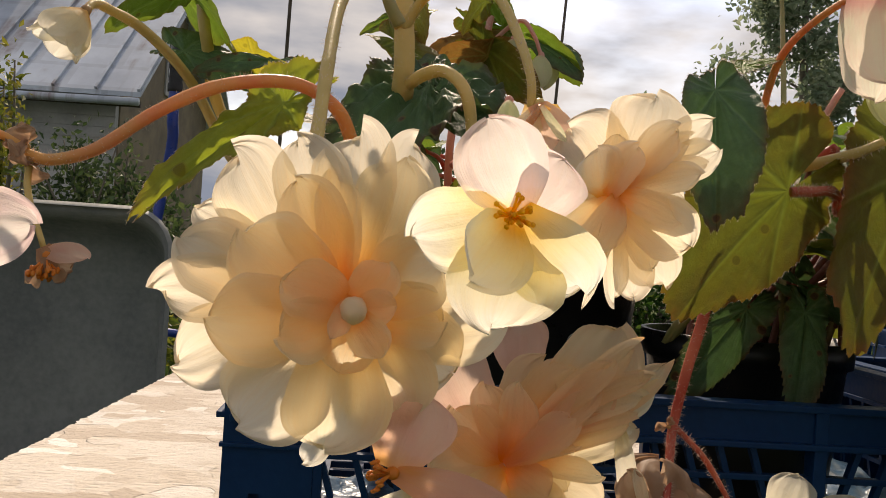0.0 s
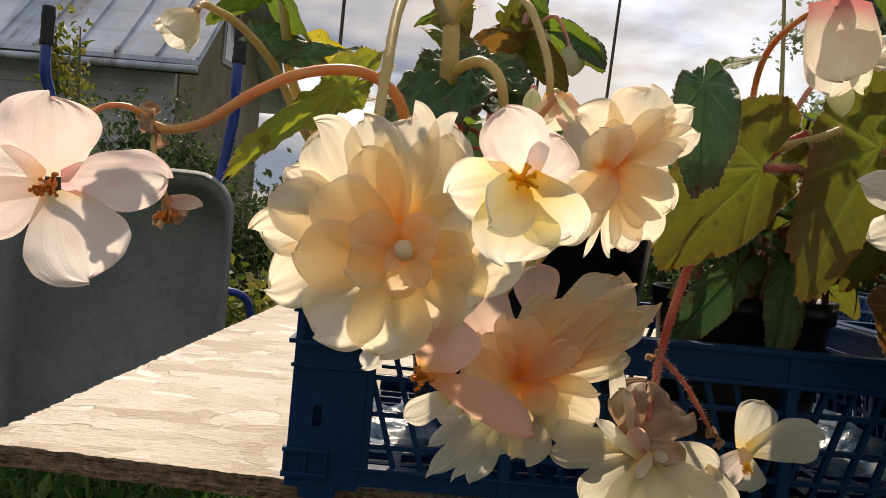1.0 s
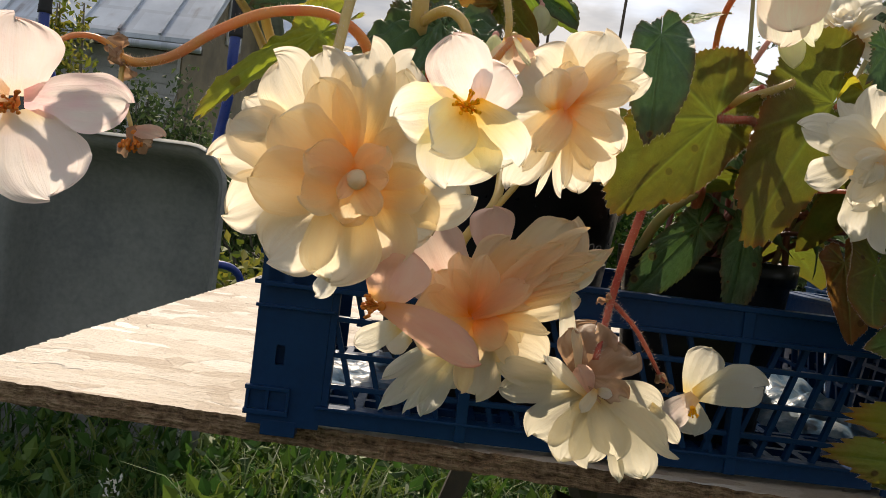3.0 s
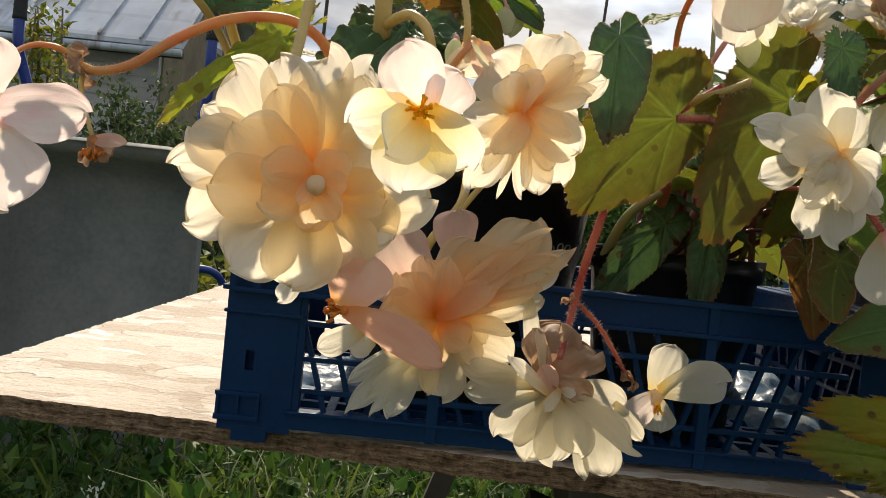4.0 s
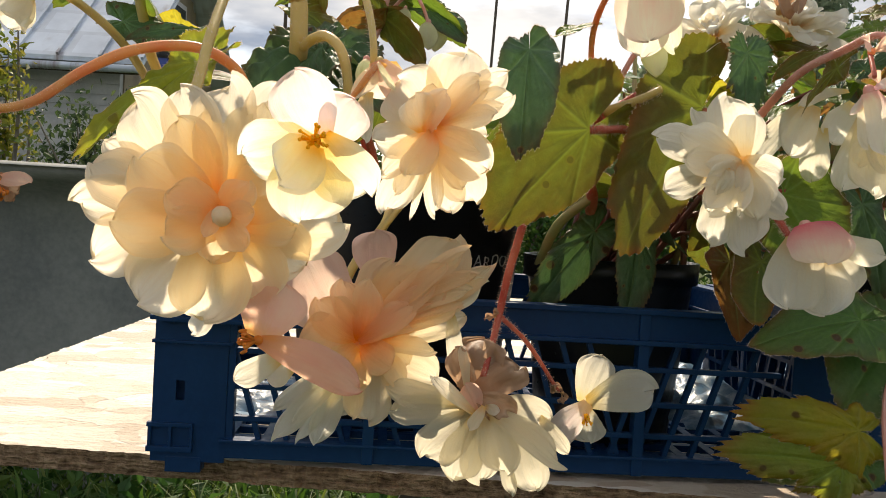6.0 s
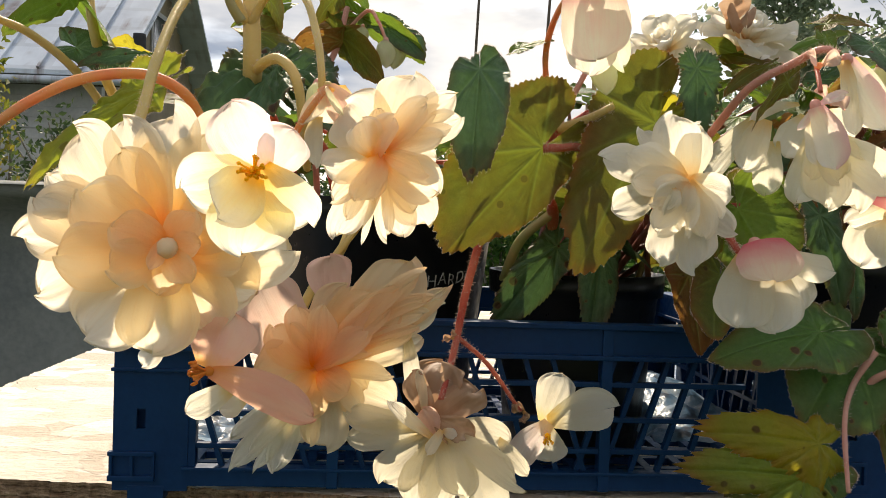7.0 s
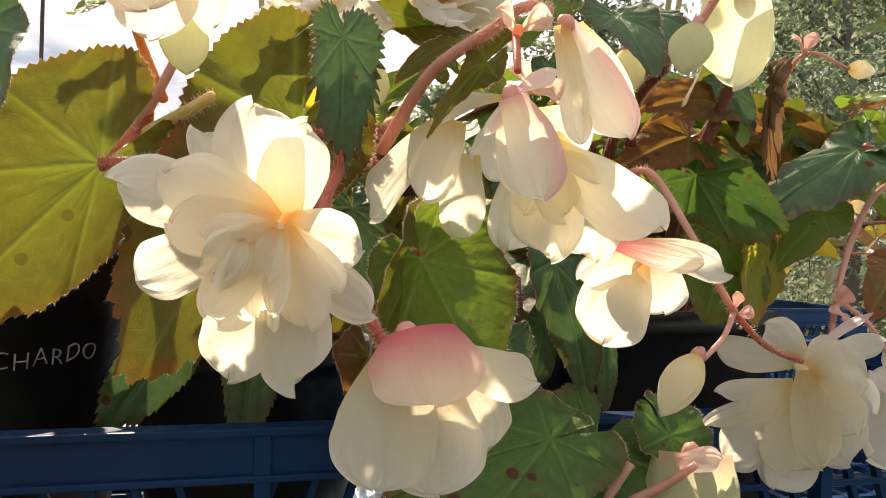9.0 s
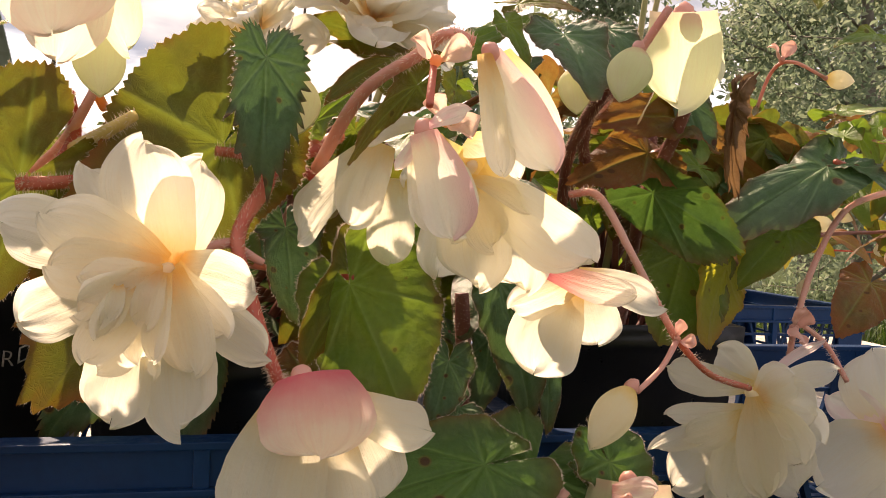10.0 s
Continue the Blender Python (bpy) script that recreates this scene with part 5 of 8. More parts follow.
def bush_filling(plant, lo, hi, count, size, seed, styles=("dark", "fresh", "olive", "dark"), stalk=STEM_RED, every=2):
    """Smaller inner leaves on their stalks, between lo and hi."""
    rg = random.Random(seed)
    foot = plant.matrix_basis.translation
    shapes = [leaf_mesh(1.0, 0.85, rg.uniform(0.0, 0.25), seed * 31 + k, na=48, nr=5, droop=0.3) for k in range(4)]
    meshes = {}
    for st in set(styles):
        meshes[st] = [link_mesh("leaf", bm.copy(), LEAVES[st][0]) for bm in shapes]
    for bm in shapes:
        bm.free()
    for k in range(count):
        p = Vector([rg.uniform(a, b) for a, b in zip(lo, hi)])
        st = rg.choice(styles)
        out = Vector((rg.gauss(0, 1), rg.gauss(-0.3, 0.8), rg.gauss(-0.5, 0.5))).normalized()
        up = Vector((rg.gauss(0, 0.5), rg.gauss(0.1, 0.6), 1)).normalized()
        m = frame_to(p, out, up) @ Matrix.Scale(size * rg.uniform(0.6, 1.25), 4)
        place("leaf", rg.choice(meshes[st]), plant, m, LEAVES[st][1])
        if k % every == 0:
            bm = bmesh.new()
            q = foot + Vector((rg.gauss(0, 0.025), rg.gauss(0, 0.025), 0))
            tube(bm, [q, q.lerp(p, 0.55) + Vector((0, 0, 0.03)), p], 0.0032, 0.0014, 6, 5)
            part("stem", bm, stalk, plant)


peach = thing("begonia_plant", (0.050, 0.795, 0.950), "begonia with large peach double flowers hanging over a crate", "plant", "begonias in the crates")
white = thing("begonia_plant", (0.252, 0.742, 0.895), "begonia with white flowers and pink-tinged buds, in a black tub", "plant", "begonias in the crates")
cream = thing("begonia_plant", (0.548, 0.770, 0.910), "begonia with cream flowers and reddish stems, in a black tub", "plant", "begonias in the crates")
back = thing("begonia_plant", (1.020, 1.690, 0.895), "begonia with many small leaves and reddish stems", "plant", "begonias in the crates")

# peach plant: blooms
# butter left and apricot lower-right petals carry sun and shade in their tones
f = core(peach, (-0.037, 0.391, 0.941), (0.28, -0.94, -0.16), PETAL_HEART, "large double peach flower, fully open", 0.0062)
blade(f, (-0.046, 0.420, 0.889), (-0.058, 0.415, 0.868), 0.014, PETAL_WHITE, 1001, (0.21, -0.98, -0.01))
blade(f, (-0.073, 0.409, 0.961), (-0.110, 0.399, 0.981), 0.022, PETAL_BUTTER, 1002, (0.21, -0.98, -0.01))
blade(f, (-0.059, 0.410, 0.950), (-0.095, 0.402, 1.008), 0.040, PETAL_BUTTER, 1003, (0.21, -0.98, -0.01), bow=0.06)
blade(f, (-0.054, 0.409, 0.951), (-0.068, 0.401, 1.015), 0.035, PETAL_BUTTER, 1004, (0.21, -0.98, -0.01), bow=0.06)
blade(f, (-0.036, 0.415, 0.953), (-0.016, 0.419, 1.020), 0.032, PETAL_BUTTER, 1005, (0.21, -0.98, -0.01))
blade(f, (-0.042, 0.411, 0.952), (-0.040, 0.409, 1.022), 0.039, PETAL_BUTTER, 1006, (0.21, -0.98, -0.01), bow=0.08)
blade(f, (-0.062, 0.412, 0.937), (-0.114, 0.397, 0.911), 0.039, PETAL_BUTTER, 1007, (0.21, -0.98, -0.01), ruffle=0.2)
blade(f, (-0.062, 0.410, 0.943), (-0.122, 0.389, 0.944), 0.031, PETAL_BUTTER, 1008, (0.21, -0.98, -0.01), ruffle=0.2)
blade(f, (-0.060, 0.408, 0.943), (-0.113, 0.390, 0.967), 0.037, PETAL_BUTTER, 1009, (0.21, -0.98, -0.01), ruffle=0.16)
blade(f, (-0.035, 0.415, 0.941), (0.031, 0.423, 0.941), 0.045, PETAL_APRICOT, 1010, (0.21, -0.98, -0.01), ruffle=0.14)
blade(f, (-0.034, 0.412, 0.937), (0.008, 0.417, 0.913), 0.040, PETAL_APRICOT, 1011, (0.21, -0.98, -0.01))
blade(f, (-0.052, 0.408, 0.932), (-0.084, 0.393, 0.888), 0.047, PETAL_BUTTER, 1012, (0.21, -0.98, -0.01), bow=0.1)
blade(f, (-0.035, 0.409, 0.937), (-0.013, 0.408, 0.893), 0.047, PETAL_APRICOT, 1013, (0.21, -0.98, -0.01))
blade(f, (-0.043, 0.406, 0.933), (-0.046, 0.395, 0.879), 0.047, PETAL_APRICOT, 1014, (0.21, -0.98, -0.01), bow=0.12)
blade(f, (-0.047, 0.405, 0.939), (-0.097, 0.380, 0.935), 0.041, PETAL_APRICOT, 1015, (0.21, -0.98, -0.01), bow=0.14)
blade(f, (-0.047, 0.405, 0.943), (-0.086, 0.386, 0.972), 0.042, PETAL_APRICOT, 1016, (0.21, -0.98, -0.01), bow=0.12)
blade(f, (-0.044, 0.405, 0.944), (-0.066, 0.394, 0.996), 0.031, PETAL_APRICOT, 1017, (0.21, -0.98, -0.01), bow=0.08)
blade(f, (-0.040, 0.407, 0.945), (-0.019, 0.408, 1.009), 0.038, PETAL_APRICOT, 1018, (0.21, -0.98, -0.01), bow=0.06)
blade(f, (-0.042, 0.404, 0.945), (-0.048, 0.400, 1.002), 0.022, PETAL_APRICOT, 1019, (0.21, -0.98, -0.01), cup=0.7)
blade(f, (-0.037, 0.405, 0.943), (-0.001, 0.407, 0.965), 0.039, PETAL_APRICOT, 1020, (0.21, -0.98, -0.01))
blade(f, (-0.037, 0.405, 0.940), (0.003, 0.409, 0.937), 0.032, PETAL_APRICOT, 1021, (0.21, -0.98, -0.01))
blade(f, (-0.040, 0.400, 0.941), (-0.067, 0.382, 0.952), 0.028, PETAL_APRICOT, 1022, (0.21, -0.98, -0.01), bow=0.16)
blade(f, (-0.040, 0.400, 0.939), (-0.068, 0.382, 0.928), 0.028, PETAL_APRICOT, 1023, (0.21, -0.98, -0.01), bow=0.14)
blade(f, (-0.039, 0.400, 0.942), (-0.023, 0.395, 0.962), 0.022, PETAL_APRICOT, 1024, (0.21, -0.98, -0.01), bow=0.14)
blade(f, (-0.038, 0.400, 0.938), (-0.041, 0.390, 0.914), 0.024, PETAL_APRICOT, 1025, (0.21, -0.98, -0.01), bow=0.14)
blade(f, (-0.039, 0.396, 0.947), (-0.045, 0.386, 0.929), 0.011, PETAL_BUTTER, 1026, (0.21, -0.98, -0.01), cup=0.9)
blade(f, (-0.038, 0.397, 0.941), (-0.023, 0.391, 0.922), 0.020, PETAL_APRICOT, 1027, (0.21, -0.98, -0.01), bow=0.16, cup=0.5)
blade(f, (-0.038, 0.397, 0.942), (-0.019, 0.393, 0.944), 0.016, PETAL_APRICOT, 1028, (0.21, -0.98, -0.01), bow=0.14, cup=0.5)
f = single(peach, (0.024, 0.333, 0.984), (0.05, -0.97, -0.10), [], PETAL_YOLK, "single cream flower with a yellow throat and golden stamens", 8, 0, STAMEN, 0.011)
blade(f, (0.029, 0.339, 0.986), (0.043, 0.335, 1.006), 0.028, PETAL_BLUSH_PALE, 1101, (0.10, -0.99, -0.10), foot=0.5)
blade(f, (0.027, 0.337, 0.986), (0.014, 0.323, 1.017), 0.037, PETAL_BLUSH_PALE, 1102, (0.10, -0.99, -0.10), cup=0.5, bow=0.1, ruffle=0.2, peak=0.6)
blade(f, (0.023, 0.337, 0.984), (-0.011, 0.326, 0.974), 0.033, PETAL_YOLK, 1103, (0.10, -0.99, -0.10), foot=0.3, bow=0.12)
blade(f, (0.026, 0.337, 0.985), (0.053, 0.335, 0.958), 0.036, PETAL_YOLK, 1104, (0.10, -0.99, -0.10), foot=0.4, bow=0.12, cup=0.5)
blade(f, (0.024, 0.339, 0.981), (0.019, 0.329, 0.942), 0.044, PETAL_YOLK, 1105, (0.10, -0.99, -0.10), foot=0.4, bow=0.12, peak=0.56)
blade(f, (0.024, 0.333, 0.982), (0.010, 0.316, 0.960), 0.035, PETAL_YOLK, 1106, (0.10, -0.99, -0.10), foot=0.35, bow=0.14, cup=0.6)
f = core(peach, (0.081, 0.442, 1.002), (0.5, -0.62, -0.52), PETAL_HEART, "double peach flower seen half from the side", 0.0025)
blade(f, (0.083, 0.446, 1.006), (0.058, 0.443, 1.034), 0.044, PETAL_BUTTER, 1201, (-0.01, -0.99, -0.12), bow=0.06)
blade(f, (0.086, 0.447, 1.008), (0.100, 0.442, 1.053), 0.040, PETAL_BUTTER, 1202, (-0.01, -0.99, -0.12), bow=0.06)
blade(f, (0.087, 0.445, 1.008), (0.127, 0.439, 1.041), 0.019, PETAL_BUTTER, 1203, (-0.01, -0.99, -0.12), point=0.6)
blade(f, (0.091, 0.443, 1.008), (0.131, 0.439, 1.027), 0.021, PETAL_BUTTER, 1204, (-0.01, -0.99, -0.12), point=0.4)
blade(f, (0.084, 0.442, 1.005), (0.116, 0.440, 1.001), 0.021, PETAL_BUTTER, 1205, (-0.01, -0.99, -0.12))
blade(f, (0.083, 0.446, 1.001), (0.053, 0.449, 0.950), 0.024, PETAL_BUTTER, 1206, (-0.01, -0.99, -0.12))
blade(f, (0.083, 0.446, 1.001), (0.096, 0.450, 0.951), 0.022, PETAL_BUTTER, 1207, (-0.01, -0.99, -0.12))
blade(f, (0.083, 0.446, 1.001), (0.111, 0.447, 0.959), 0.030, PETAL_BUTTER, 1208, (-0.01, -0.99, -0.12))
blade(f, (0.082, 0.440, 1.002), (0.044, 0.440, 0.994), 0.024, PETAL_BUTTER, 1209, (-0.01, -0.99, -0.12))
blade(f, (0.081, 0.438, 1.001), (0.051, 0.438, 0.973), 0.019, PETAL_BUTTER, 1210, (-0.29, -0.95, 0.08))
blade(f, (0.083, 0.440, 1.000), (0.086, 0.442, 0.950), 0.013, PETAL_BUTTER, 1211, (-0.01, -0.99, -0.12))
blade(f, (0.080, 0.439, 0.993), (0.070, 0.443, 0.945), 0.005, PETAL_BUTTER, 1212, (-0.01, -0.99, -0.12), point=0.5)
blade(f, (0.083, 0.440, 1.002), (0.118, 0.432, 0.979), 0.031, PETAL_BUTTER, 1213, (-0.01, -0.99, -0.12), bow=0.14)
blade(f, (0.084, 0.438, 1.003), (0.120, 0.428, 1.014), 0.015, PETAL_BUTTER, 1214, (-0.01, -0.94, 0.34), point=0.4)
blade(f, (0.083, 0.440, 1.006), (0.108, 0.432, 1.036), 0.020, PETAL_BUTTER, 1215, (-0.38, -0.92, 0.07))
blade(f, (0.077, 0.438, 1.001), (0.070, 0.428, 1.023), 0.025, PETAL_BUTTER, 1216, (-0.01, -0.99, -0.12), bow=0.14)
blade(f, (0.078, 0.436, 1.000), (0.089, 0.426, 1.025), 0.018, PETAL_BUTTER, 1217, (-0.30, -0.95, -0.11))
blade(f, (0.083, 0.436, 1.002), (0.067, 0.431, 0.973), 0.019, PETAL_BUTTER, 1218, (-0.01, -0.99, -0.12), bow=0.14, cup=0.6)
blade(f, (0.083, 0.437, 1.002), (0.078, 0.433, 0.974), 0.014, PETAL_BUTTER, 1219, (-0.01, -0.99, -0.12), bow=0.12, cup=0.6)
blade(f, (0.084, 0.441, 1.005), (0.115, 0.434, 1.032), 0.013, PETAL_BUTTER, 1220, (-0.01, -0.98, 0.17), point=0.3)
blade(f, (0.085, 0.439, 1.004), (0.124, 0.434, 1.020), 0.012, PETAL_BUTTER, 1221, (-0.01, -0.97, 0.26), point=0.3)
blade(f, (0.083, 0.439, 1.000), (0.102, 0.439, 0.967), 0.016, PETAL_BUTTER, 1222, (-0.01, -0.99, -0.12), bow=0.12)
blade(f, (0.081, 0.439, 1.000), (0.060, 0.441, 0.961), 0.012, PETAL_BUTTER, 1223, (-0.01, -0.99, -0.12))
blade(f, (0.081, 0.439, 1.004), (0.080, 0.432, 1.030), 0.016, PETAL_APRICOT, 1224, (-0.30, -0.95, -0.02))
blade(f, (0.084, 0.435, 1.002), (0.110, 0.429, 0.991), 0.016, PETAL_BUTTER, 1225, (-0.01, -0.99, -0.12), bow=0.14)
f = core(peach, (0.041, 0.476, 0.861), (0.35, -0.8, -0.35), PETAL_HEART, "double peach flower hanging below the large one", 0.003)
blade(f, (0.046, 0.493, 0.901), (0.044, 0.495, 0.936), 0.032, PETAL_PINKISH, 1301, (0.05, -0.99, 0.12), ruffle=0.3)
blade(f, (0.028, 0.484, 0.865), (-0.003, 0.484, 0.913), 0.055, PETAL_PINKISH, 1302, (0.05, -0.99, 0.12), bow=0.12)
blade(f, (0.046, 0.486, 0.863), (0.099, 0.494, 0.933), 0.047, PETAL_PEACH, 1303, (0.05, -0.99, 0.12), bow=0.08)
blade(f, (0.055, 0.484, 0.870), (0.126, 0.491, 0.917), 0.017, PETAL_PEACH, 1304, (0.05, -0.99, 0.12), point=0.5)
blade(f, (0.055, 0.482, 0.868), (0.121, 0.487, 0.903), 0.020, PETAL_APRICOT, 1305, (0.05, -0.99, 0.12))
blade(f, (0.050, 0.481, 0.860), (0.110, 0.484, 0.881), 0.021, PETAL_APRICOT, 1306, (0.05, -0.99, 0.12))
blade(f, (0.047, 0.483, 0.855), (0.092, 0.481, 0.836), 0.035, PETAL_APRICOT, 1307, (0.05, -0.99, 0.12))
blade(f, (0.042, 0.481, 0.853), (0.048, 0.473, 0.806), 0.032, PETAL_APRICOT, 1308, (0.05, -0.99, 0.12))
blade(f, (0.030, 0.479, 0.846), (-0.016, 0.471, 0.811), 0.012, PETAL_CREAM, 1309, (0.05, -0.99, 0.12), point=0.6)
blade(f, (0.031, 0.478, 0.843), (-0.014, 0.466, 0.792), 0.015, PETAL_CREAM, 1310, (0.05, -0.99, 0.12), point=0.6)
blade(f, (0.033, 0.479, 0.841), (0.002, 0.467, 0.792), 0.011, PETAL_CREAM, 1311, (0.05, -0.99, 0.12), point=0.6)
blade(f, (0.033, 0.477, 0.841), (0.014, 0.466, 0.791), 0.018, PETAL_CREAM, 1312, (0.05, -0.99, 0.12), point=0.4)
blade(f, (0.036, 0.478, 0.847), (0.027, 0.469, 0.811), 0.025, PETAL_CREAM, 1313, (0.05, -0.99, 0.12))
blade(f, (0.050, 0.478, 0.862), (0.073, 0.476, 0.847), 0.023, PETAL_APRICOT, 1314, (0.05, -0.99, 0.12))
blade(f, (0.033, 0.479, 0.862), (0.058, 0.481, 0.915), 0.031, PETAL_PEACH, 1315, (0.05, -0.99, 0.12), bow=0.1)
blade(f, (0.041, 0.478, 0.862), (0.075, 0.481, 0.910), 0.038, PETAL_PEACH, 1316, (0.05, -0.99, 0.12), bow=0.1)
blade(f, (0.043, 0.477, 0.861), (0.096, 0.480, 0.907), 0.030, PETAL_PEACH, 1317, (0.05, -0.99, 0.12), bow=0.1)
blade(f, (0.044, 0.477, 0.857), (-0.001, 0.465, 0.856), 0.049, PETAL_PEACH, 1318, (0.05, -0.99, 0.12), bow=0.14)
blade(f, (0.043, 0.476, 0.860), (0.032, 0.463, 0.830), 0.032, PETAL_PEACH, 1319, (0.05, -0.99, 0.12), bow=0.12)
blade(f, (0.042, 0.473, 0.859), (0.062, 0.465, 0.846), 0.025, PETAL_PEACH, 1320, (0.05, -0.99, 0.12), bow=0.14)
blade(f, (0.100, 0.482, 0.883), (0.105, 0.476, 0.849), 0.012, PETAL_CREAM, 1321, (0.05, -0.99, 0.12), ruffle=0.3)
blade(f, (0.047, 0.474, 0.862), (0.104, 0.474, 0.886), 0.017, PETAL_PEACH, 1322, (0.05, -0.88, 0.48))
blade(f, (0.049, 0.474, 0.860), (0.090, 0.470, 0.858), 0.014, PETAL_APRICOT, 1323, (0.05, -0.91, 0.40))
blade(f, (0.040, 0.474, 0.861), (0.012, 0.465, 0.888), 0.030, PETAL_PEACH, 1324, (0.05, -0.99, 0.12), bow=0.16)
blade(f, (0.039, 0.472, 0.861), (0.044, 0.469, 0.902), 0.021, PETAL_PEACH, 1325, (0.05, -0.99, 0.12), bow=0.14)
blade(f, (0.039, 0.471, 0.861), (0.074, 0.467, 0.889), 0.019, PETAL_PEACH, 1326, (0.05, -0.91, 0.40), bow=0.14)
blade(f, (0.043, 0.470, 0.861), (0.075, 0.464, 0.874), 0.009, PETAL_PEACH, 1327, (0.21, -0.77, 0.61))
blade(f, (0.052, 0.477, 0.876), (0.107, 0.484, 0.926), 0.015, PETAL_PEACH, 1328, (0.05, -0.91, 0.40))
blade(f, (0.050, 0.475, 0.872), (0.115, 0.481, 0.910), 0.013, PETAL_PEACH, 1329, (0.05, -0.88, 0.48), point=0.3)
blade(f, (0.050, 0.474, 0.870), (0.111, 0.478, 0.899), 0.014, PETAL_APRICOT, 1330, (0.05, -0.88, 0.48))
blade(f, (0.048, 0.473, 0.872), (0.094, 0.478, 0.917), 0.017, PETAL_PEACH, 1331, (-0.14, -0.91, 0.39))
blade(f, (0.049, 0.472, 0.868), (0.108, 0.475, 0.891), 0.011, PETAL_PEACH, 1332, (0.04, -0.83, 0.55), point=0.3)
blade(f, (0.044, 0.471, 0.865), (0.085, 0.473, 0.902), 0.015, PETAL_PEACH, 1333, (-0.05, -0.88, 0.48))
blade(f, (0.036, 0.471, 0.864), (0.026, 0.470, 0.902), 0.022, PETAL_PEACH, 1334, (0.05, -0.99, 0.12), bow=0.12)
blade(f, (0.038, 0.469, 0.858), (0.018, 0.459, 0.838), 0.020, PETAL_APRICOT, 1335, (0.05, -0.99, 0.12), bow=0.12)
blade(f, (0.047, 0.475, 0.858), (0.071, 0.470, 0.834), 0.017, PETAL_APRICOT, 1336, (0.05, -0.99, 0.12))
blade(f, (0.035, 0.474, 0.844), (-0.003, 0.464, 0.803), 0.011, PETAL_CREAM, 1337, (0.05, -0.99, 0.12), point=0.6)
blade(f, (0.040, 0.475, 0.850), (0.038, 0.467, 0.810), 0.015, PETAL_APRICOT, 1338, (0.05, -0.99, 0.12))
f = single(peach, (-0.016, 0.410, 0.867), (-0.82, -0.5, -0.12), [], PETAL_PINK, "single rose-peach flower in side view with rusty stamens", 21, 0, STAMEN_RUST, 0.011)
blade(f, (-0.004, 0.420, 0.856), (-0.029, 0.410, 0.842), 0.017, PETAL_CREAM, 1401, (0.17, -0.98, 0.12), point=0.3, foot=0.5)
blade(f, (0.003, 0.423, 0.851), (-0.012, 0.416, 0.847), 0.021, PETAL_CREAM, 1402, (0.17, -0.98, 0.12), foot=0.5)
blade(f, (-0.015, 0.410, 0.867), (0.047, 0.413, 0.840), 0.024, PETAL_PINK, 1403, (0.17, -0.98, 0.12), cup=-0.4, bow=0.06, foot=0.35, peak=0.6)
blade(f, (-0.016, 0.412, 0.868), (-0.003, 0.412, 0.904), 0.044, PETAL_PINK, 1404, (0.17, -0.98, 0.12), cup=-0.35, bow=0.14, foot=0.4)
f = core(peach, (0.123, 0.463, 0.820), (-0.04, -0.6, -0.75), PETAL_HEART, "fading cream double flower nodding on a red stalk", 0.003)
blade(f, (0.138, 0.462, 0.799), (0.147, 0.453, 0.768), 0.010, PETAL_CREAM_DIM, 1501, (-0.08, -0.98, 0.19), point=0.4)
blade(f, (0.148, 0.466, 0.812), (0.163, 0.455, 0.772), 0.025, PETAL_CREAM_DIM, 1502, (-0.08, -0.98, 0.19))
blade(f, (0.132, 0.468, 0.826), (0.170, 0.461, 0.819), 0.019, PETAL_CREAM_DIM, 1503, (-0.08, -0.98, 0.19))
blade(f, (0.162, 0.462, 0.820), (0.182, 0.454, 0.798), 0.011, PETAL_CREAM_DIM, 1504, (-0.08, -0.98, 0.19))
blade(f, (0.115, 0.467, 0.827), (0.061, 0.468, 0.833), 0.019, PETAL_CREAM_DIM, 1505, (-0.08, -0.98, 0.19), bow=0.1)
blade(f, (0.116, 0.464, 0.823), (0.064, 0.463, 0.817), 0.021, PETAL_CREAM_DIM, 1506, (-0.08, -0.98, 0.19))
blade(f, (0.120, 0.463, 0.819), (0.087, 0.452, 0.791), 0.031, PETAL_CREAM_DIM, 1507, (-0.08, -0.98, 0.19), bow=0.1)
blade(f, (0.123, 0.461, 0.818), (0.108, 0.448, 0.778), 0.028, PETAL_CREAM_DIM, 1508, (-0.08, -0.98, 0.19), bow=0.12)
blade(f, (0.125, 0.461, 0.818), (0.125, 0.445, 0.778), 0.026, PETAL_CREAM_DIM, 1509, (-0.08, -0.98, 0.19), bow=0.1)
blade(f, (0.126, 0.459, 0.821), (0.141, 0.441, 0.787), 0.026, PETAL_CREAM_DIM, 1510, (-0.08, -0.98, 0.19), bow=0.14)
blade(f, (0.127, 0.457, 0.824), (0.175, 0.440, 0.795), 0.019, PETAL_CREAM_DIM, 1511, (0.21, -0.91, 0.36), bow=0.1)
blade(f, (0.120, 0.455, 0.820), (0.091, 0.457, 0.843), 0.010, PETAL_WHITE, 1512, (-0.07, -0.84, 0.54), cup=0.7)
blade(f, (0.125, 0.454, 0.826), (0.116, 0.446, 0.812), 0.009, PETAL_WHITE, 1513, (-0.08, -0.98, 0.19), cup=0.8)
blade(f, (0.126, 0.456, 0.825), (0.135, 0.449, 0.824), 0.008, PETAL_WHITE, 1514, (-0.08, -0.98, 0.19), cup=0.7)
blade(f, (0.114, 0.468, 0.831), (0.108, 0.472, 0.862), 0.007, PETAL_CREAM_DIM, 1515, (-0.08, -0.98, 0.19), ruffle=0.2)
blade(f, (0.120, 0.476, 0.832), (0.124, 0.482, 0.866), 0.036, WITHERED, 1516, (-0.08, -0.98, 0.19), foot=0.8, peak=0.82, cup=-0.4, ruffle=0.8, notch=0.25, name="withered_petal")
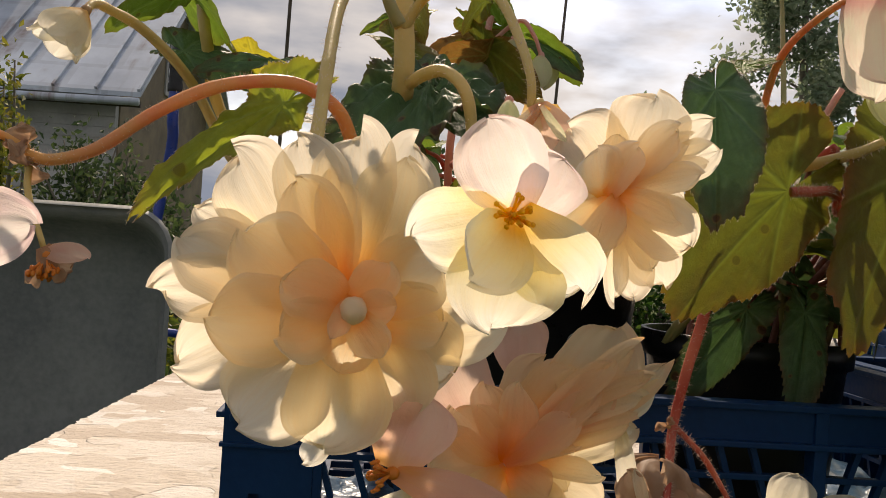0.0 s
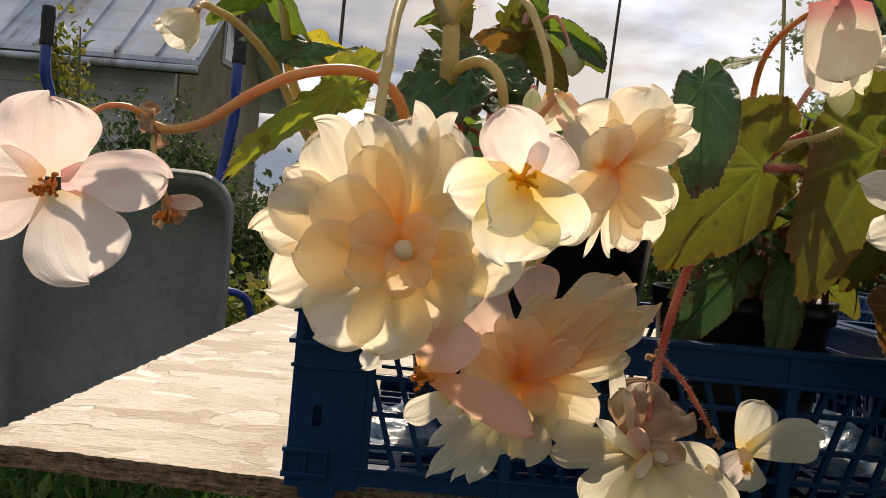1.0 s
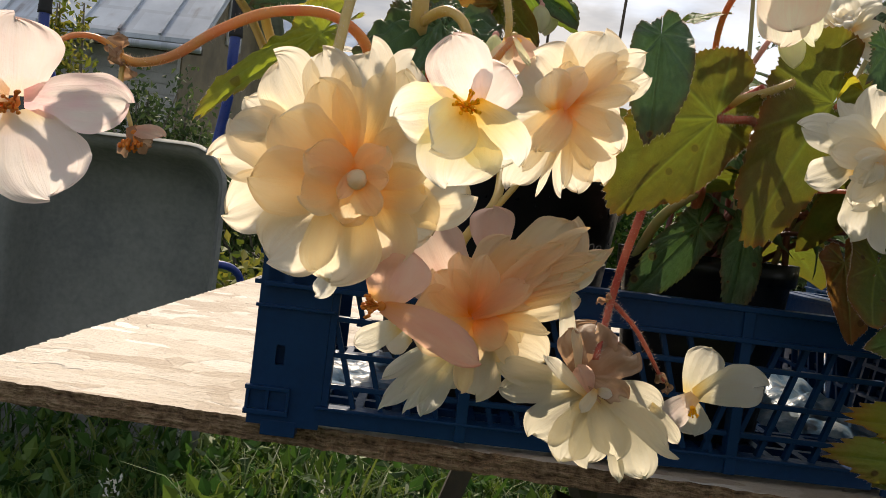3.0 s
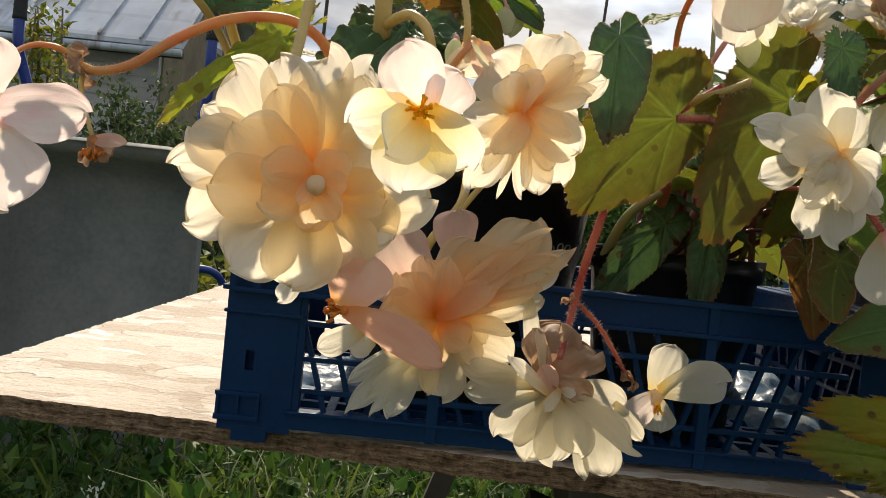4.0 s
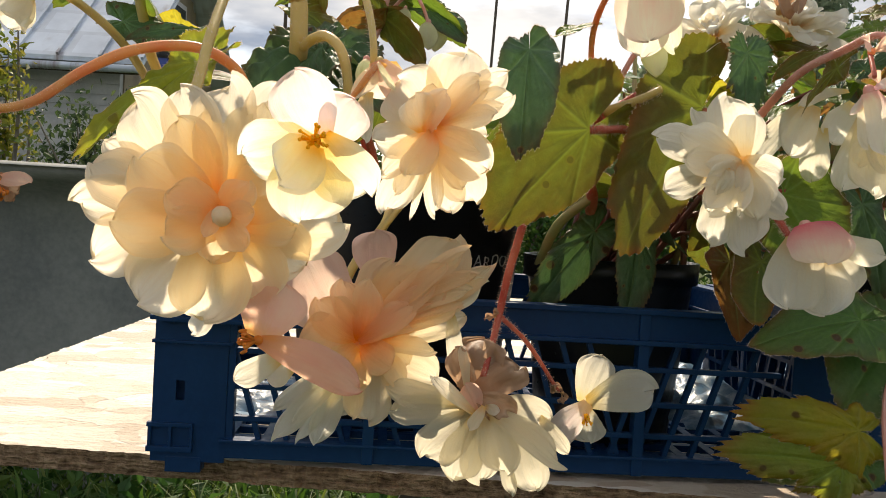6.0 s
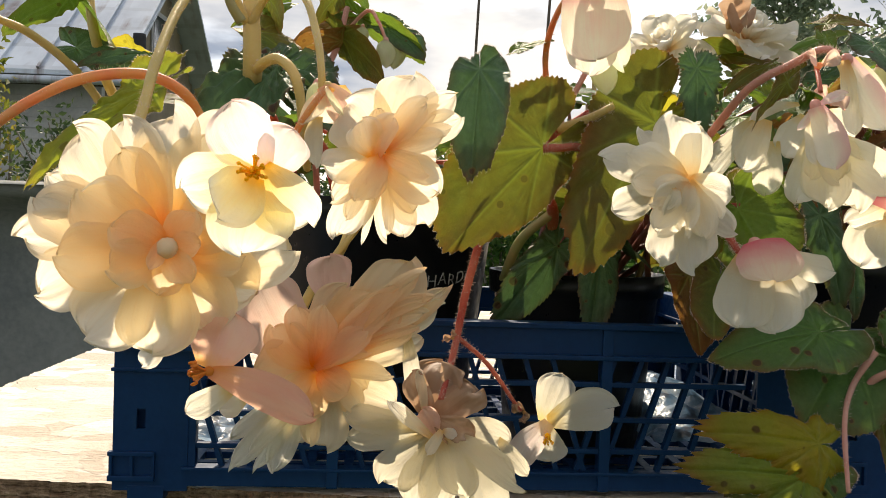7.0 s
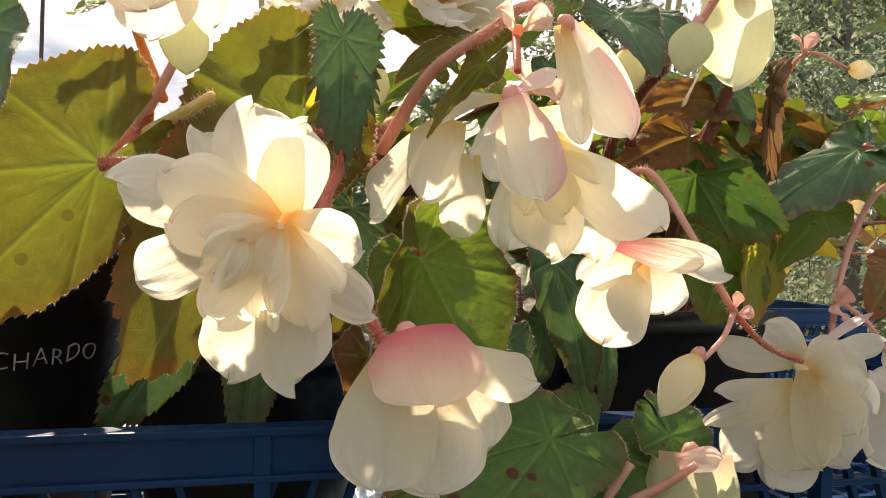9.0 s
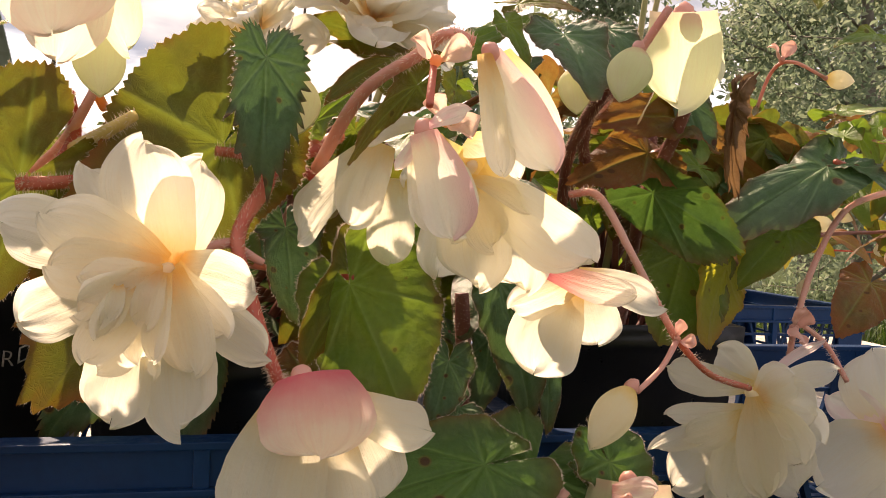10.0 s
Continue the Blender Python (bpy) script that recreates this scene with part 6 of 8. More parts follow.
blade(f, (0.124, 0.466, 0.832), (0.150, 0.470, 0.850), 0.026, WITHERED, 1517, (0.10, -0.95, 0.25), foot=0.7, peak=0.8, cup=-0.4, ruffle=0.8, notch=0.2, name="withered_petal")
blade(f, (0.116, 0.470, 0.832), (0.104, 0.474, 0.860), 0.018, WITHERED, 1520, (-0.30, -0.92, 0.15), foot=0.7, peak=0.75, cup=-0.5, ruffle=0.6, name="withered_petal")
blade(f, (0.121, 0.461, 0.831), (0.146, 0.454, 0.821), 0.022, WITHERED, 1518, (-0.08, -0.98, 0.19), ruffle=1.0, notch=0.2, name="withered_petal")
blade(f, (0.121, 0.459, 0.820), (0.112, 0.461, 0.838), 0.016, PETAL_PINKISH, 1519, (-0.08, -0.98, 0.19), ruffle=0.3)
f = single(peach, (0.200, 0.507, 0.812), (0.15, -0.93, -0.3), [], PETAL_CREAM, "small single cream flower with heart-shaped petals", 33, 0, STAMEN, 0.007)
blade(f, (0.199, 0.517, 0.816), (0.205, 0.509, 0.793), 0.027, PETAL_CREAM, 1601, (-0.18, -0.97, 0.18), foot=0.4)
blade(f, (0.199, 0.513, 0.820), (0.211, 0.515, 0.855), 0.027, PETAL_CREAM, 1602, (-0.18, -0.97, 0.18), foot=0.35)
blade(f, (0.201, 0.511, 0.821), (0.247, 0.500, 0.835), 0.030, PETAL_CREAM, 1603, (-0.18, -0.97, 0.18), foot=0.3, notch=0.12, peak=0.7)
blade(f, (0.202, 0.508, 0.821), (0.176, 0.502, 0.792), 0.022, PETAL_BLUSH_PALE, 1604, (-0.18, -0.97, 0.18), foot=0.4, cup=-0.3)
bract(peach, (0.186, 0.530, 0.823), (-0.2, -0.8, 0.2), 0.011, 36)
f = single(peach, (-0.228, 0.359, 0.960), (0.12, -0.98, -0.05), [], PETAL_BLUSH_PALE, "single four-petalled pale pink flower with orange stamens", 41, 0, STAMEN_RUST, 0.012)
blade(f, (-0.233, 0.361, 0.961), (-0.266, 0.340, 0.964), 0.035, PETAL_BLUSH_PALE, 1851, (0.46, -0.89, -0.04), foot=0.4)
blade(f, (-0.233, 0.362, 0.959), (-0.262, 0.345, 0.936), 0.032, PETAL_BLUSH_PALE, 1852, (0.46, -0.89, -0.04), foot=0.4)
blade(f, (-0.226, 0.364, 0.957), (-0.208, 0.370, 0.909), 0.056, PETAL_BLUSH_PALE, 1853, (0.46, -0.89, -0.04), foot=0.35, bow=0.08, peak=0.62)
blade(f, (-0.231, 0.362, 0.964), (-0.231, 0.356, 1.008), 0.055, PETAL_BLUSH_PALE, 1854, (0.46, -0.89, -0.04), foot=0.4, bow=0.08, peak=0.62)
blade(f, (-0.224, 0.361, 0.963), (-0.173, 0.383, 0.969), 0.036, PETAL_SHELL, 1855, (0.46, -0.89, -0.04), foot=0.3, cup=-0.3, bow=0.06, peak=0.6)
f = single(peach, (-0.191, 0.437, 0.954), (0.1, -0.45, -0.88), [], WITHERED, "withered pinkish-brown flower with dried orange stamens", 43, 0, STAMEN_RUST, 0.011)
blade(f, (-0.195, 0.441, 0.957), (-0.169, 0.433, 0.954), 0.015, PETAL_PINKISH, 1861, (0.20, -0.75, 0.63), foot=0.6, cup=-0.7, bow=0.12, peak=0.5)
blade(f, (-0.193, 0.435, 0.958), (-0.186, 0.435, 0.945), 0.011, WITHERED, 1862, (0.37, -0.93, -0.04), foot=0.5, cup=-0.7, ruffle=0.3)
blade(f, (-0.194, 0.441, 0.958), (-0.180, 0.441, 0.948), 0.012, WITHERED, 1863, (0.36, -0.93, -0.04), foot=0.5, cup=-0.4, ruffle=0.3)
bract(peach, (-0.190, 0.440, 0.949), (0.1, -0.4, -0.9), 0.014, 49)
f = core(peach, (0.044, 0.458, 1.046), (0.1, -0.4, -0.9), STEM_GOLD, "half-open peach bud on a bent orange stalk", 0.003)
blade(f, (0.046, 0.466, 1.048), (0.048, 0.468, 1.024), 0.030, PETAL_BUTTER, 643, (0.07, -0.99, -0.15), foot=0.6, cup=-0.5)
blade(f, (0.045, 0.454, 1.046), (0.029, 0.448, 1.020), 0.019, PETAL_BUTTER, 644, (-0.35, -0.80, 0.48), foot=0.55, cup=-0.7, bow=0.1, peak=0.6)
blade(f, (0.044, 0.455, 1.047), (0.060, 0.449, 1.022), 0.025, PETAL_PINKISH, 645, (0.30, -0.80, 0.52), foot=0.6, cup=-0.75, bow=0.12, peak=0.55)
blade(f, (0.044, 0.448, 1.044), (0.056, 0.440, 1.026), 0.005, PETAL_BUD, 646, (0.06, -0.99, -0.16), foot=0.5, cup=-0.4, point=0.6)
blade(f, (0.037, 0.462, 1.027), (0.038, 0.458, 0.994), 0.013, PETAL_CREAM_DIM, 647, (0.08, -0.99, -0.11), foot=0.6, cup=-0.7, peak=0.5)
stem(peach, [(0.023, 0.456, 1.013), (0.031, 0.448, 1.024), (0.039, 0.446, 1.036), (0.044, 0.454, 1.044)], 0.0024, 0.002, STEM_ORANGE, hairs=60)
bud(peach, (0.031, 0.500, 1.054), (0, -0.3, -0.9), 0.026, "small pale green bud", 45, 10)
bud(peach, (0.074, 0.719, 1.126), (-0.1, -0.2, -1), 0.026, "small pale green bud", 46, 70)
bud(peach, (0.043, 0.700, 1.136), (-0.1, -0.2, -1), 0.018, "small pale green bud", 47, 50)
bell(peach, (-0.206, 0.500, 1.088), (-0.45, -0.3, -0.85), 0.030, "half-open white bud on a thin stalk", 48, 20, PETAL_WHITE, PETAL_CREAM, 6)

# peach plant: leaves
leaf(peach, (0.189, 0.502, 1.015), (0.123, 0.495, 0.945), 0.76, (0.1, 0.9, 0.25), 'olive', 101, 0.26, sinus=0.06, tip=0.85, base=0.45, tooth=0.09, ragged=0.05)
leaf(peach, (0.143, 0.495, 1.067), (0.137, 0.452, 0.996), 0.56, (-0.20, -0.88, 0.30), 'dark', 103, 0.1, fold=0.45, droop=0.12, tip=1.1, base=0.2, sinus=0.02, tooth=0.09)
leaf(peach, (0.221, 0.650, 0.943), (0.169, 0.630, 0.877), 0.58, (0.2, -0.8, 0.5), 'dark', 105, 0.05, tip=0.8, base=0.3, tooth=0.14, pucker=2.0)
leaf(peach, (0.255, 0.630, 0.943), (0.249, 0.604, 0.881), 0.66, (0.1, -0.8, 0.4), 'dark', 106, 0.05, tip=0.8, base=0.3, tooth=0.14, pucker=2.0)
leaf(peach, (-0.105, 0.560, 1.054), (-0.176, 0.535, 0.994), 0.62, (0.0, -0.70, 0.70), 'lime', 107, -0.1, fold=0.25, droop=0.15, tooth=0.15, pucker=2.4, ragged=0.16)
leaf(peach, (-0.016, 0.600, 1.079), (-0.069, 0.530, 1.030), 1.15, (-0.1, -0.72, 0.68), 'dark', 109, 0.1, pucker=5.0, tooth=0.1)
leaf(peach, (-0.023, 0.630, 1.080), (0.032, 0.560, 1.055), 0.8, (0.2, -0.7, 0.6), 'dark', 110, 0.1, pucker=1.6)
leaf(peach, (-0.206, 0.640, 1.149), (-0.139, 0.600, 1.110), 1.2, (0, 0.55, 0.8), 'fresh', 111, 0.15)
leaf(peach, (-0.183, 0.600, 1.131), (-0.227, 0.580, 1.106), 0.8, (0, 0.5, 0.8), 'fresh', 112, 0.15)
leaf(peach, (-0.034, 0.700, 1.153), (-0.072, 0.680, 1.135), 0.6, (0, -0.7, 0.6), 'fresh', 113, 0.15)
leaf(peach, (0.019, 0.740, 1.150), (-0.035, 0.720, 1.116), 0.8, (0, -0.5, 0.8), 'rust', 114, 0.15)
leaf(peach, (0.036, 0.730, 1.153), (0.106, 0.720, 1.123), 0.75, (0.1, 0.4, 0.8), 'fresh', 115, 0.15)
leaf(peach, (0.009, 0.740, 1.156), (0.044, 0.720, 1.131), 0.9, (0.1, 0.4, 0.8), 'olive', 116, 0.15)
leaf(peach, (0.021, 0.760, 1.191), (0.060, 0.740, 1.155), 0.9, (0.1, 0.5, 0.8), 'fresh', 117, 0.15)
leaf(peach, (0.119, 0.700, 1.068), (0.148, 0.690, 1.092), 0.9, (0, -0.4, 0.8), 'fresh', 118, 0.15)
leaf(peach, (-0.143, 0.640, 1.053), (-0.093, 0.620, 1.065), 0.8, (0, -0.5, 0.8), 'olive', 119, 0.15)
leaf(peach, (-0.193, 0.640, 1.098), (-0.133, 0.620, 1.080), 0.7, (0, -0.7, 0.6), 'dark', 120, 0.15)
leaf(peach, (0.116, 0.560, 1.017), (0.140, 0.550, 1.041), 0.7, (0, -0.6, 0.7), 'fresh', 121, 0.15)
leaf(peach, (-0.045, 0.660, 1.120), (0.003, 0.640, 1.094), 0.8, (0, -0.6, 0.7), 'olive', 211, 0.15)
leaf(peach, (0.024, 0.700, 1.122), (-0.026, 0.680, 1.114), 0.7, (0, 0.6, 0.7), 'rust', 212, 0.15)
leaf(peach, (0.021, 0.700, 1.128), (0.075, 0.680, 1.092), 0.8, (0, 0.6, 0.7), 'olive', 213, 0.15)
leaf(peach, (0.064, 0.720, 1.139), (0.103, 0.700, 1.116), 0.9, (0, -0.6, 0.7), 'dark', 214, 0.15)
leaf(peach, (-0.042, 0.680, 1.157), (-0.012, 0.660, 1.126), 0.9, (0, 0.6, 0.7), 'olive', 215, 0.15)
leaf(peach, (0.020, 0.700, 1.164), (-0.004, 0.680, 1.133), 0.9, (0, 0.6, 0.7), 'olive', 216, 0.15)
leaf(peach, (-0.015, 0.620, 1.089), (0.038, 0.600, 1.069), 0.7, (0, -0.6, 0.7), 'dark', 217, 0.15)
leaf(peach, (-0.138, 0.620, 1.094), (-0.092, 0.600, 1.083), 0.7, (0, 0.6, 0.7), 'yellow', 218, 0.15)
leaf(peach, (-0.119, 0.600, 1.087), (-0.166, 0.580, 1.085), 0.45, (0, -0.6, 0.7), 'dark', 219, 0.15)
bud(peach, (0.065, 0.690, 1.122), (0.05, -0.3, -0.95), 0.027, "small pale green bud", 220, 60)
stem(peach, [(0.065, 0.690, 1.122), (0.058, 0.690, 1.138), (0.047, 0.700, 1.150), (0.024, 0.720, 1.133)], 0.0016, 0.0018, STEM_PINK)

# peach plant: stalks
stem(peach, [(-0.056, 0.540, 1.024), (-0.066, 0.520, 1.046), (-0.089, 0.500, 1.056), (-0.122, 0.480, 1.049), (-0.151, 0.465, 1.031), (-0.178, 0.457, 1.009), (-0.200, 0.457, 1.002), (-0.213, 0.457, 1.004)], 0.0042, 0.003, STEM_ORANGE, 'arching orange flower stalk with fine hairs', hairs=220)
bract(peach, (-0.214, 0.457, 1.008), (0, -0.7, 0.6), 0.016, 51)
bract(peach, (-0.211, 0.455, 1.001), (0, -0.7, -0.6), 0.015, 52)
stem(peach, [(-0.214, 0.457, 1.007), (-0.225, 0.440, 1.013), (-0.236, 0.420, 1.006), (-0.236, 0.377, 0.976), (-0.230, 0.365, 0.960)], 0.0022, 0.0016, STEM_ORANGE)
stem(peach, [(-0.211, 0.457, 1.002), (-0.208, 0.450, 0.985), (-0.194, 0.440, 0.958)], 0.002, 0.0014, STEM_GOLD)
stem(peach, [(-0.038, 0.588, 1.112), (-0.049, 0.580, 1.134), (-0.057, 0.560, 1.136), (-0.063, 0.530, 1.123), (-0.065, 0.490, 1.096), (-0.062, 0.440, 1.054), (-0.061, 0.420, 1.029), (-0.060, 0.405, 1.014)], 0.0038, 0.0032, STEM_GOLD, 'tall arching golden flower stalk', hairs=160)
stem(peach, [(-0.035, 0.588, 1.111), (-0.023, 0.580, 1.129), (-0.007, 0.560, 1.134), (0.009, 0.530, 1.126), (0.023, 0.500, 1.109), (0.034, 0.475, 1.080), (0.039, 0.460, 1.059), (0.040, 0.460, 1.045)], 0.0034, 0.0024, STEM_GOLD, 'arching golden flower stalk', hairs=140)
stem(peach, [(-0.032, 0.640, 1.232), (-0.035, 0.620, 1.181), (-0.037, 0.600, 1.136), (-0.034, 0.590, 1.103), (-0.033, 0.590, 1.076), (-0.037, 0.620, 1.049), (-0.034, 0.700, 0.955)], 0.006, 0.0085, STEM_GOLD, 'thick golden main stem', hairs=200)
stem(peach, [(-0.036, 0.560, 1.107), (-0.043, 0.555, 1.119), (-0.054, 0.550, 1.146)], 0.0045, 0.003, STEM_GREEN)
stem(peach, [(-0.030, 0.588, 1.075), (-0.019, 0.570, 1.079), (-0.007, 0.560, 1.080), (0.005, 0.550, 1.070), (0.011, 0.550, 1.054), (0.013, 0.560, 1.030), (0.008, 0.620, 1.001)], 0.0044, 0.0034, STEM_GOLD, hairs=120)
stem(peach, [(0.026, 0.720, 1.157), (0.019, 0.710, 1.119), (0.001, 0.700, 1.063), (0.002, 0.730, 0.980)], 0.0029, 0.0033, STEM_PINK, hairs=80)
stem(peach, [(0.003, 0.660, 1.033), (0.016, 0.680, 1.018), (0.026, 0.740, 0.968)], 0.0033, 0.004, STEM_RED, hairs=80)
stem(peach, [(-0.025, 0.640, 1.045), (-0.020, 0.680, 1.016), (-0.006, 0.740, 0.956)], 0.0033, 0.004, STEM_RED)
stem(peach, [(-0.206, 0.500, 1.089), (-0.205, 0.510, 1.095), (-0.201, 0.520, 1.095), (-0.188, 0.550, 1.089), (-0.173, 0.600, 1.068), (-0.158, 0.680, 1.020), (-0.105, 0.760, 0.945)], 0.0024, 0.004, STEM_GOLD, hairs=80)
stem(peach, [(-0.184, 0.640, 1.147), (-0.176, 0.640, 1.103), (-0.169, 0.680, 1.053), (-0.104, 0.760, 0.935)], 0.004, 0.005, STEM_GOLD)
stem(peach, [(0.155, 0.520, 0.978), (0.147, 0.500, 0.947), (0.139, 0.500, 0.912), (0.134, 0.502, 0.881), (0.130, 0.490, 0.863), (0.124, 0.468, 0.843)], 0.0034, 0.0022, STEM_RED, 'hanging red flower stalk with pale hairs', hairs=240)
stem(peach, [(0.134, 0.502, 0.881), (0.157, 0.515, 0.860), (0.183, 0.530, 0.824)], 0.0018, 0.0015, STEM_RED, hairs=80)
bract(peach, (0.131, 0.500, 0.880), (-0.6, -0.5, 0.3), 0.008, 55)
stem(peach, [(0.189, 0.498, 1.014), (0.201, 0.498, 1.015), (0.218, 0.510, 1.016), (0.251, 0.580, 1.010)], 0.003, 0.003, STEM_RED, 'red hairy leaf stalk', hairs=160)
stem(peach, [(0.226, 0.530, 1.044), (0.212, 0.550, 1.033), (0.197, 0.580, 1.014), (0.195, 0.600, 0.996), (0.215, 0.640, 0.972), (0.220, 0.720, 0.913)], 0.0033, 0.0053, STEM_RED, 'thick red hairy stem', hairs=200)
stem(peach, [(0.215, 0.640, 0.972), (0.189, 0.660, 0.945), (0.179, 0.720, 0.901)], 0.004, 0.005, STEM_GREEN)
stem(peach, [(0.038, 0.520, 0.924), (0.052, 0.530, 0.944), (0.062, 0.550, 0.963), (0.057, 0.600, 0.987)], 0.0022, 0.0026, STEM_GOLD)
stem(peach, [(0.012, 0.540, 0.876), (0.026, 0.560, 0.911), (0.046, 0.580, 0.944), (0.045, 0.640, 0.988)], 0.0036, 0.004, STEM_GOLD)

# white plant: blooms
f = core(white, (0.260, 0.392, 0.988), (-0.45, -0.85, -0.2), PETAL_HEART, "white double flower with a loose rosebud centre", 0.0025)
blade(f, (0.260, 0.402, 0.989), (0.269, 0.398, 1.023), 0.023, PETAL_WHITE, 1700, (0.02, -1.00, 0.05), foot=0.6, ruffle=0.12, peak=0.6)
blade(f, (0.258, 0.401, 0.988), (0.234, 0.398, 1.019), 0.013, PETAL_WHITE, 1701, (0.02, -1.00, 0.05), foot=0.5)
blade(f, (0.259, 0.398, 0.988), (0.252, 0.394, 1.028), 0.028, PETAL_WHITE, 1702, (0.02, -1.00, 0.05), foot=0.6, ruffle=0.12, bow=0.1, peak=0.6)
blade(f, (0.261, 0.401, 0.987), (0.292, 0.398, 0.961), 0.016, PETAL_WHITE, 1703, (0.02, -1.00, 0.05), foot=0.6, ruffle=0.25)
blade(f, (0.261, 0.398, 0.988), (0.287, 0.392, 0.982), 0.019, PETAL_WHITE, 1704, (0.02, -1.00, 0.05), foot=0.6, ruffle=0.2)
blade(f, (0.250, 0.397, 0.988), (0.212, 0.388, 1.001), 0.022, PETAL_WHITE, 1705, (0.02, -1.00, 0.05), foot=0.6, ruffle=0.16, peak=0.66)
blade(f, (0.245, 0.398, 0.984), (0.218, 0.390, 0.971), 0.021, PETAL_WHITE, 1706, (0.02, -1.00, 0.05), foot=0.55, ruffle=0.24)
blade(f, (0.260, 0.397, 0.979), (0.266, 0.388, 0.939), 0.024, PETAL_WHITE, 1707, (0.02, -1.00, 0.05), foot=0.6, ruffle=0.26, peak=0.66)
blade(f, (0.252, 0.395, 0.975), (0.246, 0.385, 0.942), 0.022, PETAL_WHITE, 1708, (0.02, -1.00, 0.05), foot=0.6, ruffle=0.28, peak=0.66)
blade(f, (0.259, 0.393, 0.988), (0.225, 0.386, 1.004), 0.021, PETAL_WHITE, 1709, (0.02, -1.00, 0.05), foot=0.55, ruffle=0.16, bow=0.12)
blade(f, (0.261, 0.393, 0.988), (0.279, 0.385, 0.969), 0.016, PETAL_WHITE, 1710, (0.02, -1.00, 0.05), foot=0.6, ruffle=0.16, bow=0.1)
blade(f, (0.261, 0.391, 0.988), (0.270, 0.382, 0.958), 0.017, PETAL_WHITE, 1711, (0.02, -1.00, 0.05), foot=0.55, ruffle=0.14, bow=0.12)
blade(f, (0.259, 0.389, 0.988), (0.228, 0.382, 0.989), 0.019, PETAL_WHITE, 1712, (0.02, -1.00, 0.05), foot=0.5, ruffle=0.14, bow=0.12)
blade(f, (0.255, 0.389, 0.986), (0.243, 0.380, 0.959), 0.019, PETAL_WHITE, 1713, (0.02, -1.00, 0.05), foot=0.5, ruffle=0.2, bow=0.14)
blade(f, (0.259, 0.387, 0.986), (0.255, 0.378, 0.962), 0.013, PETAL_WHITE, 1714, (0.02, -1.00, 0.05), foot=0.5, bow=0.14, cup=0.5)
blade(f, (0.259, 0.385, 0.988), (0.240, 0.376, 0.962), 0.015, PETAL_WHITE, 1715, (0.02, -1.00, 0.05), bow=0.18, cup=0.6)
blade(f, (0.259, 0.384, 0.988), (0.237, 0.375, 0.976), 0.016, PETAL_WHITE, 1716, (0.02, -1.00, 0.05), bow=0.2, cup=0.6)
blade(f, (0.260, 0.384, 0.988), (0.238, 0.376, 0.987), 0.011, PETAL_WHITE, 1717, (0.02, -1.00, 0.05), bow=0.2, cup=0.6)
blade(f, (0.261, 0.383, 0.988), (0.259, 0.376, 0.963), 0.009, PETAL_WHITE, 1718, (0.02, -1.00, 0.05), bow=0.16, cup=0.7, foot=0.5)
blade(f, (0.260, 0.382, 0.988), (0.256, 0.374, 0.972), 0.010, PETAL_WHITE, 1719, (0.02, -1.00, 0.05), bow=0.2, cup=0.7)
blade(f, (0.252, 0.380, 0.986), (0.239, 0.373, 0.980), 0.008, PETAL_WHITE, 1720, (0.02, -1.00, 0.05), bow=0.24, cup=0.8)
blade(f, (0.252, 0.380, 0.986), (0.244, 0.372, 0.970), 0.009, PETAL_WHITE, 1721, (0.02, -1.00, 0.05), bow=0.24, cup=0.8)
blade(f, (0.250, 0.377, 0.984), (0.245, 0.370, 0.973), 0.007, PETAL_WHITE, 1722, (0.02, -1.00, 0.05), bow=0.24, cup=0.9)
blade(f, (0.249, 0.376, 0.985), (0.248, 0.369, 0.975), 0.006, PETAL_WHITE, 1723, (0.02, -1.00, 0.05), bow=0.2, cup=0.9)
blade(f, (0.259, 0.382, 0.966), (0.259, 0.378, 0.957), 0.004, PETAL_WHITE, 1724, (0.02, -1.00, 0.05), bow=0.1, foot=0.6)
f = core(white, (0.303, 0.395, 0.954), (0.05, -0.4, -0.9), STEM_PINK, "large nodding white flower with a broad pink-flushed hood", 0.004)
blade(f, (0.318, 0.397, 0.942), (0.329, 0.389, 0.916), 0.024, PETAL_WHITE, 1801, (-0.16, -0.97, 0.16), foot=0.6)
blade(f, (0.302, 0.392, 0.947), (0.291, 0.381, 0.907), 0.035, PETAL_WHITE, 1802, (-0.16, -0.97, 0.16), foot=0.6, bow=0.1, cup=-0.3)
blade(f, (0.309, 0.392, 0.939), (0.312, 0.381, 0.905), 0.031, PETAL_WHITE, 1803, (-0.16, -0.97, 0.16), foot=0.6, bow=0.1)
blade(f, (0.316, 0.389, 0.948), (0.343, 0.380, 0.941), 0.017, PETAL_WHITE, 1804, (-0.16, -0.97, 0.16), foot=0.6, cup=-0.35, point=0.3)
blade(f, (0.305, 0.387, 0.958), (0.308, 0.374, 0.935), 0.040, PETAL_BLUSH, 1805, (-0.16, -0.97, 0.16), foot=0.62, bow=0.16, cup=-0.6, peak=0.5, ruffle=0.06)
f = core(white, (0.375, 0.483, 1.030), (0.02, -0.62, -0.78), PETAL_HEART, "creamy double flower nodding behind a bud", 0.003)
blade(f, (0.372, 0.487, 1.041), (0.395, 0.480, 1.026), 0.030, PETAL_CREAM, 1901, (-0.28, -0.96, -0.10))
blade(f, (0.367, 0.488, 1.041), (0.354, 0.491, 1.014), 0.028, PETAL_CREAM, 1902, (-0.28, -0.96, -0.10))
blade(f, (0.373, 0.485, 1.034), (0.362, 0.488, 0.982), 0.028, PETAL_CREAM, 1903, (-0.28, -0.96, -0.10), ruffle=0.16)
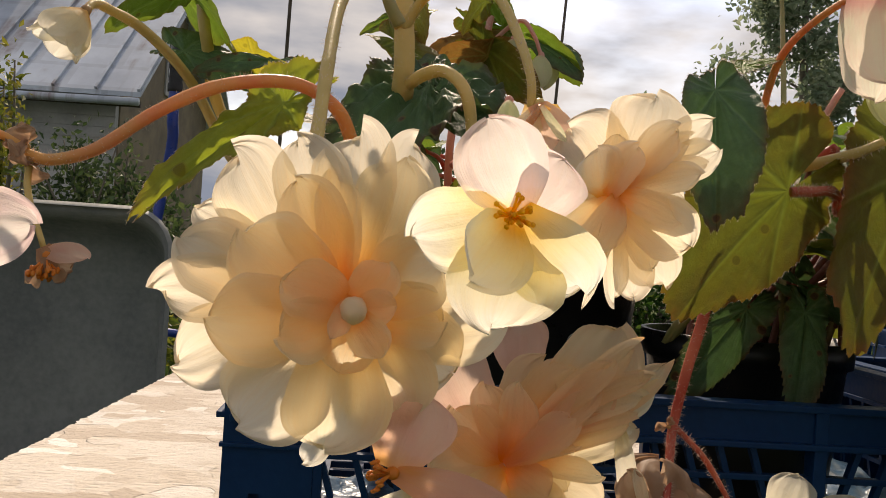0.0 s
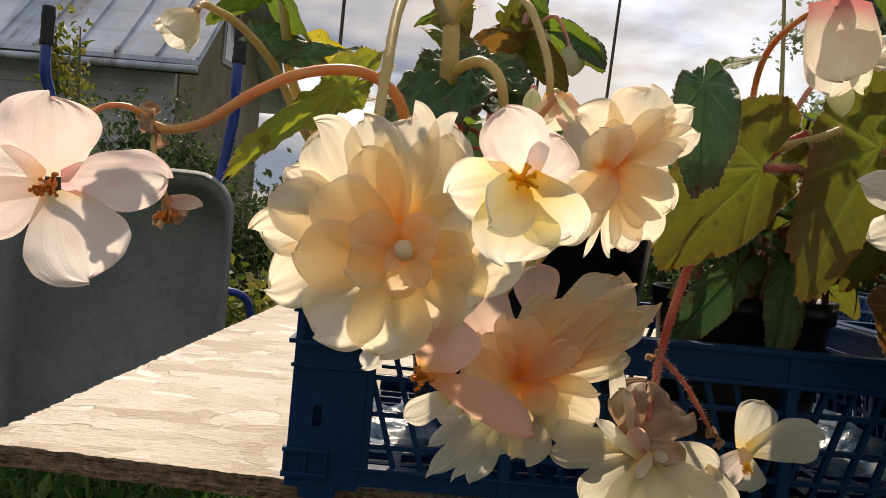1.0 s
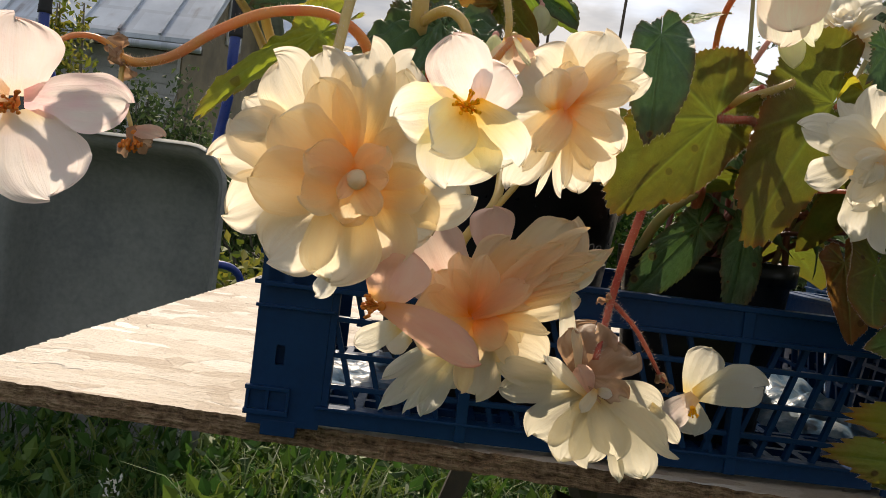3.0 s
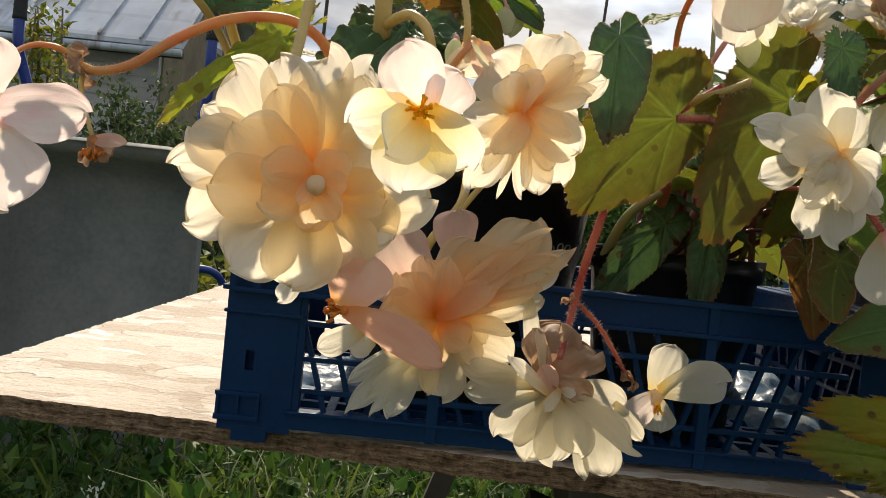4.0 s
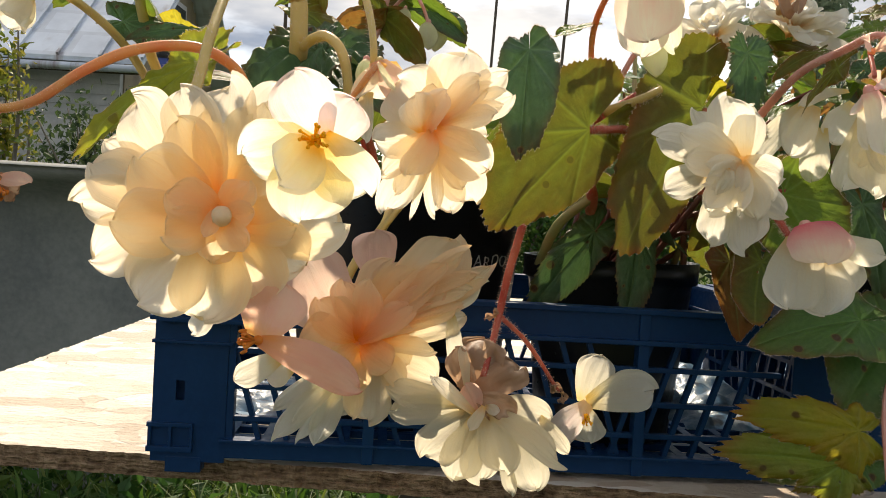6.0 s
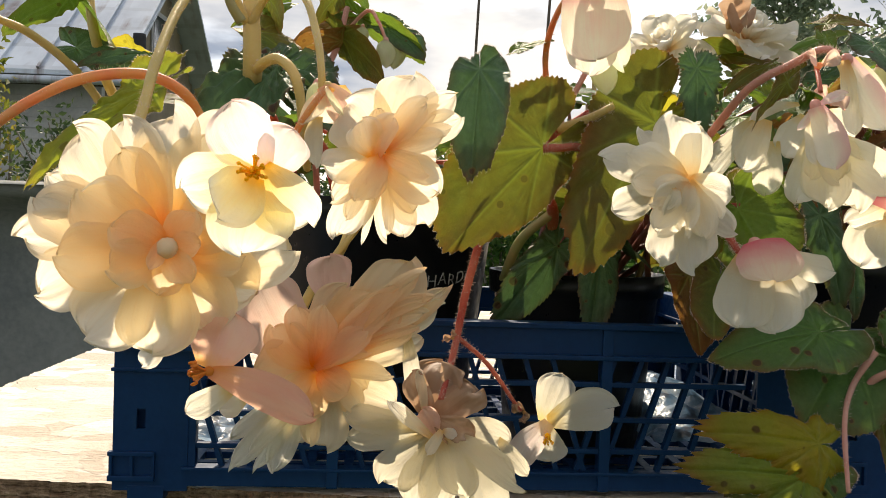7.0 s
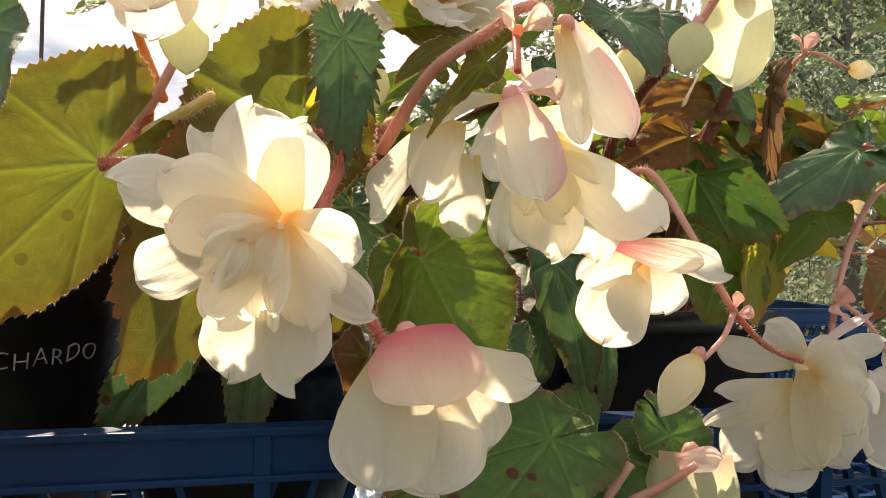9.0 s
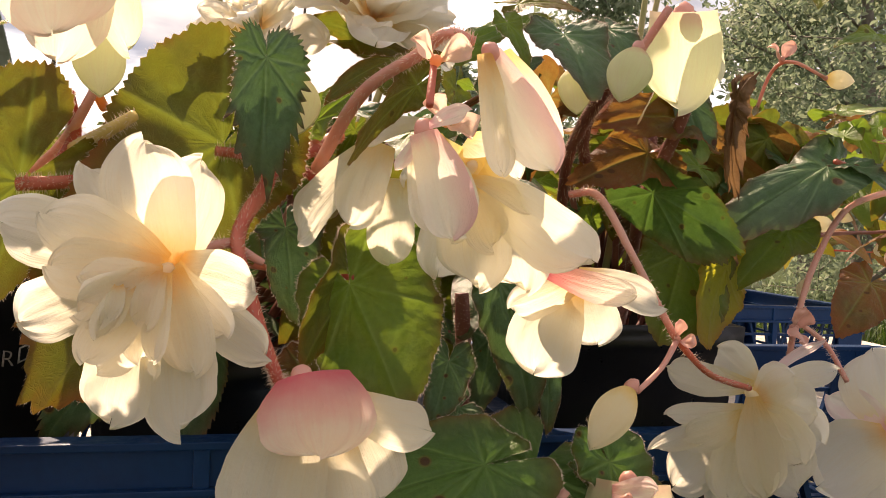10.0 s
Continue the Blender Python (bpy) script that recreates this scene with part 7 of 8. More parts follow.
blade(f, (0.378, 0.484, 1.034), (0.399, 0.478, 0.979), 0.031, PETAL_CREAM, 1904, (-0.28, -0.96, -0.10), ruffle=0.16)
blade(f, (0.375, 0.483, 1.034), (0.379, 0.477, 0.979), 0.033, PETAL_CREAM, 1905, (-0.28, -0.96, -0.10), ruffle=0.16, bow=0.12)
blade(f, (0.377, 0.477, 1.028), (0.422, 0.457, 0.993), 0.029, PETAL_CREAM, 1906, (-0.28, -0.96, -0.10), ruffle=0.14, bow=0.12, foot=0.35)
blade(f, (0.344, 0.491, 1.024), (0.342, 0.491, 0.987), 0.020, PETAL_CREAM, 1907, (-0.28, -0.96, -0.10), ruffle=0.2, foot=0.6)
blade(f, (0.334, 0.490, 1.038), (0.302, 0.500, 0.996), 0.020, PETAL_CREAM, 1908, (-0.54, -0.84, 0.09), foot=0.5)
blade(f, (0.336, 0.483, 1.038), (0.324, 0.484, 1.003), 0.022, PETAL_WHITE, 1909, (-0.28, -0.96, -0.10), ruffle=0.3, foot=0.5, cup=-0.3)
blade(f, (0.358, 0.480, 1.048), (0.328, 0.484, 1.037), 0.011, PETAL_CREAM, 1910, (-0.36, -0.73, 0.58))
blade(f, (0.373, 0.476, 1.024), (0.382, 0.468, 0.996), 0.020, PETAL_CREAM, 1911, (-0.28, -0.96, -0.10), bow=0.16, cup=0.6)
blade(f, (0.372, 0.475, 1.024), (0.365, 0.473, 0.998), 0.015, PETAL_CREAM, 1912, (-0.28, -0.96, -0.10), bow=0.16, cup=0.6)
blade(f, (0.372, 0.474, 1.025), (0.395, 0.462, 1.012), 0.011, PETAL_CREAM, 1913, (-0.09, -0.93, 0.35), point=0.5)
f = core(white, (0.370, 0.438, 1.071), (0.2, -0.4, -0.9), STEM_PINK, "half-open white flower bud striped with pink", 0.0035)
blade(f, (0.374, 0.447, 1.072), (0.395, 0.448, 1.030), 0.024, PETAL_CREAM, 1931, (-0.30, -0.93, -0.22), foot=0.55, cup=-0.4)
blade(f, (0.370, 0.438, 1.071), (0.396, 0.435, 1.028), 0.022, PETAL_STRIPED, 1932, (-0.30, -0.93, -0.22), foot=0.4, cup=-0.45, bow=0.14, point=0.3)
blade(f, (0.367, 0.435, 1.070), (0.377, 0.438, 1.025), 0.013, PETAL_WHITE, 1933, (-0.30, -0.93, -0.22), foot=0.45, cup=-0.4, bow=0.05)
f = core(white, (0.342, 0.414, 1.038), (0.1, -0.3, -0.95), STEM_PINK, "hanging white bud striped with pink", 0.0035)
blade(f, (0.345, 0.419, 1.036), (0.359, 0.419, 1.003), 0.016, PETAL_WHITE, 1941, (-0.24, -0.96, -0.14), foot=0.6, cup=-0.5)
blade(f, (0.341, 0.415, 1.035), (0.345, 0.416, 1.006), 0.011, PETAL_WHITE, 1942, (-0.24, -0.96, -0.14), foot=0.6, cup=-0.5)
blade(f, (0.341, 0.410, 1.037), (0.352, 0.406, 1.001), 0.021, PETAL_STRIPED, 1943, (-0.24, -0.96, -0.14), foot=0.5, cup=-0.7, bow=0.12)
blade(f, (0.343, 0.409, 1.039), (0.355, 0.401, 1.044), 0.008, PETAL_SHELL, 1944, (-0.23, -0.89, 0.39), point=0.7)
blade(f, (0.341, 0.414, 1.037), (0.333, 0.416, 1.024), 0.005, PETAL_SHELL, 1945, (-0.24, -0.96, -0.14), point=0.6)
f = core(white, (0.420, 0.489, 0.983), (-0.1, -0.5, -0.85), STEM_PINK, "nodding white flower with one pink-flushed petal beside a bud", 0.003)
blade(f, (0.424, 0.492, 0.980), (0.413, 0.496, 0.962), 0.022, PETAL_WHITE, 1951, (-0.38, -0.92, 0.03), foot=0.6)
blade(f, (0.429, 0.488, 0.980), (0.435, 0.482, 0.955), 0.026, PETAL_WHITE, 1952, (-0.38, -0.92, 0.03), foot=0.55)
blade(f, (0.421, 0.489, 0.980), (0.408, 0.487, 0.941), 0.034, PETAL_WHITE, 1953, (-0.38, -0.92, 0.03), foot=0.55, bow=0.14, peak=0.66)
blade(f, (0.424, 0.481, 0.983), (0.395, 0.484, 0.970), 0.018, PETAL_WHITE, 1954, (-0.38, -0.92, 0.03), foot=0.5, cup=-0.4)
blade(f, (0.424, 0.483, 0.985), (0.457, 0.467, 0.974), 0.016, PETAL_WHITE, 1955, (-0.38, -0.92, 0.03), foot=0.55, cup=-0.3)
blade(f, (0.410, 0.483, 0.987), (0.445, 0.465, 0.979), 0.014, PETAL_BLUSH, 1956, (-0.35, -0.85, 0.40), foot=0.5, cup=-0.5)
f = core(white, (0.212, 0.450, 1.113), (0.03, -0.25, -0.96), STEM_PINK, "large hanging white bud flushed pink at its top", 0.005)
blade(f, (0.212, 0.462, 1.119), (0.212, 0.456, 1.059), 0.040, PETAL_BLUSHBUD, 709, (-0.12, -0.97, -0.20), foot=0.8, cup=-0.9, bow=0.05, peak=0.55, ruffle=0.04)
blade(f, (0.220, 0.466, 1.120), (0.236, 0.464, 1.065), 0.022, PETAL_BUD, 710, (-0.15, -0.97, -0.20), foot=0.8, cup=-0.9, bow=0.05, peak=0.5, ruffle=0.04)
blade(f, (0.211, 0.446, 1.116), (0.214, 0.440, 1.066), 0.049, PETAL_BLUSHBUD, 711, (-0.12, -0.97, -0.21), foot=0.82, cup=-0.95, bow=0.1, peak=0.58, ruffle=0.04)
camellia(white, (0.334, 0.525, 1.097), (0.15, -0.5, 0.65), 0.042, PETAL_WHITE, "white flower at the top of the plant, browning at one petal", 75, 40)
camellia(white, (0.282, 0.540, 1.090), (-0.3, -0.5, 0.6), 0.036, PETAL_WHITE, "white flower at the top of the plant", 76, 10)
bract(white, (0.316, 0.500, 1.105), (0.2, -0.6, 0.6), 0.026, 77)
f = core(white, (0.471, 0.489, 1.104), (0.03, -0.25, -0.96), STEM_PINK, "large pale green hanging bud", 0.005)
blade(f, (0.476, 0.497, 1.107), (0.482, 0.505, 1.066), 0.041, PETAL_BUD, 1991, (-0.47, -0.85, -0.25), foot=0.7, cup=-0.9, peak=0.5)
blade(f, (0.467, 0.483, 1.104), (0.473, 0.495, 1.063), 0.045, PETAL_BUD, 1992, (-0.47, -0.85, -0.25), foot=0.85, cup=-0.95, bow=0.05, peak=0.5)
bud(white, (0.442, 0.470, 1.084), (-0.35, -0.2, -0.9), 0.026, "pale green bud", 79, 60)
bud(white, (0.434, 0.530, 1.084), (0.0, -0.3, -0.95), 0.024, "pale green bud", 80, 90)
bud(white, (0.223, 0.475, 1.074), (0.1, -0.3, -0.95), 0.027, "pale green bud behind a leaf", 81, 90)
bud(white, (0.301, 0.505, 1.067), (0.0, -0.3, -0.95), 0.027, "pale green bud behind a leaf", 82, 70)
bud(white, (0.452, 0.482, 0.936), (-0.62, -0.25, -0.75), 0.034, "cream bud on a thin pink stalk", 83, 90, PETAL_CREAM, 0.6)
f = core(white, (0.468, 0.516, 0.882), (0.05, -0.3, -0.95), STEM_PINK, "round green-white bud tinged pink", 0.005)
blade(f, (0.472, 0.522, 0.880), (0.471, 0.515, 0.839), 0.052, PETAL_BUD, 2001, (-0.46, -0.87, 0.16), foot=0.8, cup=-0.95, peak=0.5)
blade(f, (0.465, 0.511, 0.884), (0.462, 0.504, 0.838), 0.059, PETAL_BUD, 2002, (-0.46, -0.87, 0.16), foot=0.8, cup=-0.98, bow=0.1, peak=0.5, ruffle=0.05)
blade(f, (0.458, 0.513, 0.879), (0.476, 0.502, 0.883), 0.015, PETAL_SHELL, 2003, (-0.36, -0.67, 0.65), foot=0.5)

# white plant: leaves
leaf(white, (0.2695, 0.512, 1.036), (0.204, 0.492, 0.932), 0.80, (0.05, 0.9, 0.3), 'olive', 131, 0.16, sinus=0.05, tip=0.6, base=0.37, tooth=0.09, ragged=0.04)
leaf(white, (0.287, 0.475, 1.069), (0.289, 0.462, 1.020), 0.80, (0.2, -0.78, 0.5), 'dark', 132, 0.05, fold=0.25, tooth=0.26, tip=0.72, base=0.30, sinus=0.0, pucker=1.8)
leaf(white, (0.311, 0.560, 0.927), (0.315, 0.530, 0.876), 0.75, (-0.2, -0.85, 0.3), 'rust', 133, 0.1)
leaf(white, (0.333, 0.555, 0.928), (0.311, 0.515, 0.876), 0.7, (0.2, 0.8, 0.4), 'olive', 134, 0.1)
leaf(white, (0.428, 0.545, 0.880), (0.385, 0.500, 0.836), 0.95, (-0.1, -0.80, 0.55), 'mid', 135, 0.12, tip=1.2, base=0.46, ragged=0.03, sinus=0.08, fold=0.30)
leaf(white, (0.396, 0.520, 0.891), (0.320, 0.490, 0.887), 0.6, (-0.1, -0.7, 0.7), 'mid', 136, 0.1, tip=1.0, base=0.5, ragged=0.04)
leaf(white, (0.461, 0.535, 0.884), (0.487, 0.510, 0.876), 0.7, (0.1, -0.7, 0.7), 'mid', 137, 0.1, tip=1.0, base=0.5, ragged=0.04)
leaf(white, (0.385, 0.485, 0.818), (0.325, 0.470, 0.828), 0.95, (0, -0.9, 0.4), 'yellow', 138, 0.2, tooth=0.2, pucker=2.6, ragged=0.22, curl=0.5)
leaf(white, (0.374, 0.480, 0.796), (0.313, 0.465, 0.804), 0.9, (0, -0.9, 0.4), 'lime', 238, 0.2, tooth=0.2, pucker=2.6, ragged=0.22, curl=0.5)
leaf(white, (0.390, 0.495, 0.800), (0.328, 0.470, 0.792), 0.75, (0, -0.8, 0.6), 'mid', 139, 0.1)
leaf(white, (0.326, 0.500, 0.977), (0.349, 0.480, 0.928), 1.08, (0.1, 0.9, 0.2), 'fresh', 140, -0.15, sinus=0.1, tip=0.9)
leaf(white, (0.333, 0.515, 0.982), (0.299, 0.490, 0.944), 0.8, (0, 0.8, 0.4), 'olive', 141, 0.1)
leaf(white, (0.425, 0.520, 1.098), (0.429, 0.480, 1.071), 1.0, (0, -0.6, 0.75), 'dark', 142, 0.1)
leaf(white, (0.458, 0.550, 1.109), (0.463, 0.520, 1.088), 0.9, (0, -0.6, 0.75), 'dark', 143, 0.1)
leaf(white, (0.298, 0.530, 1.000), (0.304, 0.505, 0.968), 0.9, (0.1, -0.8, 0.5), 'dark', 144, 0.1)
leaf(white, (0.327, 0.560, 1.095), (0.355, 0.530, 1.090), 0.9, (0, -0.5, 0.8), 'olive', 145, 0.1)
leaf(white, (0.349, 0.480, 1.063), (0.314, 0.470, 1.032), 0.5, (0, 0.7, 0.6), 'olive', 146, 0.1)
leaf(white, (0.439, 0.570, 0.948), (0.440, 0.550, 0.904), 0.4, (0, -0.9, 0.2), 'dark', 147, 0.05)
leaf(white, (0.407, 0.560, 1.110), (0.415, 0.540, 1.089), 0.6, (0, -0.6, 0.7), 'fresh', 148, 0.05)
leaf(white, (0.355, 0.560, 0.995), (0.360, 0.540, 0.950), 1.3, (0, -0.8, 0.4), 'fresh', 149, 0.05)
leaf(white, (0.409, 0.560, 0.976), (0.435, 0.550, 0.906), 0.6, (0.1, -0.8, 0.4), 'dark', 150, 0.05)
leaf(white, (0.174, 0.550, 1.092), (0.197, 0.540, 1.101), 0.9, (0, -0.5, 0.8), 'fresh', 151, 0.05)
leaf(white, (0.373, 0.580, 1.094), (0.432, 0.580, 1.130), 0.6, (0, -0.5, 0.8), 'fresh', 152, 0.05)
leaf(white, (0.423, 0.600, 1.130), (0.459, 0.600, 1.140), 0.8, (0, -0.5, 0.8), 'olive', 153, 0.05)
leaf(white, (0.350, 0.580, 1.084), (0.333, 0.580, 1.115), 0.9, (0, -0.5, 0.8), 'olive', 154, 0.05)
leaf(white, (0.311, 0.560, 1.053), (0.335, 0.550, 1.080), 0.8, (0, -0.6, 0.7), 'fresh', 155, 0.05)
leaf(white, (0.403, 0.560, 1.078), (0.426, 0.560, 1.097), 0.8, (0, -0.6, 0.7), 'dark', 156, 0.05)
leaf(white, (0.384, 0.560, 0.934), (0.375, 0.540, 0.907), 0.9, (0, -0.8, 0.5), 'dark', 157, 0.05)
leaf(white, (0.391, 0.560, 0.910), (0.365, 0.540, 0.899), 0.9, (0, -0.7, 0.6), 'dark', 158, 0.05)
leaf(white, (0.416, 0.600, 0.941), (0.408, 0.580, 0.906), 0.7, (0, -0.8, 0.4), 'dark', 159, 0.05)

leaf(white, (0.343, 0.560, 1.094), (0.307, 0.550, 1.106), 0.80, (0.1, 0.7, 0.6), 'olive', 301, 0.12)
leaf(white, (0.343, 0.500, 1.077), (0.312, 0.490, 1.065), 0.50, (0, -0.5, 0.8), 'olive', 302, 0.12)
leaf(white, (0.290, 0.530, 1.031), (0.277, 0.520, 1.061), 0.80, (0, 0.8, 0.5), 'yellow', 303, 0.12)
leaf(white, (0.463, 0.530, 0.889), (0.495, 0.500, 0.836), 0.62, (0.2, -0.8, 0.5), 'mid', 306, 0.12)
leaf(white, (0.444, 0.530, 0.838), (0.458, 0.510, 0.783), 0.50, (0.2, -0.8, 0.4), 'olive', 304, 0.12)

# white plant: stalks
stem(white, [(0.297, 0.405, 0.949), (0.293, 0.410, 0.957), (0.286, 0.430, 0.974), (0.279, 0.455, 0.997), (0.288, 0.490, 1.017), (0.294, 0.520, 1.028), (0.324, 0.580, 1.048)], 0.002, 0.0038, STEM_RED, 'red hairy flower stalk', hairs=260)
stem(white, [(0.276, 0.455, 0.995), (0.285, 0.450, 0.990), (0.289, 0.450, 0.988)], 0.002, 0.0013, STEM_PINK)
stem(white, [(0.260, 0.400, 0.989), (0.266, 0.430, 0.993), (0.276, 0.455, 0.995)], 0.0018, 0.002, STEM_PINK, hairs=60)
stem(white, [(0.311, 0.530, 1.028), (0.327, 0.490, 1.059), (0.346, 0.460, 1.072), (0.352, 0.435, 1.076), (0.362, 0.430, 1.073)], 0.0032, 0.002, STEM_PINK, 'thick pink flower stalk', hairs=200)
stem(white, [(0.347, 0.428, 1.064), (0.344, 0.415, 1.052), (0.343, 0.410, 1.046)], 0.0015, 0.0013, STEM_RED)
bract(white, (0.347, 0.425, 1.064), (0.1, -0.6, 0.3), 0.016, 91, PETAL_PINKISH, "pale pink bract")
bract(white, (0.351, 0.420, 1.042), (0.1, -0.6, 0.3), 0.014, 92, PETAL_PINKISH, "pale pink bract")
stem(white, [(0.267, 0.499, 1.032), (0.283, 0.505, 1.031), (0.300, 0.530, 1.029), (0.321, 0.600, 1.022)], 0.0022, 0.0026, STEM_RED, 'red hairy leaf stalk', hairs=160)
stem(white, [(0.197, 0.530, 1.022), (0.204, 0.530, 1.037), (0.202, 0.525, 1.056)], 0.0033, 0.0026, STEM_RED, hairs=120)
stem(white, [(0.223, 0.520, 1.077), (0.202, 0.530, 1.038), (0.178, 0.570, 1.022)], 0.002, 0.0026, STEM_PINK, hairs=80)
stem(white, [(0.204, 0.530, 1.031), (0.222, 0.500, 1.037), (0.235, 0.490, 1.044)], 0.0036, 0.0024, STEM_GOLD, hairs=60)
stem(white, [(0.442, 0.550, 1.023), (0.452, 0.535, 1.022), (0.465, 0.520, 0.994), (0.479, 0.517, 0.969), (0.489, 0.516, 0.953)], 0.002, 0.0018, STEM_PINK, 'curving pink flower stalk', hairs=120)
stem(white, [(0.489, 0.516, 0.953), (0.472, 0.495, 0.943), (0.455, 0.482, 0.934)], 0.0015, 0.0013, STEM_PINK)
stem(white, [(0.489, 0.516, 0.953), (0.509, 0.520, 0.936), (0.543, 0.540, 0.925)], 0.0017, 0.0016, STEM_RED, hairs=60)
bract(white, (0.488, 0.514, 0.954), (0.1, -0.7, 0.3), 0.011, 93, STEM_PINK, "pale pink bract")
stem(white, [(0.398, 0.600, 0.966), (0.401, 0.600, 0.927), (0.410, 0.620, 0.871)], 0.0041, 0.005, STEM_MAROON, 'thick red hairy stem', hairs=160)
stem(white, [(0.442, 0.500, 1.073), (0.450, 0.560, 1.060), (0.462, 0.620, 1.040), (0.480, 0.680, 0.999)], 0.0029, 0.0036, STEM_MAROON, hairs=120)
stem(white, [(0.480, 0.500, 1.107), (0.509, 0.550, 1.096), (0.515, 0.580, 1.068), (0.512, 0.600, 1.042), (0.518, 0.640, 1.012), (0.538, 0.700, 0.961)], 0.003, 0.0043, STEM_MAROON, hairs=120)
stem(white, [(0.460, 0.480, 1.105), (0.448, 0.490, 1.082), (0.442, 0.500, 1.073)], 0.002, 0.0024, STEM_PINK, hairs=60)
stem(white, [(0.280, 0.600, 0.978), (0.308, 0.530, 0.979), (0.328, 0.500, 0.980)], 0.002, 0.0013, STEM_RED)
stem(white, [(0.208, 0.445, 1.110), (0.198, 0.470, 1.111), (0.195, 0.530, 1.103), (0.195, 0.560, 1.084), (0.204, 0.600, 1.057)], 0.0018, 0.0026, STEM_ORANGE, hairs=60)
stem(white, [(0.437, 0.520, 0.878), (0.422, 0.520, 0.853), (0.408, 0.500, 0.830), (0.399, 0.470, 0.789)], 0.0026, 0.0015, STEM_PINK, hairs=80)
stem(white, [(0.462, 0.500, 0.881), (0.451, 0.510, 0.869), (0.438, 0.520, 0.858), (0.427, 0.530, 0.843)], 0.002, 0.0033, STEM_PINK)

# cream plant
f = core(cream, (0.555, 0.557, 0.918), (0.25, -0.65, -0.7), PETAL_HEART, "cream double flower seen from the side, pink at its base", 0.004)
blade(f, (0.559, 0.559, 0.889), (0.542, 0.561, 0.850), 0.030, PETAL_CREAM, 1961, (-0.54, -0.83, 0.14))
blade(f, (0.562, 0.560, 0.908), (0.574, 0.541, 0.869), 0.032, PETAL_CREAM, 1962, (-0.54, -0.83, 0.14))
blade(f, (0.557, 0.561, 0.922), (0.518, 0.586, 0.928), 0.020, PETAL_CREAM, 1963, (-0.54, -0.83, 0.14))
blade(f, (0.560, 0.562, 0.923), (0.542, 0.574, 0.941), 0.022, PETAL_CREAM, 1964, (-0.54, -0.83, 0.14))
blade(f, (0.553, 0.562, 0.910), (0.516, 0.580, 0.902), 0.013, PETAL_CREAM, 1965, (-0.54, -0.83, 0.14))
blade(f, (0.554, 0.560, 0.900), (0.518, 0.571, 0.863), 0.029, PETAL_CREAM, 1966, (-0.54, -0.83, 0.14))
blade(f, (0.552, 0.560, 0.907), (0.507, 0.577, 0.884), 0.015, PETAL_CREAM, 1967, (-0.62, -0.61, 0.49))
blade(f, (0.551, 0.558, 0.907), (0.519, 0.566, 0.891), 0.019, PETAL_CREAM, 1968, (-0.54, -0.83, 0.14), bow=0.14)
blade(f, (0.554, 0.557, 0.901), (0.543, 0.548, 0.863), 0.039, PETAL_CREAM, 1969, (-0.54, -0.83, 0.14), bow=0.14)
blade(f, (0.560, 0.560, 0.914), (0.584, 0.537, 0.897), 0.030, PETAL_CREAM, 1970, (-0.54, -0.83, 0.14))
blade(f, (0.558, 0.558, 0.917), (0.592, 0.536, 0.936), 0.015, PETAL_WHITE, 1971, (-0.54, -0.83, 0.14), point=0.5)
blade(f, (0.557, 0.556, 0.917), (0.578, 0.534, 0.912), 0.034, PETAL_WHITE, 1972, (-0.54, -0.83, 0.14), bow=0.12)
blade(f, (0.556, 0.554, 0.918), (0.569, 0.541, 0.932), 0.023, PETAL_WHITE, 1973, (-0.54, -0.83, 0.14), bow=0.12)
blade(f, (0.553, 0.553, 0.918), (0.555, 0.536, 0.868), 0.026, PETAL_CREAM_DIM, 1974, (-0.54, -0.83, 0.14), foot=0.3, bow=0.12)
blade(f, (0.557, 0.555, 0.916), (0.573, 0.534, 0.886), 0.025, PETAL_CREAM, 1975, (-0.54, -0.83, 0.14), bow=0.12)
blade(f, (0.560, 0.555, 0.926), (0.586, 0.540, 0.951), 0.006, PETAL_SHELL, 1976, (-0.54, -0.83, 0.14), point=0.7)
f = core(cream, (0.650, 0.565, 0.892), (-0.2, -0.9, -0.1), STAMEN, "white flower with an orange throat, hanging beside the crate", 0.004)
blade(f, (0.651, 0.567, 0.892), (0.642, 0.577, 0.941), 0.044, PETAL_WHITE, 2100, (-0.60, -0.79, 0.15), foot=0.4, ruffle=0.15, peak=0.62)
blade(f, (0.651, 0.567, 0.892), (0.596, 0.553, 0.868), 0.043, PETAL_WHITE, 2101, (-0.57, -0.79, 0.22), foot=0.4, ruffle=0.15, peak=0.62)
blade(f, (0.651, 0.567, 0.892), (0.641, 0.549, 0.843), 0.044, PETAL_WHITE, 2102, (-0.60, -0.77, 0.24), foot=0.4, ruffle=0.15, peak=0.62)
blade(f, (0.651, 0.567, 0.892), (0.699, 0.577, 0.918), 0.044, PETAL_WHITE, 2103, (-0.62, -0.76, 0.17), foot=0.4, ruffle=0.15, peak=0.62)
blade(f, (0.651, 0.567, 0.892), (0.697, 0.561, 0.868), 0.042, PETAL_WHITE, 2104, (-0.62, -0.75, 0.21), foot=0.4, ruffle=0.15, peak=0.62)
blade(f, (0.651, 0.567, 0.892), (0.622, 0.587, 0.912), 0.025, PETAL_SHELL, 2105, (-0.58, -0.80, 0.18), foot=0.4, ruffle=0.15, peak=0.62)
bud(cream, (0.695, 0.720, 1.125), (0.9, -0.3, -0.1), 0.020, "small opening yellow-white bud", 164, 0, PETAL_CREAM)
bract(cream, (0.658, 0.720, 1.136), (0, -0.5, 0.8), 0.016, 165, STEM_PINK, "pale pink bract")
bract(cream, (0.608, 0.605, 0.950), (0, -0.7, 0.2), 0.020, 166, STEM_PINK, "pale pink bract")
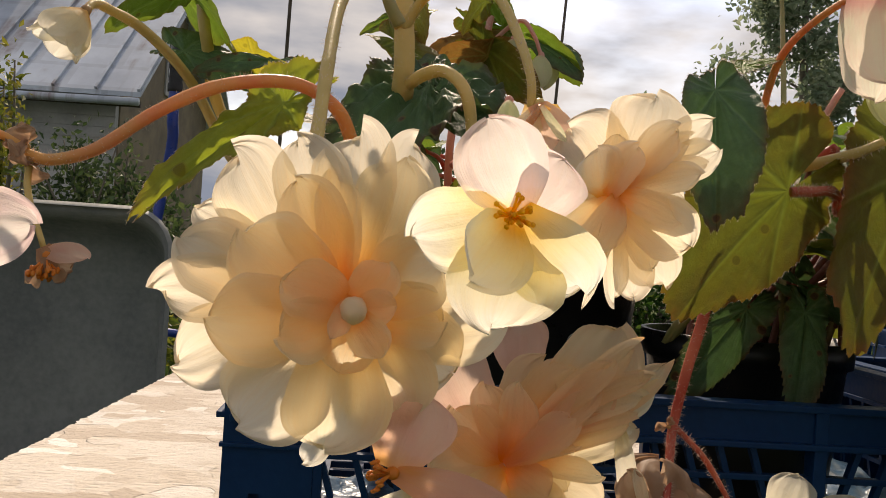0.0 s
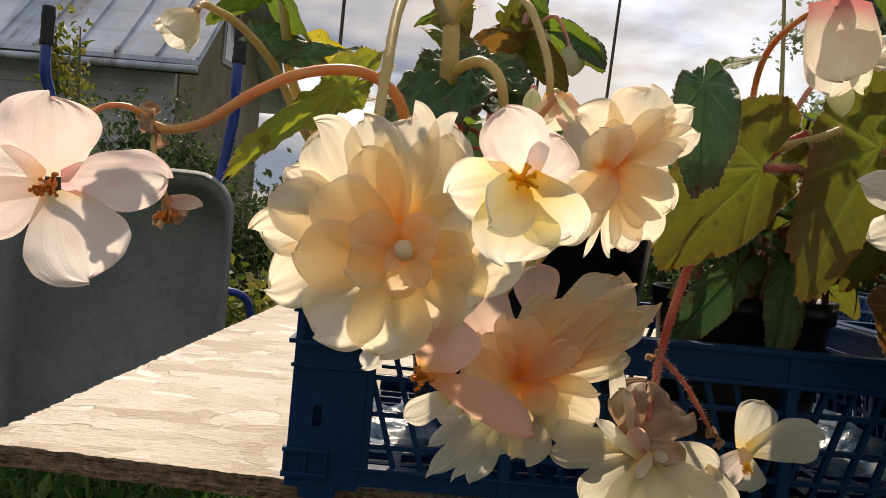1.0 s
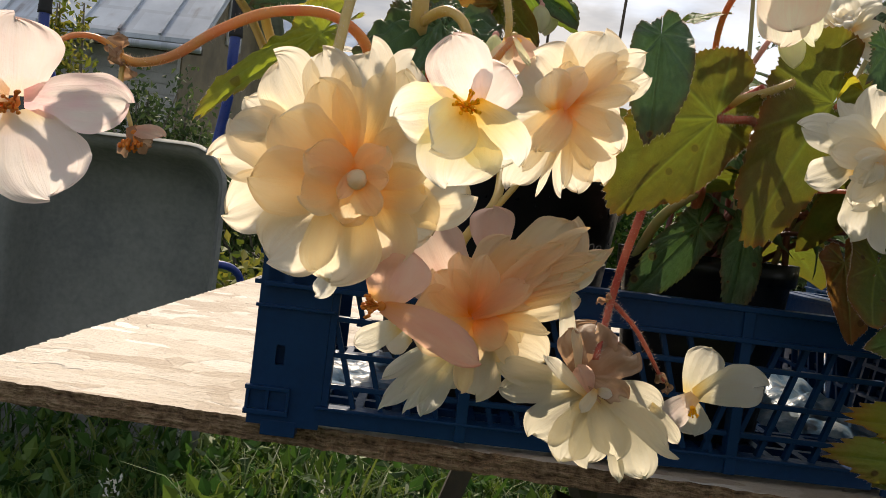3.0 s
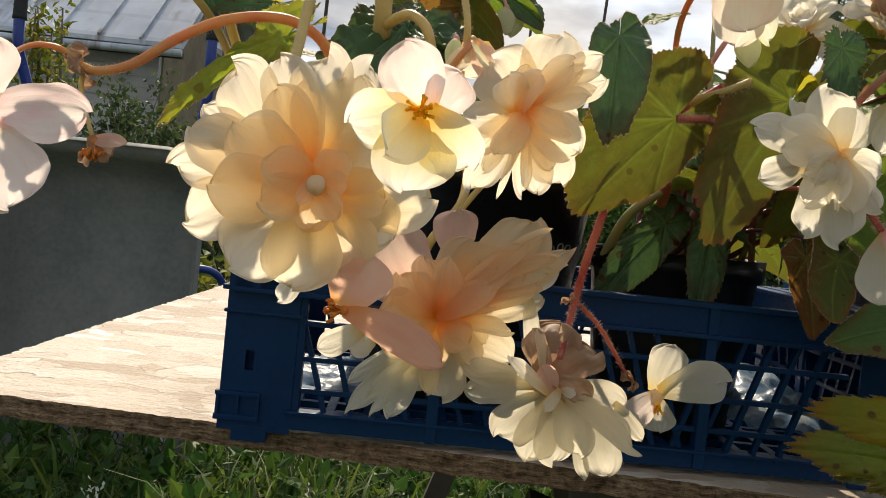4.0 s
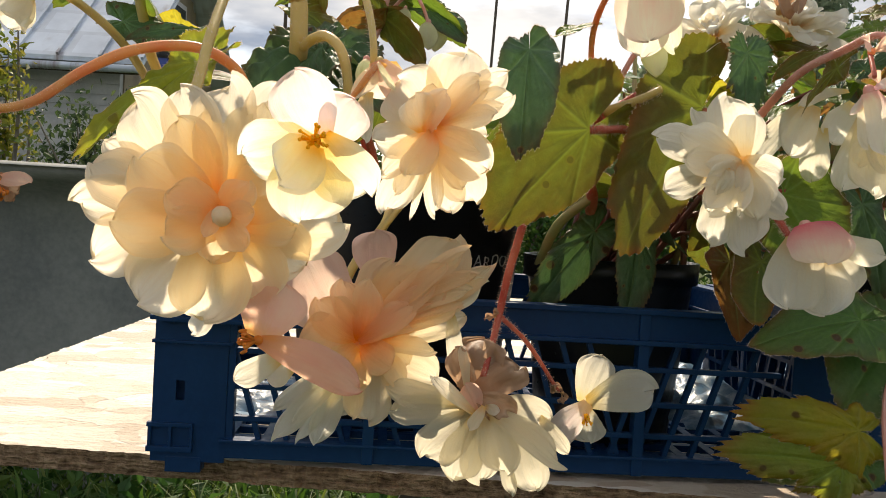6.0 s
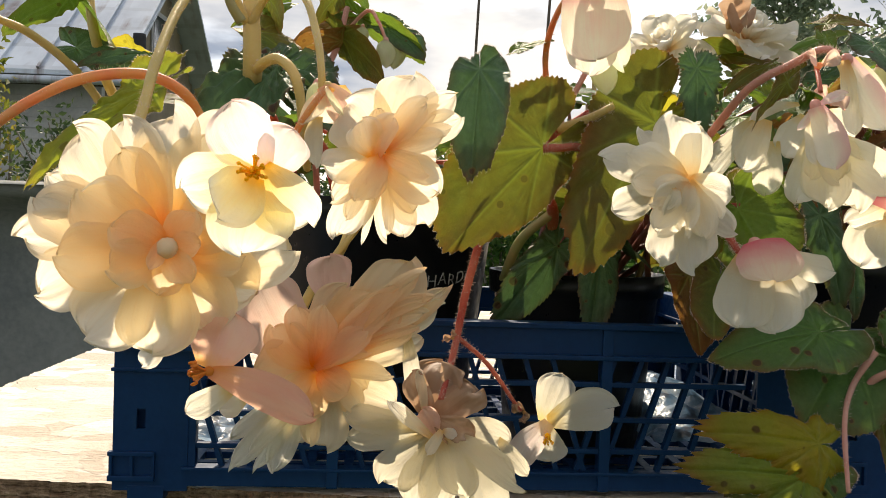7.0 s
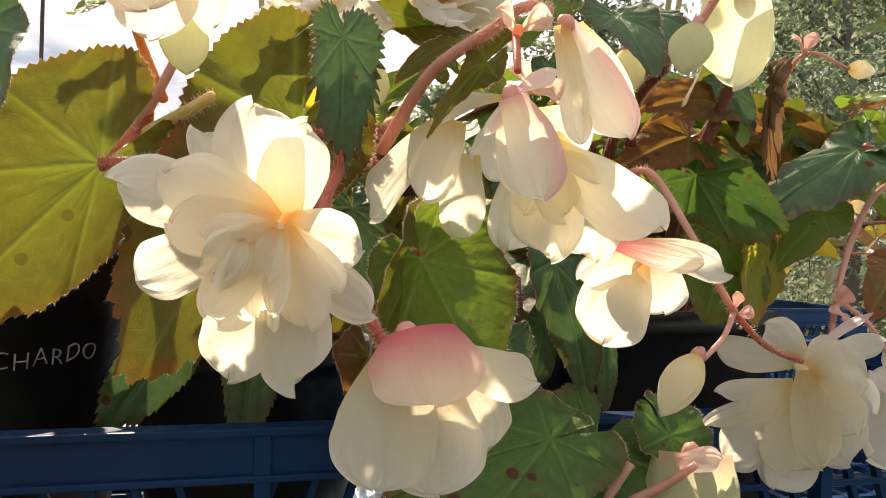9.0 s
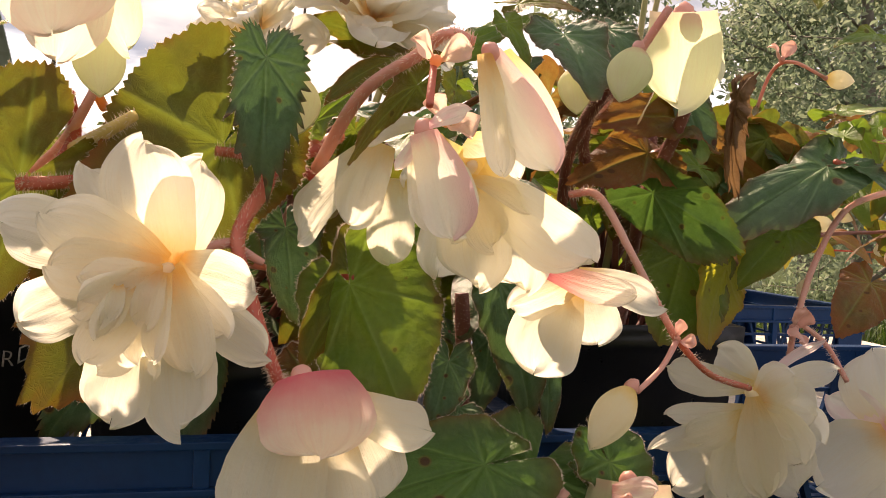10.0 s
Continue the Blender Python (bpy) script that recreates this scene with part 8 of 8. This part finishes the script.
stem(cream, [(0.716, 0.660, 1.042), (0.664, 0.640, 1.026), (0.630, 0.620, 0.992), (0.613, 0.610, 0.957), (0.602, 0.600, 0.930)], 0.0022, 0.0018, STEM_PINK, 'curving pink flower stalk', hairs=140)
stem(cream, [(0.611, 0.607, 0.954), (0.623, 0.595, 0.942), (0.625, 0.575, 0.923)], 0.0017, 0.0015, STEM_PINK, hairs=60)
stem(cream, [(0.695, 0.720, 1.125), (0.665, 0.720, 1.135), (0.659, 0.740, 1.125), (0.655, 0.760, 1.074)], 0.0012, 0.0016, STEM_PINK)
leaf(cream, (0.647, 0.640, 1.053), (0.549, 0.590, 1.018), 0.52, (-0.15, -0.65, 0.75), 'dark', 171, 0.12, tip=0.6)
leaf(cream, (0.662, 0.640, 1.055), (0.682, 0.600, 1.040), 0.8, (0.1, -0.6, 0.75), 'dark', 172, 0.12)
leaf(cream, (0.544, 0.630, 0.993), (0.519, 0.590, 0.951), 1.00, (-0.1, -0.85, 0.45), 'fresh', 173, 0.12, tip=0.9)
leaf(cream, (0.569, 0.620, 0.986), (0.531, 0.590, 0.939), 0.9, (0.1, 0.85, 0.35), 'yellow', 174, 0.1)
leaf(cream, (0.518, 0.600, 1.091), (0.475, 0.570, 1.077), 1.1, (0, 0.7, 0.6), 'olive', 175, 0.1)
leaf(cream, (0.525, 0.600, 1.085), (0.536, 0.580, 1.052), 0.9, (0, -0.7, 0.6), 'dark', 176, 0.1)
leaf(cream, (0.507, 0.620, 1.053), (0.472, 0.600, 1.040), 1.0, (0, -0.7, 0.6), 'rust', 177, 0.1)
leaf(cream, (0.622, 0.640, 1.011), (0.577, 0.610, 0.984), 0.7, (0, -0.6, 0.7), 'fresh', 178, 0.1)
leaf(cream, (0.705, 0.720, 1.096), (0.735, 0.720, 1.110), 0.6, (0, -0.6, 0.7), 'rust', 179, 0.1)
leaf(cream, (0.720, 0.700, 1.156), (0.679, 0.680, 1.149), 0.7, (0, -0.5, 0.8), 'fresh', 180, 0.1)
leaf(cream, (0.728, 0.700, 0.974), (0.682, 0.660, 0.953), 0.9, (0, -0.5, 0.8), 'rust', 181, 0.1)
stem(cream, [(0.653, 0.640, 1.056), (0.689, 0.660, 1.052), (0.750, 0.700, 1.051)], 0.0022, 0.0024, STEM_RED, hairs=60)

# cream plant: crowded stems and withering leaves at its middle
stem(cream, [(0.543, 0.700, 1.008), (0.520, 0.640, 1.024), (0.518, 0.620, 1.037), (0.514, 0.610, 1.053)], 0.0052, 0.004, STEM_MAROON, "thick dark red hairy stem", hairs=140)
stem(cream, [(0.517, 0.620, 1.041), (0.520, 0.610, 1.055), (0.528, 0.600, 1.071), (0.531, 0.600, 1.076)], 0.0036, 0.0024, STEM_MAROON, "", hairs=100)
stem(cream, [(0.534, 0.660, 1.033), (0.532, 0.660, 1.055), (0.534, 0.660, 1.072)], 0.0042, 0.0034, STEM_MAROON, "", hairs=80)
stem(cream, [(0.469, 0.600, 1.037), (0.458, 0.580, 1.052), (0.455, 0.560, 1.067), (0.460, 0.540, 1.078)], 0.0036, 0.0028, STEM_MAROON, "", hairs=120)
stem(cream, [(0.467, 0.590, 1.059), (0.471, 0.590, 1.071), (0.476, 0.590, 1.080)], 0.0022, 0.0016, STEM_PINK, "", hairs=60)
leaf(cream, (0.530, 0.600, 1.073), (0.474, 0.570, 1.075), 0.9, (0.1, -0.75, 0.6), 'rust', 311, 0.1, ragged=0.16, tooth=0.16, pucker=2.0)
leaf(cream, (0.505, 0.600, 1.051), (0.459, 0.570, 1.039), 0.95, (-0.1, -0.8, 0.5), 'rust', 312, 0.1, tooth=0.1)
leaf(cream, (0.558, 0.600, 1.086), (0.551, 0.600, 1.032), 0.28, (-0.8, -0.6, 0.1), 'dry', 313, 0.1, ragged=0.3, tooth=0.2, pucker=3.0, curl=1.0, fold=0.9)
leaf(cream, (0.567, 0.660, 1.049), (0.522, 0.640, 1.060), 0.6, (0.1, -0.7, 0.6), 'fresh', 314, 0.1, tooth=0.08)
leaf(cream, (0.509, 0.600, 1.028), (0.558, 0.580, 1.001), 0.7, (0.1, 0.8, 0.5), 'mid', 315, 0.1, tooth=0.09, tip=1.0, base=0.45)
leaf(cream, (0.542, 0.590, 1.015), (0.561, 0.580, 0.995), 0.6, (0.3, -0.7, 0.5), 'dry', 316, 0.1, tooth=0.2, ragged=0.2, pucker=2.5, curl=0.8)
bush_filling(cream, (0.49, 0.68, 1.00), (0.66, 0.82, 1.09), 60, 0.036, 31, ("fresh", "olive", "rust", "fresh", "dark", "dry"), STEM_MAROON, 5)

# inner foliage, after two sets of unseen upper leaves added to shade the blooms
bush_filling(cream, (0.52, 0.72, 1.25), (0.80, 0.86, 1.36), 8, 0.080, 22, stalk=STEM_GREEN, every=4)
bush_filling(white, (0.20, 0.62, 1.215), (0.46, 0.76, 1.27), 10, 0.055, 24, stalk=STEM_GREEN, every=7)
bush_filling(white, (0.22, 0.62, 0.93), (0.46, 0.86, 1.10), 84, 0.062, 3, stalk=STEM_MAROON)
bush_filling(peach, (-0.04, 0.70, 0.98), (0.16, 0.86, 1.06), 22, 0.055, 4)
bush_filling(cream, (0.46, 0.66, 1.00), (0.68, 0.98, 1.12), 44, 0.060, 5, ("dark", "fresh", "olive", "rust", "fresh"), STEM_MAROON, 5)
bush_filling(back, (0.82, 1.48, 0.98), (1.42, 1.95, 1.20), 90, 0.085, 6, ("fresh", "olive", "yellow", "rust", "dark"))
bush_filling(cream, (0.64, 0.76, 1.00), (0.92, 1.02, 1.12), 60, 0.048, 9, ("fresh", "olive", "rust", "rust", "fresh"), STEM_MAROON, 6)
for k, (x, y, z) in enumerate(((0.74, 0.80, 1.02), (0.80, 0.86, 1.03), (0.66, 0.78, 1.00), (0.88, 0.90, 1.00), (0.70, 0.74, 0.97))):
    bud(cream, (x, y, z), (0.8 - 0.3 * k, -0.5, -0.3), 0.020, "small pale yellow bud", 190 + k, 40 * k, PETAL_CREAM)
